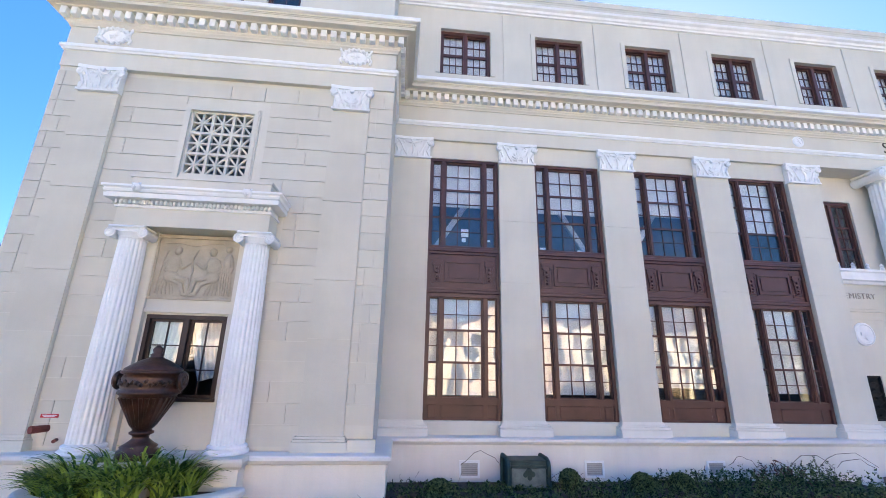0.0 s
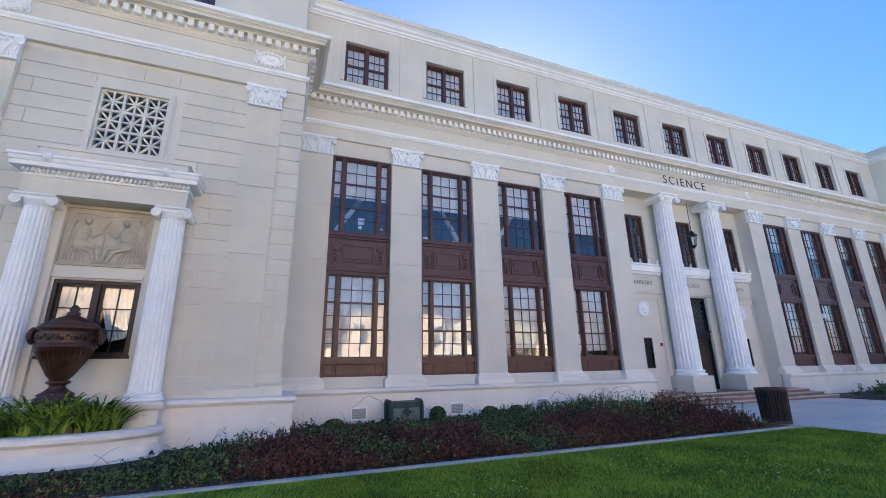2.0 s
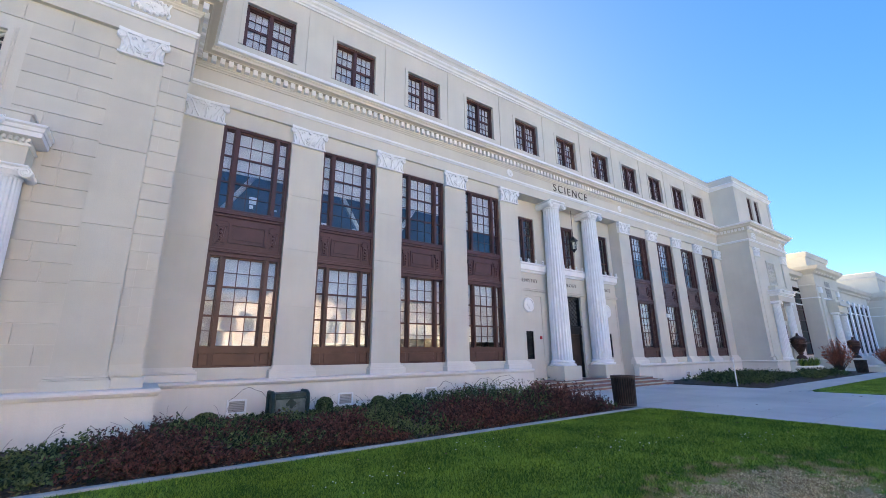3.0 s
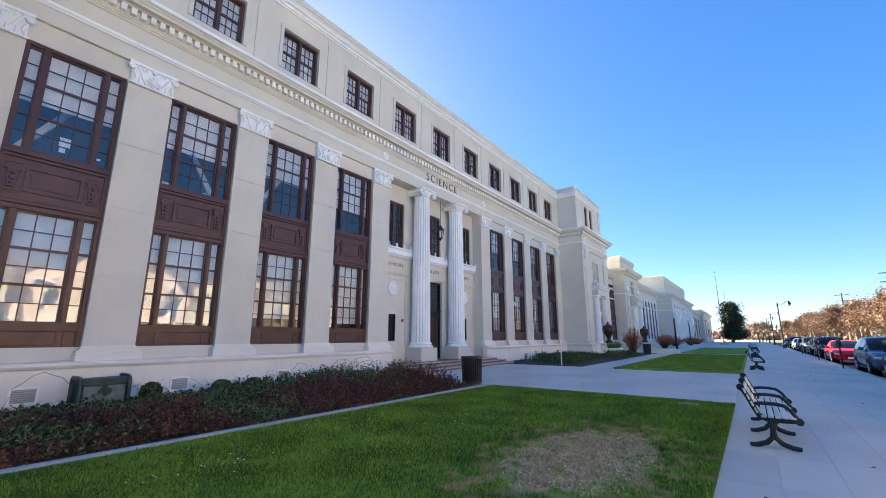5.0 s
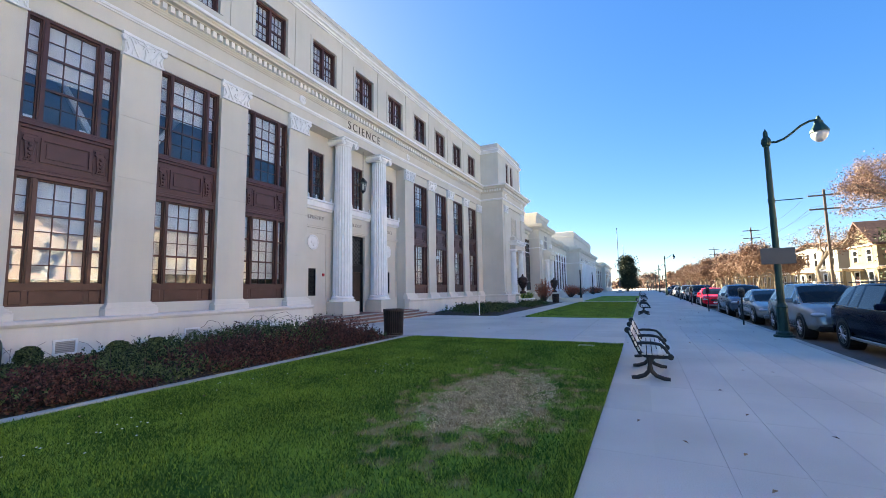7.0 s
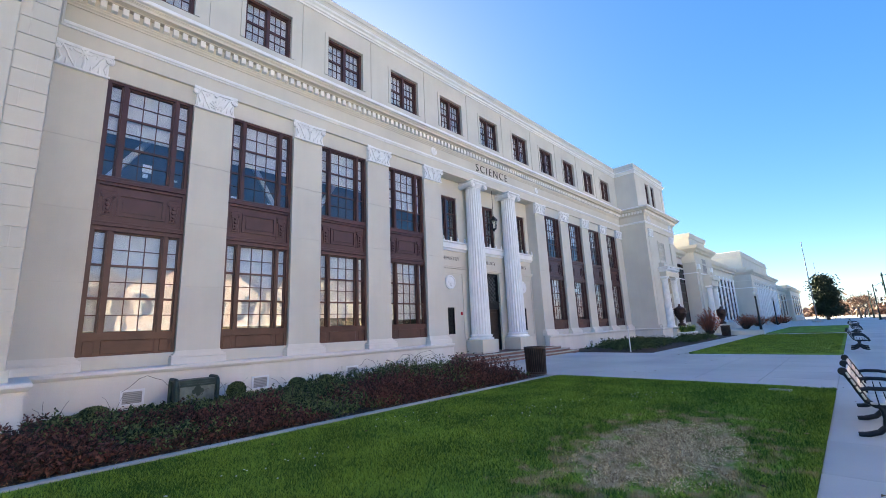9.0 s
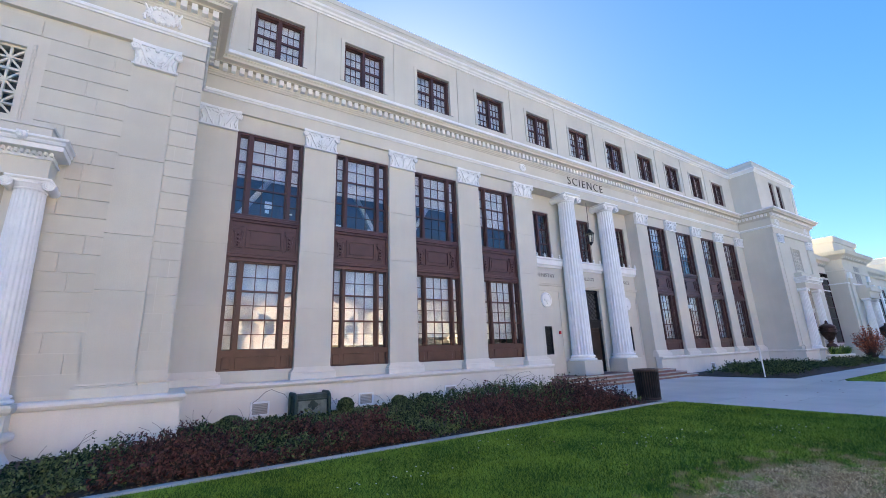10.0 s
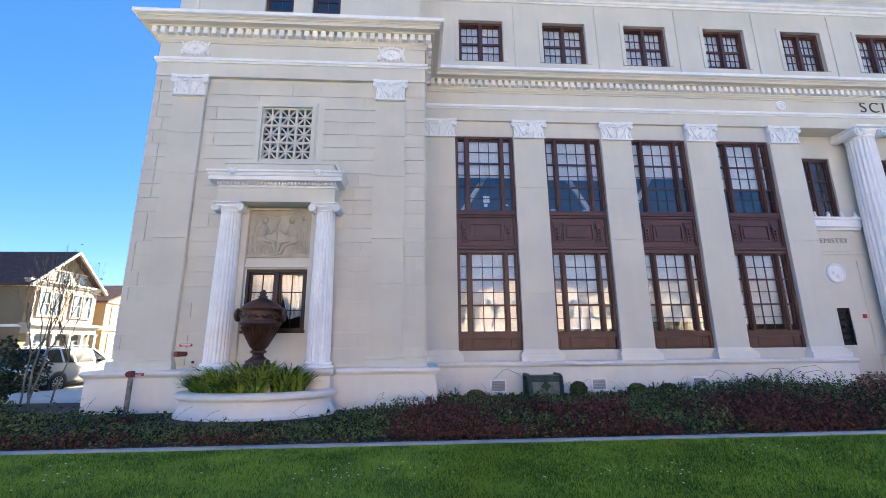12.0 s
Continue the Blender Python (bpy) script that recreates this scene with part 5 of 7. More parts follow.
fv = np.stack([np.c_[fx + q[0] * np.cos(fx * 9) - q[1] * np.sin(fx * 9), fy + q[0] * np.sin(fx * 9) + q[1] * np.cos(fx * 9), fz + q[2]] for q in ((-0.035, 0, 0), (0, -0.018, 0.012), (0.035, 0, 0.006), (0, 0.018, 0.014))], 1)
me = bpy.data.meshes.new("fallen_leaves")
me.from_pydata(fv.reshape(-1, 3).tolist(), [], np.arange(4800).reshape(-1, 4).tolist())
me.materials.append(FALLEN)
tagged(new("fallen_leaves", me), "small brown fallen leaves on bed, lawn and pavement", "leaves", kind="stuff")
DAISY = material("daisy_white", (0.75, 0.75, 0.68), 0.8, var=0.1, bump=0)
dz, g = bmesh.new(), random.Random(12)
for cx, cy, k in ((-0.9, 5.6, 26), (2.6, 5.2, 18), (-4.6, 5.9, 14), (7.5, 4.6, 20), (5.2, 6.1, 10), (9.6, 3.4, 14), (0.4, 4.3, 22)):
    for _ in range(k):
        lathe(dz, [(0.0, 0.0), (0.014, 0.006), (0.0, 0.012)], 5, cx + g.gauss(0, 0.5), cy + g.gauss(0, 0.25), 0.045)
tagged(part("daisies", dz, DAISY), "tiny white daisies scattered in the lawn", "flowers", kind="stuff")

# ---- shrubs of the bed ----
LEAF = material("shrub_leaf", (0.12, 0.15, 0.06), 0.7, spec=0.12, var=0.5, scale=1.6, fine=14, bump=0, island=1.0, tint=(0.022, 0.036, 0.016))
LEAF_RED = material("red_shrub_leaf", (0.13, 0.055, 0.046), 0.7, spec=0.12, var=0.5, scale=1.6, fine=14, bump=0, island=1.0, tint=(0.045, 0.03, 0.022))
TWIG = material("twig", (0.09, 0.06, 0.045), 0.9, var=0.3, scale=6, fine=40, bump=0.2)


def leaf_cloud(points, normals, size, g):
    """Small four-cornered leaves at the points, each turned at will."""
    n = len(points)
    a = g.normal(size=(n, 3))
    a /= np.linalg.norm(a, axis=1)[:, None]
    b = np.cross(a, g.normal(size=(n, 3)))
    b /= np.linalg.norm(b, axis=1)[:, None]
    s = (size * (0.6 + 0.8 * g.random(n)))[:, None]
    v = np.stack([points - a * s, points + b * s * 0.45, points + a * s, points - b * s * 0.45], 1)
    return v


def cloud_object(name, v, mat, label, category="shrub", parent=None, kind="stuff"):
    me = bpy.data.meshes.new(name)
    me.from_pydata(v.reshape(-1, 3).tolist(), [], np.arange(len(v) * 4).reshape(-1, 4).tolist())
    me.materials.append(mat)
    ob = new(name, me)
    if parent:
        ob.parent = parent
        if label:
            ob["label"] = label
        return ob
    return tagged(ob, label, category, kind=kind)


def hedge(name, mat, label, seed, count, mounds, size):
    """Leafy sprigs over many low mounds (x, y, rx, ry, h): each sprig rises from the mound and carries a dozen leaves."""
    g = np.random.default_rng(seed)
    m = np.array(mounds)
    per, n = 12, count // 12
    k = g.choice(len(m), n, p=(m[:, 2] * m[:, 3]) / (m[:, 2] * m[:, 3]).sum())
    a, q = g.random(n) * 6.283, np.sqrt(g.random(n))
    x, y = m[k, 0] + m[k, 2] * q * np.cos(a), m[k, 1] + m[k, 3] * q * np.sin(a)
    top = m[k, 4] * np.sqrt(np.clip(1 - q ** 2 * 0.85, 0, 1)) * (0.62 + 0.5 * g.random(n) ** 1.5)
    lean = g.normal(0, 0.09, (n, 2)) + np.c_[np.cos(a), np.sin(a)] * q[:, None] * 0.08
    u = g.random((n, per)) ** 0.7
    p = np.stack([x[:, None] + lean[:, :1] * u, y[:, None] + lean[:, 1:] * u, np.maximum(0.02, top[:, None] * (0.5 + 0.55 * u))], 2)
    p = p.reshape(-1, 3) + g.normal(0, 0.017, (n * per, 3))
    ok = (p[:, 1] > 7.29) & (p[:, 2] > 0.01)
    return cloud_object(name, leaf_cloud(p[ok], None, size, g), mat, label)


g = random.Random(21)
green, red = [], []
x = -13.5
while x < 11.4:
    back = 10.4 if x < 0.6 else 12.6
    y = 7.42
    while y < back - 0.1:
        if not (abs(x + 3.9) < 1.9 and y > 8.9):
            low = 0.3 if y < 7.6 else (0.36 if y < 8.3 else 0.42)
            h = low + 0.3 * max(0.0, min(1.0, (x - 5) / 6)) * (1.1 if y > 8.2 else 0.5) + g.uniform(-0.12, 0.14)
            if -6.4 < x < -1.4:
                h = (0.26 if y < 8.2 else 0.14) + g.uniform(-0.04, 0.05)
            elif x < 0 and y > 9.2:
                h = 0.26
            elif y > 10.2:
                h = 0.12 + 0.45 * max(0.0, min(1.0, (x - 5.5) / 4.5)) + g.uniform(-0.04, 0.06)
            redness = 0.5 * math.sin(x * 1.9 + 1.0) + 0.5 * math.sin(x * 0.8 + y * 2) + (0.75 if y < 9.4 and (-0.5 < x < 3.8 or x > 5.5) else -0.6)
            (red if redness > 0.35 else green).append((x + g.uniform(-0.2, 0.2), y + g.uniform(-0.15, 0.15), g.uniform(0.35, 0.6), g.uniform(0.3, 0.5), h))
        y += 0.42
    x += 0.48
x = -13.5
while x < 11.3:
    redder = math.sin(x * 1.9 + 1.0) + math.sin(x * 0.8) > -0.3
    (red if redder else green).append((x, 7.5 + g.uniform(-0.05, 0.05), 0.32, 0.27, g.uniform(0.18, 0.27)))
    x += 0.27
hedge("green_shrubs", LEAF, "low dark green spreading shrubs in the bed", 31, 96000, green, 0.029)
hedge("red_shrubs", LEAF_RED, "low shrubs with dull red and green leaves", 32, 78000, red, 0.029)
far_mounds = [(g.uniform(23.6, 37.5), 0, g.uniform(0.5, 0.8), g.uniform(0.4, 0.7), g.uniform(0.35, 0.6)) for _ in range(90)]
far_mounds = [(a, g.uniform(8.0, 12.4) if a < 35 else g.uniform(7.7, 9.5), c, d, e) for a, _, c, d, e in far_mounds]
hedge("far_shrubs", LEAF, "low dark shrubs beyond the entrance path", 33, 40000, far_mounds, 0.04)
# round clipped shrubs against the plinth
for x, y, r, h in ((4.5, 12.3, 0.24, 0.42), (6.2, 12.2, 0.26, 0.36), (7.2, 12.3, 0.25, 0.34), (1.5, 12.2, 0.25, 0.25)):
    gg = np.random.default_rng(int(x * 100))
    p = gg.normal(size=(3500, 3))
    p /= np.linalg.norm(p, axis=1)[:, None]
    p *= (0.72 + 0.32 * gg.random(3500))[:, None]
    p = np.c_[x + p[:, 0] * r, y + p[:, 1] * r, h * 0.5 + p[:, 2] * h * 0.55]
    cloud_object("round_shrub", leaf_cloud(p[p[:, 2] > 0], None, 0.028, gg), LEAF, "small round green shrub by the plinth", kind="")
tw = bmesh.new()
for _ in range(110):
    x = g.uniform(-9, 11.5)
    y = g.uniform(7.6, 10.0 if x < 0.5 else 12.5)
    if abs(x + 3.9) < 1.9 and y > 8.9:
        continue
    d, z = g.uniform(0, 6.28), 0.3
    top = (0.32 if -6.4 < x < -1.4 else 0.5) + g.uniform(-0.06, 0.14)
    p = [(x + (0.05 * k + 0.012 * k * k) * math.cos(d) + g.gauss(0, 0.01), y + (0.05 * k + 0.012 * k * k) * math.sin(d), top * math.sin(0.35 * k)) for k in range(5)]
    tube(tw, p, 0.003, 4)
for x, w, h in ((2.0, 0.9, 0.35), (8.6, 0.5, 0.25), (10.2, 0.9, 0.3), (11.0, 1.3, 0.35), (11.5, 0.7, 0.2)):
    tube(tw, [(x + w * k / 6, 12.5 - 0.05 * k, 0.45 + h * math.sin(k * 0.5) + 0.03 * math.sin(k * 2.3 + x)) for k in range(7)], 0.006, 4)
tagged(part("bare_twigs", tw, TWIG), "thin bare brown twigs rising from the shrubs", "twigs", kind="stuff")

# ---- small things by the building ----
BOXGREEN = material("green_cabinet", (0.035, 0.06, 0.05), 0.5, 0.1, var=0.4, scale=4, fine=30, bump=0.1)
PIPE = material("grey_pipe", (0.22, 0.22, 0.21), 0.5, 0.4, var=0.5, scale=7, fine=50, bump=0.1)
CABPANEL = material("faded_cabinet_panel", (0.16, 0.19, 0.17), 0.7, var=0.35, scale=5, fine=30, bump=0.1)
cab = empty("utility_cabinet", pose(3.56, 12.62, 0), "dark green utility cabinet with a faded grey panel among shrubs", "cabinet")
part("body", soft_box(-0.44, 0.44, -0.26, 0.33, 0.0, 0.56, 0.03, 2), BOXGREEN, cab)
for s in (-1, 1):
    hoop = bmesh.new()
    tube(hoop, [(s * 0.47, -0.29, 0.0), (s * 0.47, -0.29, 0.48), (s * 0.47, -0.24, 0.58), (s * 0.47, -0.14, 0.62), (s * 0.47, 0.3, 0.62), (s * 0.47, 0.34, 0.56), (s * 0.47, 0.34, 0.0)], 0.05, 8)
    part("end_frame", hoop, BOXGREEN, cab)
part("lid", soft_box(-0.46, 0.46, -0.25, 0.31, 0.54, 0.6, 0.02, 2), BOXGREEN, cab)
part("front_panel", soft_box(-0.4, 0.4, -0.285, -0.255, 0.04, 0.44, 0.01), CABPANEL, cab, "faded grey-green front panel")
part("rail", soft_box(-0.42, 0.42, -0.3, -0.26, 0.45, 0.5, 0.012), BOXGREEN, cab)
blot = bmesh.new()
for x, z, r in ((0.0, 0.36, 0.09), (-0.08, 0.31, 0.06), (0.09, 0.32, 0.065), (0.02, 0.25, 0.06)):
    lathe_y(blot, x, -0.286, z, r, 0.004, 12)
part("paint_blot", blot, BOXGREEN, cab, "dark painted-over blot")
RUST = material("rusty_red", (0.2, 0.05, 0.035), 0.7, 0.1, var=0.4, scale=8, fine=50, bump=0.2)
RED = material("red_plate", (0.55, 0.03, 0.04), 0.5, var=0.15, scale=5, bump=0.02)
fp = empty("standpipe", pose(-6.85, 10.55, 0), "grey fire standpipe with a rusty red hose cap", "standpipe")
part("pipe", rod(bmesh.new(), (0, 0, 0), (0, 0, 0.88), 0.055, 0.055, 12), PIPE, fp)
hd = bmesh.new()
rod(hd, (0, 0, 0.86), (0, 0, 1.0), 0.075, 0.07, 12)
rod(hd, (0, 0, 0.95), (0, -0.12, 0.93), 0.06, 0.065, 12)
part("hose_cap", hd, RUST, fp)
ho = empty("wall_hose_inlet", pose(-6.08, 11.2, 1.36), "dark brass hose inlet on the pavilion wall", "hose inlet")
part("body", rod(bmesh.new(), (0.02, 0.1, 0), (-0.1, -0.16, 0.0), 0.06, 0.07, 12), RUST, ho)
part("valve", rod(bmesh.new(), (0.22, 0.1, -0.2), (0.3, -0.08, -0.2), 0.03, 0.035, 10), RUST, ho)
for x, y, z in ((-6.08, 11.288, 1.58), (-6.88, 10.808, 0.9)):
    s = tagged(part("red_sign", soft_box(x - 0.16, x + 0.16, y - 0.012, y, z - 0.035, z + 0.035, 0.004), RED), "small red enamel sign plate on the wall", "sign", "red sign plates")
    part("lettering", boxes((x - 0.13, x + 0.13, y - 0.014, y - 0.012, z + 0.004, z + 0.018), (x - 0.1, x + 0.1, y - 0.014, y - 0.012, z - 0.022, z - 0.01)), WHITE, s)
tagged(part("alarm_box", soft_box(15.68, 15.8, EY - 0.06, EY, 2.28, 2.42, 0.01), RED), "small red alarm box on the entrance wall", "alarm box")
tagged(part("wall_camera", soft_box(26.72, 26.86, MAIN_Y - 0.16, MAIN_Y, 3.72, 3.95, 0.02), WHITE), "small white box camera on a pier", "camera")
tagged(part("marker_post", rod(bmesh.new(), (23.15, 8.7, 0), (23.15, 8.7, 1.35), 0.03, 0.03, 8), WHITE), "slim white marker post at the path edge", "post")

tagged(part("wall_floodlight", soft_box(QL + 0.03, QL + 0.15, 12.02, 12.26, 14.38, 14.5, 0.02), WHITE), "small white floodlight under the parapet", "floodlight")
BINB = material("bin_brown", (0.05, 0.035, 0.03), 0.5, 0.2, var=0.3, scale=5, bump=0.1)
tb = empty("litter_bin", pose(12.5, 7.85, 0), "dark brown ribbed metal litter bin", "bin")
part("liner", lathe(bmesh.new(), [(0.29, 0.03), (0.31, 0.85), (0.24, 0.86), (0.22, 0.5), (0, 0.5)], 28), DARK, tb)
rib = bmesh.new()
for k in range(30):
    a = k * 2 * math.pi / 30
    rod(rib, (0.31 * math.cos(a), 0.31 * math.sin(a), 0.05), (0.335 * math.cos(a), 0.335 * math.sin(a), 0.84), 0.02, 0.022, 4)
part("rib_cage", rib, BINB, tb)
for z0, z1, r in ((0.02, 0.08, 0.335), (0.82, 0.9, 0.365)):
    part("hoop", lathe(bmesh.new(), [(r - 0.08, z0), (r, z0), (r + 0.005, (z0 + z1) / 2), (r, z1), (r - 0.08, z1), (r - 0.08, z0)], 28), BINB, tb)

# ---- benches ----
SLAT = material("pale_slat", (0.62, 0.58, 0.52), 0.6, var=0.15, scale=6, fine=60, bump=0.15, rand=0.5)
IRON = material("dark_iron", (0.03, 0.028, 0.028), 0.5, 0.4, var=0.3, scale=8, bump=0.1)


def bench(x, y):
    e = empty("park_bench", pose(x, y, 0), "long park bench with pale slats on three dark cast-iron supports", "bench", "benches along the pavement")
    for bx in (0.0, 1.17, 2.34):
        f = bmesh.new()
        def bar(pts, w):
            tube(f, [(bx, a, b) for a, b in pts], w * 1.35, 8)
        bar([(0.29, 0.018), (0.2, 0.03), (0.09, 0.07), (0.02, 0.14), (0.0, 0.24), (0.01, 0.34), (0.04, 0.4)], 0.026)
        bar([(-0.29, 0.018), (-0.2, 0.03), (-0.09, 0.07), (-0.02, 0.14), (0.0, 0.24), (-0.03, 0.34), (-0.08, 0.4)], 0.026)
        bar([(-0.3, 0.4), (-0.22, 0.385), (-0.08, 0.385), (0.07, 0.395), (0.14, 0.44), (0.19, 0.55), (0.24, 0.68), (0.3, 0.8)], 0.026)
        part("support", f, IRON, e)
        a = bmesh.new()
        tube(a, [(bx, 0.2, 0.585), (bx, 0.1, 0.605), (bx, -0.06, 0.605), (bx, -0.17, 0.585), (bx, -0.24, 0.52), (bx, -0.28, 0.45), (bx, -0.31, 0.39)], 0.026, 8)
        part("arm_rest", a, IRON, e)
        for ky, kz in ((0.315, 0.815), (-0.31, 0.39)):
            part("knob", rod(bmesh.new(), (bx - 0.04, ky, kz), (bx + 0.04, ky, kz), 0.05, 0.05, 14), IRON, e)
    for k in range(5):
        part("seat_slat", soft_box(-0.06, 2.4, -0.28 + 0.082 * k, -0.212 + 0.082 * k, 0.415, 0.442, 0.006), SLAT, e)
    for k in range(4):
        o = part("back_slat", soft_box(-0.06, 2.4, -0.012, 0.012, 0.0, 0.075, 0.006), SLAT, e)
        o.matrix_basis = pose(0, 0.15 + 0.036 * k, 0.47 + 0.088 * k, -21, 0, 0)
    return e


b0 = bench(7.97, -0.115)
for x in (25.2, 41.0, 46.0, 60.0):
    copy_thing(b0, pose(x, -0.03, 0))

# ---- street lamps, meters, signs ----
LAMPGREEN = material("lamp_green", (0.012, 0.05, 0.042), 0.45, 0.2, var=0.3, scale=4, fine=50, bump=0.06)
FROST = material("frosted_globe", (0.62, 0.62, 0.6), 0.3, var=0.05, bump=0)
SIGNBACK = material("sign_back", (0.1, 0.105, 0.11), 0.5, 0.5, var=0.1, bump=0)


def street_lamp(x, y, sign=True):
    e = empty("street_lamp", pose(x, y, 0), "dark green street lamp with curved arm and hanging globe", "street lamp", "street lamps")
    part("base", lathe(bmesh.new(), [(0.26, 0.0), (0.26, 0.05), (0.2, 0.08), (0.2, 0.13), (0.15, 0.18), (0.14, 0.85), (0.16, 0.88), (0.12, 0.95), (0.1, 1.0)], 12), LAMPGREEN, e)
    part("pole", lathe(bmesh.new(), [(0.1, 1.0), (0.07, 5.75), (0.1, 5.78), (0.13, 5.88), (0.12, 5.98), (0.07, 6.05), (0.06, 6.2), (0.0, 6.32)], 12), LAMPGREEN, e)
    a = bmesh.new()
    tube(a, [(0, -0.05, 5.88), (0, -0.25, 5.86), (0, -0.45, 5.93), (0, -0.65, 6.08), (0, -0.85, 6.25), (0, -1.08, 6.36), (0, -1.28, 6.37)], 0.035, 8)
    part("arm", a, LAMPGREEN, e)
    part("hood", lathe(bmesh.new(), [(0.03, 6.48), (0.06, 6.4), (0.06, 6.36), (0.11, 6.3), (0.11, 6.24), (0.22, 6.05), (0.23, 5.98), (0.0, 6.0)], 16, 0, -1.28), LAMPGREEN, e)
    part("globe", lathe(bmesh.new(), [(0.2, 5.98), (0.21, 5.9), (0.15, 5.78), (0.06, 5.7), (0, 5.69)], 16, 0, -1.28), FROST, e, smooth=True)
    if sign:
        br = rod(bmesh.new(), (0, 0, 4.06), (0, -0.75, 4.06), 0.015)
        lathe(br, [(0.095, 4.0), (0.095, 4.12)], 12)
        part("banner_bracket", br, LAMPGREEN, e)
        s = part("sign_plate", soft_box(-0.13, -0.11, -0.42, 0.42, 2.14, 2.62, 0.006), SIGNBACK, e, "blank grey back of a street sign")
        part("bracket", boxes((-0.11, 0.11, -0.09, 0.09, 2.2, 2.24), (-0.11, 0.11, -0.09, 0.09, 2.52, 2.56)), SIGNBACK, s)
    return e


street_lamp(15.55, -3.74)
l2 = street_lamp(74.5, -3.4, False)
for x in (44.0 + 90, 105.0, 165.0):
    copy_thing(l2, pose(x, -3.4, 0))
for x, y in ((61.3, 7.87), (87.3, 8.94)):
    pl = empty("path_lamp", pose(x, y, 0), "black lamp post with small globe on the forecourt", "lamp post", "path lamps")
    part("pole", lathe(bmesh.new(), [(0.14, 0), (0.14, 0.5), (0.1, 0.6), (0.09, 3.9)], 10), DARK, pl)
    part("globe", lathe(bmesh.new(), [(0.1, 3.9), (0.2, 4.1), (0.17, 4.4), (0.0, 4.55)], 12), FROST, pl, smooth=True)


def meter(x):
    e = empty("parking_meter", pose(x, -3.5, 0), "grey parking meter on a thin post at the kerb", "parking meter", "parking meters")
    part("post", rod(bmesh.new(), (0, 0, 0), (0, 0, 1.05), 0.03), DARK, e)
    part("head", soft_box(-0.07, 0.07, -0.1, 0.1, 1.05, 1.4, 0.05, 3), DARK, e)
    part("dome", rod(bmesh.new(), (-0.07, 0, 1.36), (0.07, 0, 1.36), 0.09, 0.09, 12), PIPE, e)


for x in (19.65, 29.0, 38.5, 50.0):
    meter(x)

# ---- parked cars ----
TYRE = material("tyre", (0.02, 0.02, 0.02), 0.85, var=0.2, bump=0.1)
RIM = material("rim_alloy", (0.45, 0.45, 0.46), 0.3, 0.9, var=0.1, bump=0)
CARGLASS = material("car_glass", (0.01, 0.012, 0.014), 0.04, var=0.1, bump=0, spec=0.2)
HEADLIGHT = material("headlight", (0.6, 0.6, 0.6), 0.12, 0.3, var=0.1, bump=0)
TAIL = material("tail_light", (0.3, 0.01, 0.01), 0.2, var=0.1, bump=0)


def paint(name, base, metal=0.5, spec=0.3):
    return material(name, base, 0.2, metal, var=0.06, scale=2, fine=80, bump=0.0, spec=spec)


SILVER, GREYB, NAVY, CRIMSON, BLACKP, PALE = (paint("silver_paint", (0.4, 0.4, 0.39)), paint("blue_grey_paint", (0.13, 0.17, 0.22)), paint("navy_paint", (0.005, 0.008, 0.024), 0.0, 0.04),
                                              paint("red_car_paint", (0.6, 0.012, 0.03), 0.0), paint("dark_car_paint", (0.014, 0.016, 0.02), 0.0, 0.15), paint("pale_car_paint", (0.45, 0.47, 0.48)))


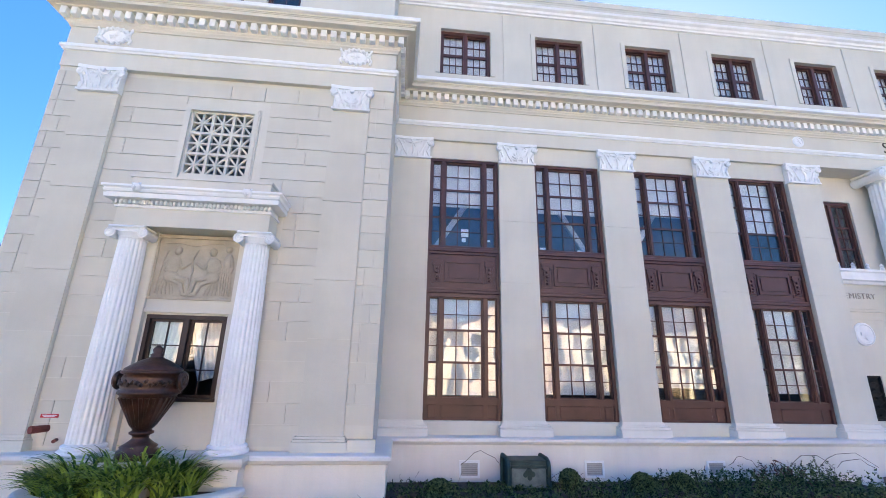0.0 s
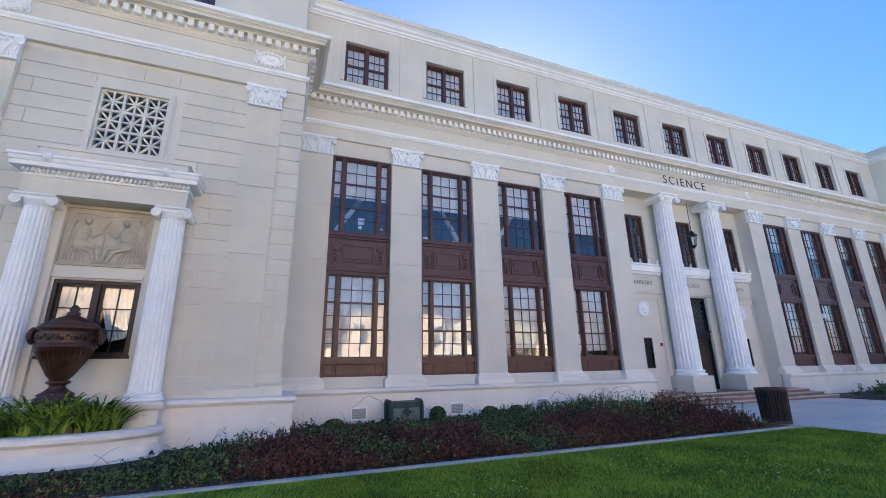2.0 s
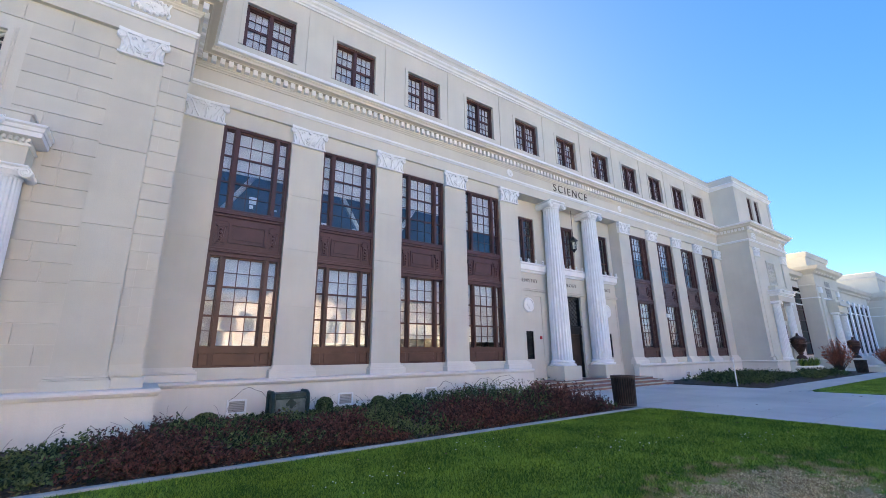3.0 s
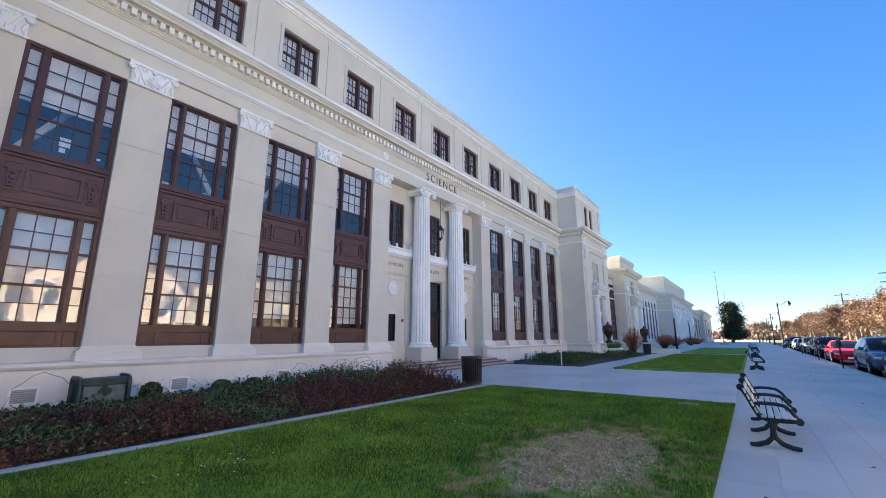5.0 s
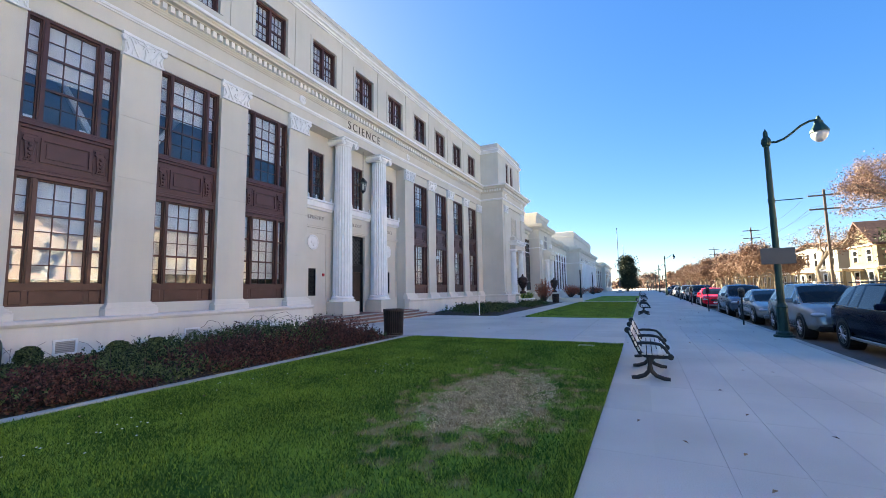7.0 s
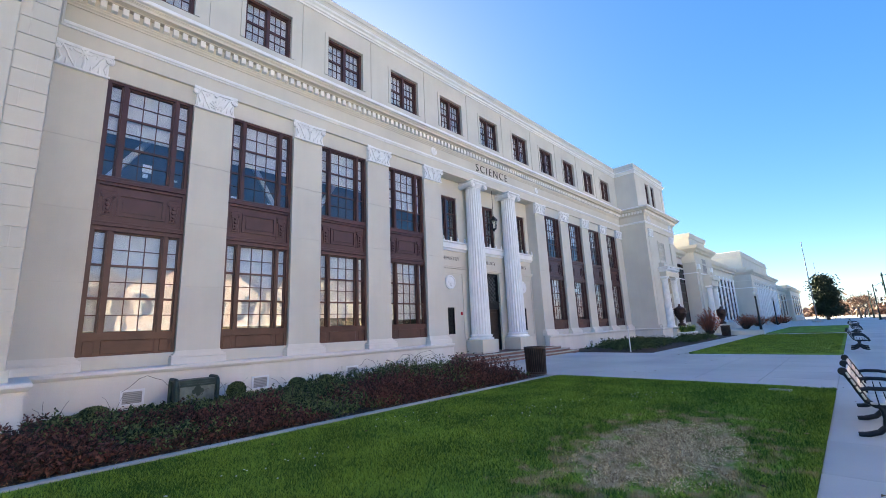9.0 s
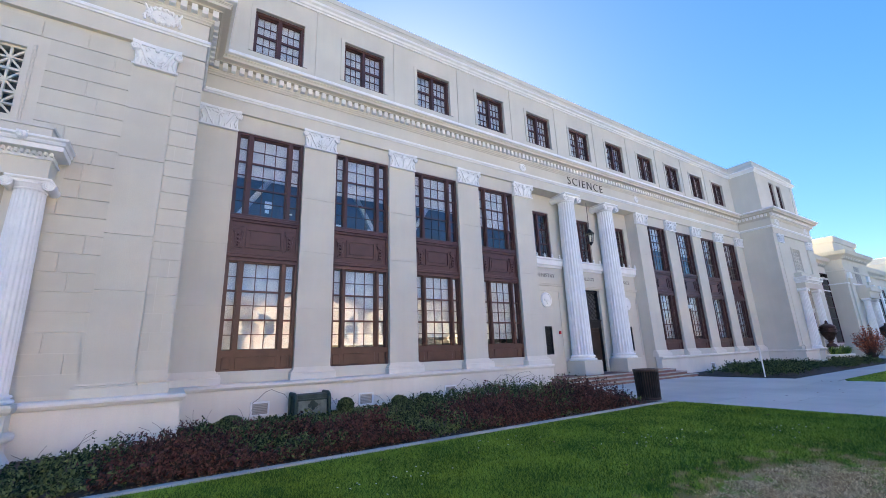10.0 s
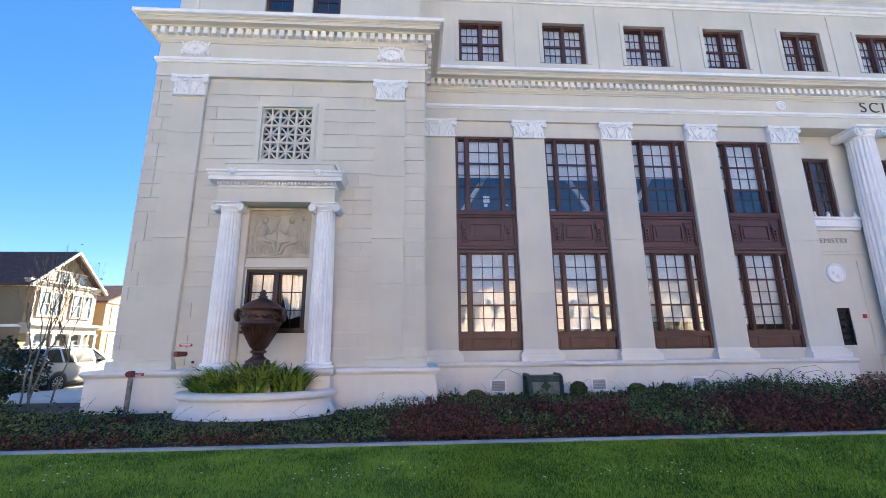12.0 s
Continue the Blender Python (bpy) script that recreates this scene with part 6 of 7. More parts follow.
def car(x, y, turn, mat, suv, label, length=4.5):
    """A parked car; its front looks along local -x. Body and glass are one loft, cut where the glass begins."""
    e = empty("parked_car", pose(x, y, -0.14, 0, 0, turn), label, "car", "cars parked along the kerb")
    L, W, H = length / 2, 0.93, (1.67 if suv else 1.45)
    belt, low = (1.06 if suv else 0.93), 0.26
    f0, f1 = -L + (1.15 if suv else 1.2), -L + (1.95 if suv else 2.15)
    r1, r0 = (L - 0.5, L - 0.06) if suv else (L - 1.2, L - 0.5)
    mid, c0 = (f1 + r1) / 2 - 0.05, r1 - (0.62 if suv else 0.3)
    # stations: x, half width, underside, shoulder, top, half width of the roof
    st = [(-L, 0.6, 0.42, 0.62, 0.66, 0.5), (-L + 0.06, 0.74, 0.32, 0.72, 0.78, 0.62), (-L + 0.25, 0.85, low, belt - 0.18, belt - 0.11, 0.7), (-L + 0.6, 0.905, low, belt - 0.1, belt - 0.03, 0.74),
          (f0 - 0.05, W, low, belt - 0.03, belt + 0.03, 0.74), (f0 + (f1 - f0) * 0.5, W, low, belt - 0.01, belt + (H - belt) * 0.58, 0.72), (f1, W, low, belt, H - 0.06, 0.66), (f1 + 0.12, W, low, belt, H - 0.025, 0.655),
          (mid - 0.05, W, low, belt, H, 0.65), (mid + 0.05, W, low, belt, H, 0.65), (c0 - 0.05, W, low, belt + 0.01, H - 0.015, 0.64), (c0 + 0.05, W, low, belt + 0.02, H - 0.02, 0.64), (r1, W - 0.01, low, belt + 0.04, H - 0.07, 0.62),
          (r1 + (r0 - r1) * 0.55, W - 0.03, low, belt + 0.03, belt + (H - belt) * 0.45, 0.64), (r0, W - 0.05, 0.3, belt, belt + 0.04, 0.68)]
    st += [] if suv else [(L - 0.15, 0.86, 0.32, belt - 0.04, belt + 0.01, 0.66)]
    st.append((L, 0.74, 0.42, belt - 0.28, belt - 0.22, 0.56))
    def ring(q):
        sx, w, zb, sh, zt, wt = q
        h = [(0.72 * w, zb), (0.96 * w, zb + 0.07), (w, zb + 0.4 * (sh - zb)), (0.985 * w, sh - 0.13), (0.94 * w, sh), (wt, zt - 0.05 if zt - sh > 0.12 else zt - 0.02), (wt * 0.82, zt), (0.0, zt + 0.02)]
        return [(sx, -b, c) for b, c in h] + [(sx, b, c) for b, c in h[-2::-1]]
    rings = [ring(q) for q in st]
    n = len(rings[0])
    body, glass = bmesh.new(), bmesh.new()
    vb = [[body.verts.new(v) for v in r] for r in rings]
    vg = [[glass.verts.new(v) for v in r] for r in rings]
    shield, side, rear = (4, 5), (5, 7, 9, 11), (12, 13)
    for k in range(len(rings) - 1):
        for q in range(n - 1):
            flank = q in (4, 9)
            clear = (k in shield and 5 <= q <= 8) or (k in rear and 5 <= q <= 8) or (flank and k in side)
            v, bm = (vg, glass) if clear else (vb, body)
            bm.faces.new((v[k][q], v[k + 1][q], v[k + 1][q + 1], v[k][q + 1]))
        body.faces.new((vb[k][n - 1], vb[k + 1][n - 1], vb[k + 1][0], vb[k][0]))
    body.faces.new(vb[0])
    body.faces.new(vb[-1][::-1])
    for bm in (body, glass):
        bmesh.ops.delete(bm, geom=[v for v in bm.verts if not v.link_faces], context="VERTS")
        bmesh.ops.recalc_face_normals(bm, faces=bm.faces[:])
    part("body", body, mat, e, smooth=True)
    part("windows", glass, CARGLASS, e, "dark car windows")
    part("grille", soft_box(-L - 0.012, -L + 0.1, -0.42, 0.42, 0.5, 0.66, 0.02), DARK, e)
    part("bumper", soft_box(-L - 0.02, -L + 0.3, -0.74, 0.74, 0.27, 0.44, 0.05, 2), DARK if suv else mat, e)
    part("number_plate", boxes((-L - 0.035, -L - 0.02, -0.26, 0.26, 0.36, 0.46)), WHITE, e)
    for s in (-1, 1):
        pb = bmesh.new()
        rod(pb, (f0 - 0.02, s * 0.84, belt), (f1, s * 0.67, H - 0.08), 0.035, 0.03, 6)
        part("pillar", pb, mat, e)
        tr = bmesh.new()
        tube(tr, [(f0 + 0.1, s * 0.885, belt + 0.0), (mid, s * 0.885, belt + 0.012), (r1, s * 0.87, belt + 0.05)], 0.012, 5)
        part("window_trim", tr, RIM if mat is NAVY else DARK, e)
        part("mirror", soft_box(f0 + 0.42, f0 + 0.58, *sorted((s * 0.86, s * 1.06)), belt + 0.02, belt + 0.17, 0.045, 2), mat, e)
        hl = bmesh.new()
        bmesh.ops.create_icosphere(hl, subdivisions=3, radius=1.0)
        bmesh.ops.transform(hl, verts=hl.verts[:], matrix=Matrix.Translation((-L + 0.2, s * 0.66, belt - 0.3)) @ Matrix.Rotation(radians(s * -32), 4, "Z") @ Matrix.Diagonal((0.2, 0.2, 0.075, 1)))
        part("headlight", hl, HEADLIGHT, e, smooth=True)
        part("tail_light", soft_box(L - 0.25, L - 0.02, *sorted((s * 0.6, s * 0.86)), belt - 0.28, belt - 0.06, 0.03, 2), TAIL, e)
        for q in (mid - 0.25, c0 - 0.1):
            part("handle", soft_box(q - 0.1, q + 0.1, s * 0.925 - 0.02, s * 0.925 + 0.02, belt - 0.19, belt - 0.155, 0.008), mat, e)
        part("sill_trim", soft_box(-L + 1.3, L - 1.3, s * 0.915 - 0.02, s * 0.915 + 0.02, 0.27, 0.34, 0.01), RIM if mat is NAVY else DARK, e)
        if suv:
            part("roof_rail", rod(bmesh.new(), (f1 + 0.2, s * 0.6, H + 0.045), (r1 - 0.1, s * 0.6, H + 0.03), 0.018), DARK, e)
        for wx in (-L + 0.9, L - 0.9):
            w = part("wheel", lathe_wheel(wx, s, 0.35), TYRE, e)
            part("wheel_arch", rod(bmesh.new(), (wx, s * 0.6, 0.37), (wx, s * 0.932, 0.37), 0.41, 0.41, 28), DARK, e)
            rm = rod(bmesh.new(), (wx, s * 0.88, 0.35), (wx, s * 0.935, 0.35), 0.235, 0.235, 20)
            part("rim_well", rm, DARK, w)
            sp = bmesh.new()
            for q in range(10):
                a = q * math.pi / 5 + (0.16 if q % 2 else -0.0)
                rod(sp, (wx, s * 0.945, 0.35), (wx + 0.225 * math.cos(a), s * 0.94, 0.35 + 0.225 * math.sin(a)), 0.026, 0.018, 5)
            tube(sp, [(wx + 0.23 * math.cos(a), s * 0.935, 0.35 + 0.23 * math.sin(a)) for a in (k * math.pi / 12 for k in range(25))], 0.014, 5)
            part("rim", sp, RIM, w)
    return e


def lathe_wheel(wx, s, r):
    """A tyre with rounded shoulders, its axle across the car."""
    bm = lathe(bmesh.new(), [(r * 0.6, -0.11), (r * 0.92, -0.115), (r, -0.08), (r, 0.08), (r * 0.92, 0.115), (r * 0.6, 0.11)], 28)
    bmesh.ops.rotate(bm, verts=bm.verts[:], cent=(0, 0, 0), matrix=Matrix.Rotation(radians(90), 3, "X"))
    bmesh.ops.translate(bm, verts=bm.verts[:], vec=(wx, s * 0.835, r))
    return bm


CARY = -5.12
car(13.1, CARY - 0.55, 0, NAVY, True, "dark navy SUV parked at the kerb", 4.7)
car(18.25, CARY - 0.25, 0, SILVER, True, "silver estate car with roof rails parked at the kerb", 4.8)
car(23.4, CARY - 0.08, 0, SILVER, False, "silver saloon parked at the kerb")
car(28.25, CARY + 0.1, 0, GREYB, True, "blue-grey SUV parked at the kerb")
car(38.0, CARY + 0.25, 0, CRIMSON, False, "bright red saloon parked at the kerb")
car(46.8, CARY, 0, BLACKP, True, "dark pickup-like SUV parked at the kerb", 4.9)
for x, m, s, t in ((53.5, BLACKP, False, "dark saloon parked at the kerb"), (59.5, GREYB, True, "grey SUV parked at the kerb"), (66, NAVY, False, "navy car parked far down the street"),
                   (73, PALE, False, "pale car parked far down the street"), (80, BLACKP, True, "dark car parked far down the street"), (92, GREYB, False, "grey car parked far down the street")):
    car(x, CARY, 0, m, s, t)
car(-14.75, 18.75, -90, SILVER, True, "silver SUV parked in the side street", 4.7)

# ---- trees ----
BARK = material("bark", (0.2, 0.16, 0.12), 0.95, var=0.4, scale=3, fine=25, bump=0.8)
AUTUMN = material("autumn_leaf", (0.24, 0.145, 0.095), 0.7, var=0.4, scale=0.6, fine=8, bump=0, island=1.0, tint=(0.12, 0.06, 0.038))
EVERGREEN = material("evergreen_leaf", (0.042, 0.056, 0.024), 0.7, var=0.5, scale=0.8, fine=8, bump=0, island=1.0, tint=(0.015, 0.025, 0.01))
REDBUSH = material("red_bush_leaf", (0.52, 0.13, 0.05), 0.7, var=0.4, scale=2, fine=8, bump=0, island=1.0, tint=(0.24, 0.06, 0.03))


def tree(x, y, height, spread, leaves, mat, seed, label, leaf=0.1, fork=0.32, puff=1.0, girth=0.022):
    r = random.Random(seed)
    e = empty("street_tree", pose(x, y, -0.05), label, "tree", "street trees")
    bm, tips = bmesh.new(), []
    def limb(p, d, ln, rad, depth):
        n = 3
        for i in range(n):
            d2 = (d + Vector((r.gauss(0, 0.12), r.gauss(0, 0.12), r.gauss(0.03, 0.08)))).normalized()
            q = p + d2 * (ln / n)
            ra = rad * (1 - 0.12 * i)
            rod(bm, p, q, ra, ra * 0.88, 6 if depth < 2 else 4)
            p, d = q, d2
            if depth >= 2:
                tips.append(q)
        if depth < 4:
            for _ in range(3 if depth < 3 else 2):
                a, t = r.uniform(0, 6.283), r.uniform(0.45, 0.85)
                s = d.orthogonal().normalized()
                w = d.cross(s)
                nd = d * math.cos(t) + (s * math.cos(a) + w * math.sin(a)) * math.sin(t)
                nd.z = max(nd.z, -0.05)
                nd = Vector((nd.x * spread, nd.y * spread, nd.z)).normalized()
                limb(p, nd, ln * r.uniform(0.6, 0.8), rad * 0.58, depth + 1)
        else:
            tips.append(p)
    limb(Vector((0, 0, 0)), Vector((0, 0, 1)), height * fork, height * girth, 0)
    part("trunk", bm, BARK, e)
    g = np.random.default_rng(seed)
    t = np.array([tuple(v) for v in tips])
    k = g.integers(0, len(t), leaves)
    p = t[k] + g.normal(0, 0.033 * height * puff, (leaves, 3))
    cloud_object("crown", leaf_cloud(p, None, leaf, g), mat, "", parent=e)
    return e


t_near = tree(50.6, -15.3, 11.8, 1.35, 3200, AUTUMN, 4, "street tree with sparse brown autumn leaves", 0.075, 0.25, 0.8)
tree(31.5, -16.4, 13.2, 1.3, 26000, AUTUMN, 9, "large street tree with rusty autumn leaves", 0.048, 0.27, 0.62)
t1 = tree(62, -14.6, 12.5, 1.7, 15000, AUTUMN, 14, "street tree with dense orange-brown autumn crown", 0.1, 0.2)
t2 = tree(71, -14.4, 13.5, 1.7, 15000, AUTUMN, 23, "street tree with dense orange-brown autumn crown", 0.1, 0.2)
k = 0
for x in (80, 88, 96, 105, 114, 124, 135, 147, 160, 175, 192, 210, 230):
    for q in (0.0, 4.3):
        copy_thing((t1, t2)[k % 2], pose(x + q, -14.5 + (k % 3) * 0.6 - q * 0.5, 0, 0, 0, 70 * k) @ Matrix.Scale(1.0 + 0.06 * (k % 3), 4))
        k += 1
t3 = tree(141, -1.5, 10.5, 1.4, 2600, AUTUMN, 57, "pale bare street tree with few remaining leaves", 0.1, 0.22)
for x, y in ((158, -2.4), (176, -1.0), (196, -2.2), (220, 0.0)):
    copy_thing(t3, pose(x, y, 0, 0, 0, 50 * k))
    k += 1
for x, y in ((20, -15.5), (4, -15.5), (-12, -15.5)):
    copy_thing(t_near, pose(x, y, 0, 0, 0, 40 * x))
def evergreen(x, y, h, seed, label, leaf=0.24):
    """A tall uneven evergreen: clumps of leaves hung round a tapered trunk, lobed and leaning."""
    g = np.random.default_rng(seed)
    e = empty("evergreen_tree", pose(x, y, -0.05), label, "tree")
    tk = rod(bmesh.new(), (0, 0, 0), (0.3, 0.2, h * 0.8), 0.38, 0.08, 8)
    pts = []
    for k in range(46):
        u = 0.17 + 0.83 * (k / 45)
        a, r = g.random() * 6.283, (0.3 + 0.7 * g.random()) * h * 0.29 * (math.sin(math.pi * min(1, 0.22 + 0.76 * u)) ** 0.7) * (0.75 + 0.35 * math.sin(u * 11))
        cx, cy, cz = r * math.cos(a), r * math.sin(a) - 0.1 * h * (u - 0.5) ** 2, h * u
        rod(tk, (0.2 * u, 0.1 * u, max(0.5, cz - 1.0)), (cx, cy, cz), 0.09, 0.03, 5)
        s = h * (0.05 + 0.05 * g.random())
        pts.append(np.array([cx, cy, cz]) + g.normal(0, 1, (520, 3)) * (s, s, s * 0.6))
    part("trunk", tk, BARK, e)
    p = np.concatenate(pts)
    cloud_object("crown", leaf_cloud(p[p[:, 2] > 0.3], None, leaf, g), EVERGREEN, "", parent=e)


evergreen(132, 4.0, 9.6, 31, "dense dark uneven evergreen tree at the end of the lawns")
evergreen(41.4, -18.6, 7.6, 35, "dark evergreen tree in front of the yellow house", 0.1)
for x, y, h, s in ((-9.95, 11.7, 4.9, 40), (-10.3, 12.0, 4.5, 43), (-10.7, 12.3, 4.1, 47), (-10.1, 12.5, 3.8, 51)):
    tree(x, y, h, 0.32, 40, AUTUMN, s, "thin bare young tree near the pavilion corner", 0.035, 0.34, 1.0, 0.006)


def bush(x, y, r, h, mat, seed, label, leaf=0.05, n=4000):
    g = np.random.default_rng(seed)
    p = g.normal(size=(n, 3))
    p /= np.linalg.norm(p, axis=1)[:, None]
    p *= (0.5 + 0.55 * g.random(n) ** 0.6)[:, None] * (1 + 0.2 * np.sin(p[:, :1] * 7 + p[:, 1:2] * 5))
    p = np.c_[x + p[:, 0] * r, y + p[:, 1] * r, h * 0.5 + p[:, 2] * h * 0.5]
    return cloud_object("bush", leaf_cloud(p[p[:, 2] > 0.02], None, leaf, g), mat, label, "bush", kind="")


def spray_bush(x, y, r, h, seed, label, twigs=150, leaves=2600):
    """A bush of upright twigs that carry the leaves."""
    g = np.random.default_rng(seed)
    e = empty("red_bush", pose(x, y, 0), label, "bush", "rust-red bushes")
    a, o, z = g.random(twigs) * 6.283, np.sqrt(g.random(twigs)), h * (0.55 + 0.45 * g.random(twigs))
    tip = np.c_[r * o * np.cos(a), r * o * np.sin(a), z * (1 - 0.35 * o ** 2)]
    tw = bmesh.new()
    for p in tip:
        rod(tw, (p[0] * 0.2, p[1] * 0.2, 0), tuple(p), 0.014, 0.005, 4)
    part("twigs", tw, TWIG, e)
    k, u = g.integers(0, twigs, leaves), 0.3 + 0.72 * g.random(leaves) ** 0.7
    base = np.c_[tip[:, 0] * 0.2, tip[:, 1] * 0.2, np.zeros(twigs)]
    p = base[k] + (tip[k] - base[k]) * u[:, None] + g.normal(0, 0.045, (leaves, 3))
    cloud_object("foliage", leaf_cloud(p, None, 0.055, g), REDBUSH, "", parent=e)


for x, y, r, h in ((47.2, 10.1, 1.2, 2.7), (66.0, 10.0, 1.3, 2.2), (69.5, 10.4, 0.9, 1.6), (81.0, 10.6, 1.6, 1.9), (93.0, 9.6, 1.5, 1.7), (104.0, 9.6, 1.5, 1.7)):
    spray_bush(x, y, r, h, int(x), "rust-red twiggy bush beside the next building")
bush(-12.2, 13.0, 1.0, 1.7, EVERGREEN, 5, "dark green bush by the side street", 0.06)
bush(-15.2, 12.2, 1.2, 1.3, EVERGREEN, 6, "dark green bush by the side street", 0.06)
bush(-9.6, 9.4, 0.9, 0.55, LEAF, 8, "low green shrub at the pavilion corner", 0.035)
bush(-11.5, 9.0, 1.3, 0.7, LEAF, 9, "low green shrub at the pavilion corner", 0.035)

# ---- the next buildings of the row ----
def simple_window(parent, x, y, z0, z1, w, n=1):
    wd = part("window", boxes((x - w / 2, x + w / 2, y - 0.02, y + 0.04, z0, z1)), CARGLASS, parent)
    fr = boxes((x - w / 2 - 0.06, x - w / 2, y - 0.06, y + 0.04, z0 - 0.06, z1 + 0.06), (x + w / 2, x + w / 2 + 0.06, y - 0.06, y + 0.04, z0 - 0.06, z1 + 0.06), (x - w / 2, x + w / 2, y - 0.06, y + 0.04, z1, z1 + 0.06), (x - w / 2, x + w / 2, y - 0.08, y + 0.04, z0 - 0.08, z0))
    for k in range(1, n + 1):
        zz = z0 + (z1 - z0) * k / (n + 1)
        box(fr, x - w / 2, x + w / 2, y - 0.04, y, zz - 0.03, zz + 0.03)
    part("frame", fr, WHITE if n < 3 else BROWN, wd)


def hall(name, x0, x1, y, zc, zt, attic_in, label):
    """A block with plinth, cornice and set-back attic."""
    e = empty(name, pose(0, 0, 0), label, "building", "buildings of the row")
    part("wall", boxes((x0, x1, y, 30, -0.2, zc)), STUCCO, e)
    way = [(x0, 30), (x0, y), (x1, y), (x1, 30)]
    part("plinth", sweep(bmesh.new(), way, [(0, -0.2), (0.25, -0.2), (0.25, 0.8), (0, 0.95)]), STUCCO, e)
    part("cornice", sweep(bmesh.new(), way, [(0, zc - 1.9), (0.08, zc - 1.9), (0.08, zc - 1.75), (0.02, zc - 1.7), (0.02, zc - 0.75), (0.2, zc - 0.5), (0.5, zc - 0.3), (0.6, zc), (0, zc + 0.05)]), STUCCO, e)
    part("dentil_band", boxes(*((x0 - 0.18 + 0.5 * k, x0 + 0.07 + 0.5 * k, y - 0.32, y - 0.1, zc - 0.72, zc - 0.48) for k in range(int((x1 - x0) / 0.5)))), STUCCO, e)
    part("string_moulding", sweep(bmesh.new(), way, [(0, zc - 3.0), (0.06, zc - 3.0), (0.06, zc - 2.9), (0, zc - 2.9)]), WHITE, e)
    if zt > zc:
        a = attic_in
        part("attic", boxes((x0 + a, x1 - a, y + a, 30 - a, zc, zt)), STUCCO, e)
        part("coping", sweep(bmesh.new(), [(x0 + a, 30), (x0 + a, y + a), (x1 - a, y + a), (x1 - a, 30)], [(-0.2, zt - 0.45), (0.1, zt - 0.45), (0.18, zt - 0.1), (0.18, zt + 0.05), (-0.2, zt + 0.08)]), STUCCO, e)
    return e


def lean_pilaster(parent, x, y, z0, z1, w=0.5):
    part("pilaster", boxes((x - w / 2, x + w / 2, y - 0.16, y, z0, z1 - 0.35), (x - w / 2 - 0.05, x + w / 2 + 0.05, y - 0.2, y, z1 - 0.35, z1), (x - w / 2 - 0.06, x + w / 2 + 0.06, y - 0.22, y, z0, z0 + 0.3)), WHITE, parent)


h1 = hall("school_hall", 45.6, 50.9, 12.5, 8.8, 9.3, 0.3, "cream neoclassical wing behind a pavilion")
simple_window(h1, 50.0, 12.5, 1.3, 7.4, 1.75, 5)
simple_window(h1, 47.2, 12.5, 1.3, 7.4, 1.75, 5)
h2 = hall("school_pavilion", 50.9, 58.5, 11.2, 9.4, 10.9, 0.35, "cream neoclassical end pavilion with columned window")
simple_window(h2, 54.7, 11.2, 1.8, 3.4, 1.5, 1)
for dx in (-1.25, 1.25):
    fluted_column("window_column", 54.7 + dx, 10.8, 0.9, 4.2, 0.28, 0.23, "white fluted column on a distant pavilion")
part("hood", boxes((53.1, 56.3, 10.4, 11.2, 5.1, 5.7), (52.9, 56.5, 10.2, 11.2, 5.7, 6.0), (53.1, 56.3, 10.5, 11.2, 6.0, 6.3)), STUCCO, h2)
part("grille", boxes(*((54.0 + 0.2 * k, 54.1 + 0.2 * k, 11.15, 11.22, 6.6, 8.2) for k in range(8)), *((53.9, 55.6, 11.16, 11.23, 6.6 + 0.3 * k, 6.7 + 0.3 * k) for k in range(6))), KERB, h2)
for x in (51.5, 57.3):
    part("corner_pilaster", boxes((x, x + 0.6, 11.08, 11.2, 0.95, 7.4)), STUCCO, h2)
    part("capital", boxes((x - 0.05, x + 0.65, 11.02, 11.2, 6.9, 7.45)), WHITE, h2)
h3 = hall("school_colonnade", 58.5, 76.5, 12.2, 8.7, 9.35, 0.5, "cream colonnaded wing with tall dark windows")
for k in range(7):
    simple_window(h3, 60.6 + 2.3 * k, 12.2, 1.3, 6.7, 1.35, 5)
    lean_pilaster(h3, 61.75 + 2.3 * k, 12.2, 0.95, 7.1)
h4 = hall("school_auditorium_wing", 76.5, 86.6, 13.8, 9.0, 9.6, 0.5, "cream recess beside the auditorium")
h5 = hall("school_auditorium", 86.6, 119.0, 11.2, 9.3, 9.9, 0.6, "tall cream auditorium block with a set-back upper stage")
part("upper_stage", boxes((90, 121, 12.6, 30, 8.0, 13.2)), STUCCO, h5)
part("upper_coping", sweep(bmesh.new(), [(90, 30), (90, 12.6), (121, 12.6), (121, 30)], [(-0.2, 12.1), (0.12, 12.1), (0.2, 12.4), (0.05, 12.6), (0.05, 13.2), (-0.2, 13.3)]), STUCCO, h5)
for k in range(13):
    simple_window(h5, 89.6 + 2.2 * k, 11.2, 6.9, 7.9, 1.2, 0)
    lean_pilaster(h5, 90.7 + 2.2 * k, 11.2, 0.95, 6.6, 0.7)
h6 = hall("school_end_wing", 119.0, 140.0, 11.6, 8.0, 8.7, 0.5, "low cream wing at the end of the row")
for k in range(3):
    simple_window(h6, 124 + 6 * k, 11.6, 1.5, 6.4, 1.8, 5)
h7 = hall("school_last_pavilion", 140.0, 168.0, 10.6, 8.4, 9.2, 0.5, "last low cream pavilion of the row")
for k in range(4):
    simple_window(h7, 145 + 6 * k, 10.6, 1.5, 6.4, 1.8, 5)
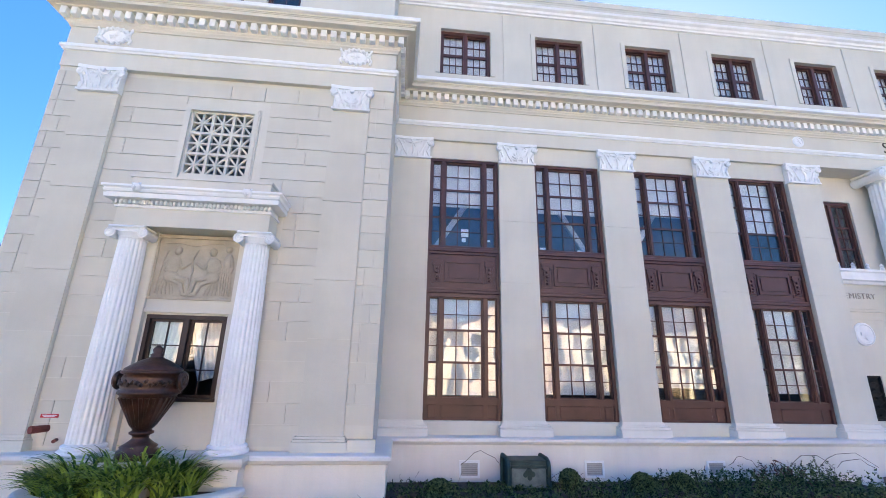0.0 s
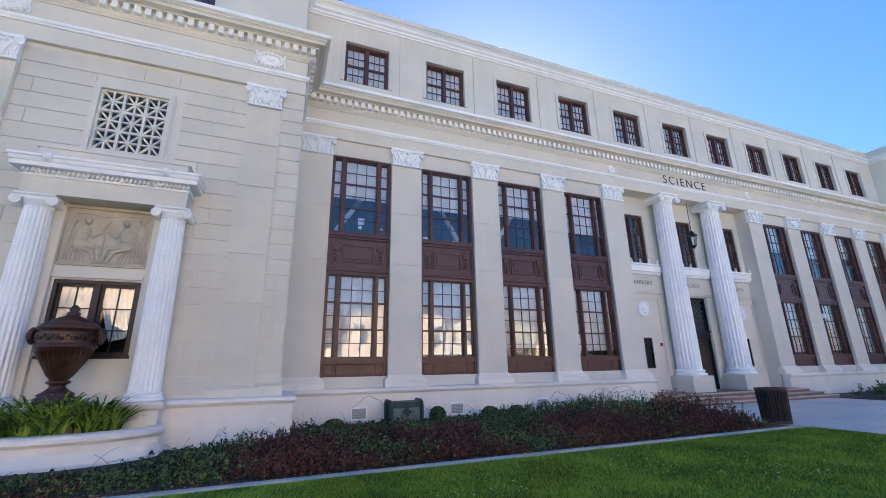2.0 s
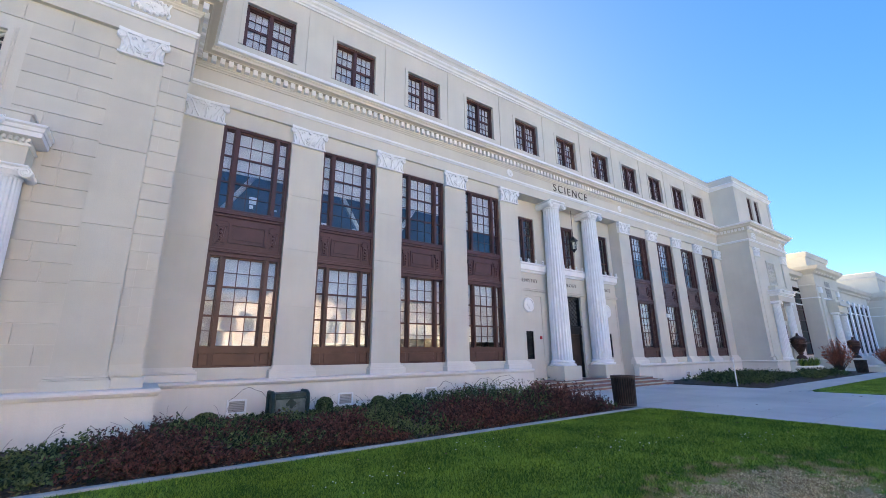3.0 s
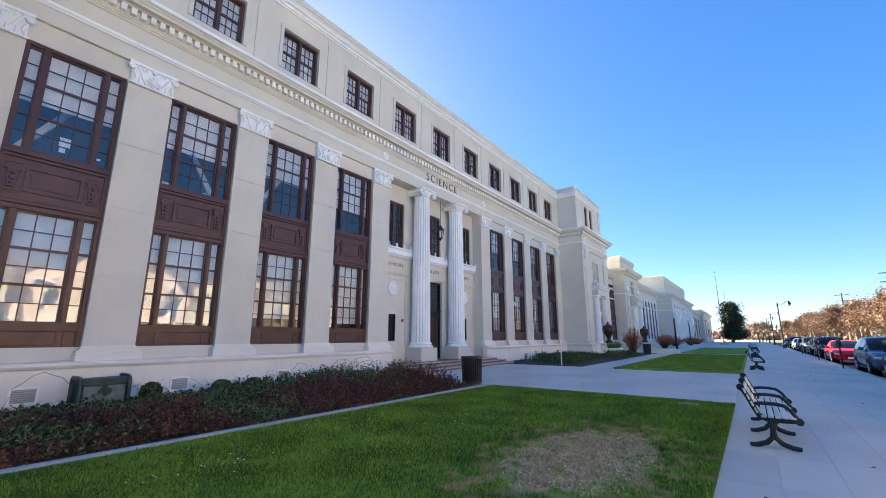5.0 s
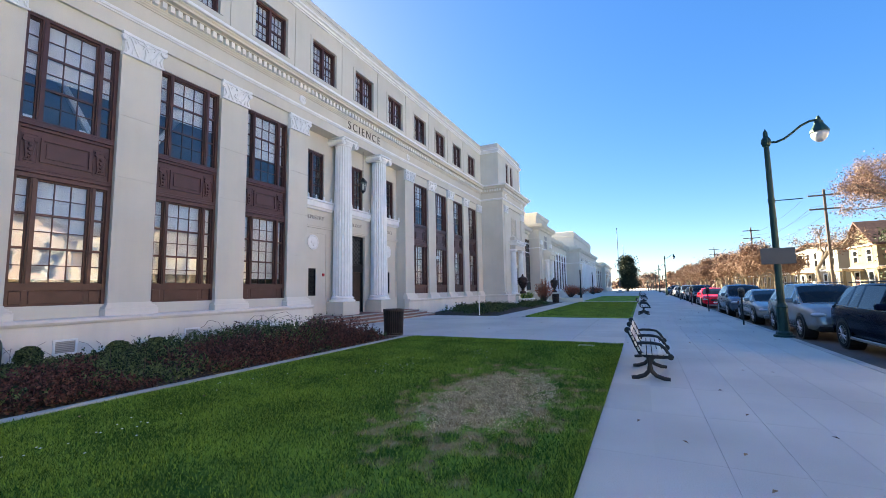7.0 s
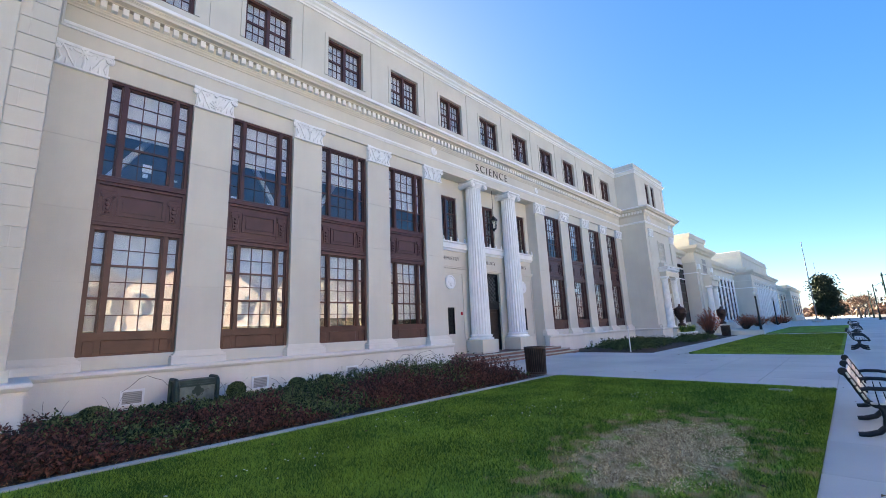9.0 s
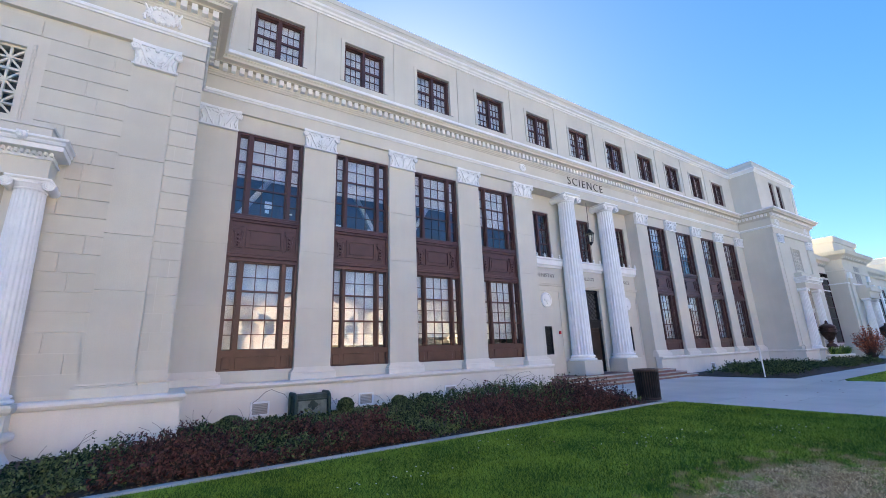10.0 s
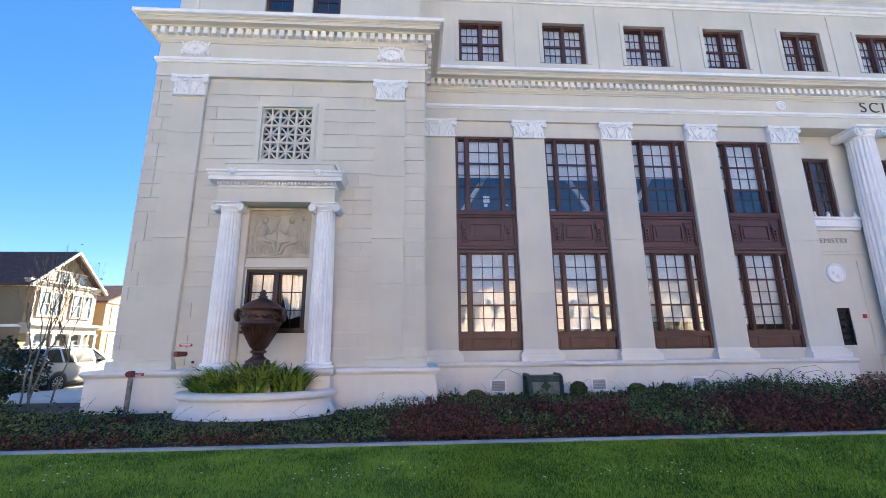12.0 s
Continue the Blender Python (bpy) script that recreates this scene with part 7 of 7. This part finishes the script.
for x, y, h in ((101.6, 4.65, 14.6), (168.0, 5.85, 16.5)):
    fpx = empty("flagpole", pose(x, y, 0), "tall bare white flagpole", "flagpole", "flagpoles")
    part("pole", rod(bmesh.new(), (0, 0, 0), (0, 0, h), 0.1, 0.05), PIPE, fpx)
    part("foot", lathe(bmesh.new(), [(0.8, 0), (0.8, 0.25), (0.45, 0.45), (0.3, 0.7), (0.12, 0.75)], 8), KERB, fpx)
    part("ball", lathe(bmesh.new(), [(0, h), (0.12, h + 0.12), (0, h + 0.24)], 8), PIPE, fpx)

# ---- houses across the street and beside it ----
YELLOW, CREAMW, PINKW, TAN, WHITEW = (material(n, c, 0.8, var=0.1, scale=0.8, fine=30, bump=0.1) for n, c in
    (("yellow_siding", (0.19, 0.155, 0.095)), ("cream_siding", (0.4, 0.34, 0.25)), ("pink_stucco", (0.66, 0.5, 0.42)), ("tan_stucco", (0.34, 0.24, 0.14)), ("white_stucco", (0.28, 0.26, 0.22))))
PALEWALL = material("pale_cream_stucco", (0.7, 0.6, 0.48), 0.8, var=0.1, scale=0.8, fine=30, bump=0.1)
SHINGLE = material("brown_shingle", (0.1, 0.055, 0.045), 0.9, var=0.3, scale=3, fine=30, bump=0.4)


def prism(parent, mat, pts, thick):
    bm = bmesh.new()
    a = [bm.verts.new(p) for p in pts]
    b = [bm.verts.new(Vector(p) + Vector(thick)) for p in pts]
    bm.faces.new(a)
    bm.faces.new(b[::-1])
    for i in range(len(a)):
        j = (i + 1) % len(a)
        bm.faces.new((a[i], a[j], b[j], b[i]))
    bmesh.ops.recalc_face_normals(bm, faces=bm.faces[:])
    part("gable_wall", bm, mat, parent)


PALEPANE = material("curtained_pane", (0.2, 0.24, 0.27), 0.15, var=0.3, scale=1.5, fine=6, bump=0, spec=0.5)


def house(x0, x1, y0, y1, eave, ridge, mat, face, label, gable=True, porch=True):
    """A two-storey house; face is the side turned to its street: '+y' or '+x'."""
    e = empty("house", pose(0, 0, 0), label, "house", "houses near the street")
    part("wall", boxes((x0, x1, y0, y1, -0.2, eave)), mat, e)
    bm, o = bmesh.new(), 0.5
    if face == "+y":
        xm = (x0 + x1) / 2
        tri = [(x0 - o, eave - 0.15), (xm, ridge), (x1 + o, eave - 0.15)]
        for ya, yb in ((y0 - o, y1 + o),):
            a = [bm.verts.new((x, ya, z)) for x, z in tri] + [bm.verts.new((x, ya, z - 0.2)) for x, z in tri]
            b = [bm.verts.new((x, yb, z)) for x, z in tri] + [bm.verts.new((x, yb, z - 0.2)) for x, z in tri]
        for yy in (y1 - 0.15, y0 + 0.05):
            prism(e, mat, [(x0, yy, eave), (x1, yy, eave), (xm, yy, ridge - 0.3)], (0, 0.1, 0))
    else:
        ym = (y0 + y1) / 2
        tri = [(y0 - o, eave - 0.15), (ym, ridge), (y1 + o, eave - 0.15)]
        a = [bm.verts.new((x0 - o, y, z)) for y, z in tri] + [bm.verts.new((x0 - o, y, z - 0.2)) for y, z in tri]
        b = [bm.verts.new((x1 + o, y, z)) for y, z in tri] + [bm.verts.new((x1 + o, y, z - 0.2)) for y, z in tri]
        for xx in (x1 - 0.15, x0 + 0.05):
            prism(e, mat, [(xx, y0, eave), (xx, y1, eave), (xx, ym, ridge - 0.3)], (0.1, 0, 0))
    for i, j in ((0, 1), (1, 2)):
        bm.faces.new((a[i], a[j], b[j], b[i]))
        bm.faces.new((a[i + 3], b[i + 3], b[j + 3], a[j + 3]))
    for q in (a, b):
        bm.faces.new((q[0], q[1], q[4], q[3]))
        bm.faces.new((q[1], q[2], q[5], q[4]))
    bm.faces.new((a[0], b[0], b[3], a[3]))
    bm.faces.new((a[2], b[2], b[5], a[5]))
    bmesh.ops.recalc_face_normals(bm, faces=bm.faces[:])
    part("roof", bm, SHINGLE, e)
    span = (x1 - x0) if face == "+y" else (y1 - y0)
    n = max(2, int(span / 2.6))
    for f, (za, zb) in enumerate(((0.9, 2.6), (3.7, eave - 0.7))):
        for k in range(n):
            u = (k + 0.5) / n * span
            if face == "+y":
                wd = part("window", boxes((x0 + u - 0.5, x0 + u + 0.5, y1 - 0.02, y1 + 0.02, za, zb)), CARGLASS, e)
                part("frame", boxes((x0 + u - 0.62, x0 + u - 0.5, y1, y1 + 0.07, za - 0.1, zb + 0.12), (x0 + u + 0.5, x0 + u + 0.62, y1, y1 + 0.07, za - 0.1, zb + 0.12), (x0 + u - 0.5, x0 + u + 0.5, y1, y1 + 0.07, zb, zb + 0.12), (x0 + u - 0.5, x0 + u + 0.5, y1, y1 + 0.06, (za + zb) / 2 - 0.04, (za + zb) / 2 + 0.04)), WHITE, wd)
            else:
                wd = part("window", boxes((x1 - 0.02, x1 + 0.02, y0 + u - 0.5, y0 + u + 0.5, za, zb)), PALEPANE, e)
                part("frame", boxes((x1, x1 + 0.07, y0 + u - 0.62, y0 + u - 0.5, za - 0.1, zb + 0.12), (x1, x1 + 0.07, y0 + u + 0.5, y0 + u + 0.62, za - 0.1, zb + 0.12), (x1, x1 + 0.07, y0 + u - 0.5, y0 + u + 0.5, zb, zb + 0.12), (x1, x1 + 0.06, y0 + u - 0.5, y0 + u + 0.5, (za + zb) / 2 - 0.04, (za + zb) / 2 + 0.04)), WHITE, wd)
    band = ((x0 - 0.1, x1 + 0.1, y0, y1 + 0.12, 3.0, 3.2) if face == "+y" else (x0, x1 + 0.12, y0 - 0.1, y1 + 0.1, 3.0, 3.2))
    part("storey_band", boxes(band, ((x0 - 0.1, x1 + 0.1, y0, y1 + 0.15, eave - 0.3, eave - 0.18) if face == "+y" else (x0, x1 + 0.15, y0 - 0.1, y1 + 0.1, eave - 0.3, eave - 0.18))), WHITE, e)
    if porch and face == "+y":
        pc = (x0 + x1) / 2 + 1.5
        part("porch_roof", boxes((pc - 1.6, pc + 1.6, y1, y1 + 1.8, 2.75, 3.0)), TAN, e)
        for s in (-1.4, 1.4):
            part("porch_post", boxes((pc + s - 0.12, pc + s + 0.12, y1 + 1.5, y1 + 1.74, -0.1, 2.75)), mat, e)
        part("front_door", boxes((pc - 0.5, pc + 0.5, y1, y1 + 0.05, 0.0, 2.15)), BROWN, e)
    return e


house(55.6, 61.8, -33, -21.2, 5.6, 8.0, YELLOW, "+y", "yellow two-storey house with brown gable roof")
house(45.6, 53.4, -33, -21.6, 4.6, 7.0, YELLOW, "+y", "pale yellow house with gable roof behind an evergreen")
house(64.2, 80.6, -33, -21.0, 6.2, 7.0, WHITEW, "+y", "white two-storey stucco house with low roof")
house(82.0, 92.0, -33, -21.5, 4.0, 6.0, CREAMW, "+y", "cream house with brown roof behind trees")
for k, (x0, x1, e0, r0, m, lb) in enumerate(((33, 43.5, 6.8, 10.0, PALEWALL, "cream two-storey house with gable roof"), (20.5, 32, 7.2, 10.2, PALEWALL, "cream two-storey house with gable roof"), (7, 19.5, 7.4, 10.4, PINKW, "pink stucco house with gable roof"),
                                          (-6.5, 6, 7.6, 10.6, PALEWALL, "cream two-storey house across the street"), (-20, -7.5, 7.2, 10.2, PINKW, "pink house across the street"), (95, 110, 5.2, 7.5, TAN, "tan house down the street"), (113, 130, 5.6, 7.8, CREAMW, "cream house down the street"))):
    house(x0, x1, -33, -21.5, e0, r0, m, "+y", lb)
PEACH = material("peach_siding", (0.29, 0.22, 0.17), 0.8, var=0.1, scale=0.8, fine=30, bump=0.1)
TRIMW = material("weathered_white_trim", (0.4, 0.37, 0.32), 0.7, var=0.1, scale=2, fine=30, bump=0.1)
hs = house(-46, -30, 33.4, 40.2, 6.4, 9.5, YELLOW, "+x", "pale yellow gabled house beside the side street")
for k in range(4):
    gw = part("gable_window", boxes((-29.98, -29.93, 34.75 + 1.05 * k, 35.6 + 1.05 * k, 6.8, 7.6)), PALEPANE if k % 2 else TRIMW, hs)
    part("frame", boxes((-29.97, -29.86, 34.65 + 1.05 * k, 34.75 + 1.05 * k, 6.7, 7.7), (-29.97, -29.86, 34.75 + 1.05 * k, 35.7 + 1.05 * k, 7.6, 7.7)), TRIMW, gw)
part("gable_cornice", boxes((-30, -29.5, 32.9, 40.7, 6.5, 6.66), (-30, -29.62, 33.0, 40.6, 6.36, 6.5), (-30, -29.78, 33.2, 40.4, 6.1, 6.36)), TRIMW, hs)
for s in (-1, 1):
    rb = bmesh.new()
    rod(rb, (-29.42, 36.8 + s * 3.85, 6.15), (-29.42, 36.8, 9.38), 0.14, 0.14, 4)
    part("raking_board", rb, TRIMW, hs)
part("upper_bay", boxes((-30, -29.72, 33.7, 39.9, 3.3, 6.1)), PEACH, hs, "peach painted upper storey")
for yc in (34.6, 35.75, 37.7, 38.9):
    wd = part("window", boxes((-29.74, -29.7, yc - 0.42, yc + 0.42, 3.95, 5.75)), PALEPANE, hs)
    part("frame", boxes((-29.72, -29.62, yc - 0.54, yc - 0.42, 3.8, 5.9), (-29.72, -29.62, yc + 0.42, yc + 0.54, 3.8, 5.9), (-29.72, -29.62, yc - 0.42, yc + 0.42, 5.75, 5.9), (-29.72, -29.6, yc - 0.42, yc + 0.42, 3.8, 3.95), (-29.72, -29.64, yc - 0.42, yc + 0.42, 4.82, 4.9)), TRIMW, wd)
part("porch_cornice", boxes((-30, -29.1, 33.2, 40.3, 3.1, 3.3), (-30, -29.25, 33.3, 40.2, 2.95, 3.1), (-30, -29.4, 33.4, 40.1, 2.5, 2.95)), TRIMW, hs)
# dark panels on the solid wall, painted for the shade of a porch
part("porch_opening", boxes((-29.99, -29.9, 37.5, 39.8, 0.2, 2.5), (-29.99, -29.9, 35.9, 37.0, 0.2, 2.4)), ROOM_SHADE, hs)
for yc in (33.7, 35.6, 37.25, 38.5, 39.95):
    part("porch_post", boxes((-29.55, -29.3, yc - 0.14, yc + 0.14, -0.2, 2.5), (-29.6, -29.25, yc - 0.19, yc + 0.19, 2.35, 2.5)), TRIMW, hs)
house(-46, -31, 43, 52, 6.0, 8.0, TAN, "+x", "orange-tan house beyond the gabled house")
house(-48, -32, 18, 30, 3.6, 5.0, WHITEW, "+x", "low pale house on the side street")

# ---- poles and wires ----
POLEW = material("pole_wood", (0.12, 0.09, 0.07), 0.9, var=0.3, scale=4, bump=0.3)
for x, y, h, a in ((46.0, -14.6, 9.6, 1.1), (80.0, -16.0, 10.5, 1.1), (118.0, -16.0, 10.5, 1.1)):
    e = empty("utility_pole", pose(x, y, 0), "wooden utility pole with crossarms", "utility pole", "utility poles")
    part("pole", rod(bmesh.new(), (0, 0, -0.2), (0, 0, h), 0.14, 0.1), POLEW, e)
    for z in (h - 0.5, h - 1.7):
        part("crossarm", boxes((-0.06, 0.06, -a, a, z - 0.06, z + 0.06)), POLEW, e)
wr = bmesh.new()
for z, y in ((9.1, -15.6), (9.1, -13.6), (7.9, -15.5), (7.9, -13.7)):
    for xa, xb in ((20.0, 46.0), (46.0, 80.0), (80.0, 118.0)):
        tube(wr, [(xa + (xb - xa) * k / 8, y - 1.0 * (xa + (xb - xa) * k / 8 - 46) / 34 * (xa >= 46), z + 0.2 - 0.9 * (1 - (k / 4 - 1) ** 2)) for k in range(9)], 0.012, 3)
tagged(part("overhead_wires", wr, DARK), "thin dark overhead wires between utility poles", "wires")

# ---- low walls and planters of the next building, far woods ----
tagged(part("low_wall", soft_box(44.95, 45.25, 5.6, 8.0, -0.1, 0.4, 0.02), STUCCO), "low cream retaining wall across the path's end", "low wall")
tagged(part("low_wall", soft_box(46.0, 50.0, 8.2, 8.5, -0.1, 0.42, 0.02), STUCCO), "low cream retaining wall beside the path", "low wall")
up = tagged(part("urn_plinth", soft_box(54.0, 55.4, 9.8, 10.9, -0.1, 0.9, 0.02), STUCCO), "low stone plinth under an urn", "plinth")
urn(54.7, 10.3, 0.9)
copy_thing(tb, pose(43.0, 7.97, 0))
g = np.random.default_rng(77)
p = np.c_[g.uniform(270, 420, 14000), g.uniform(-90, 60, 14000), np.abs(g.normal(0, 4.0, 14000))]
p[:, 2] *= 0.7 + 0.3 * np.sin(p[:, 1] * 0.23)
cloud_object("far_woods", leaf_cloud(p, None, 1.2, g), AUTUMN, "hazy brown line of far trees at the street's end", "woods")
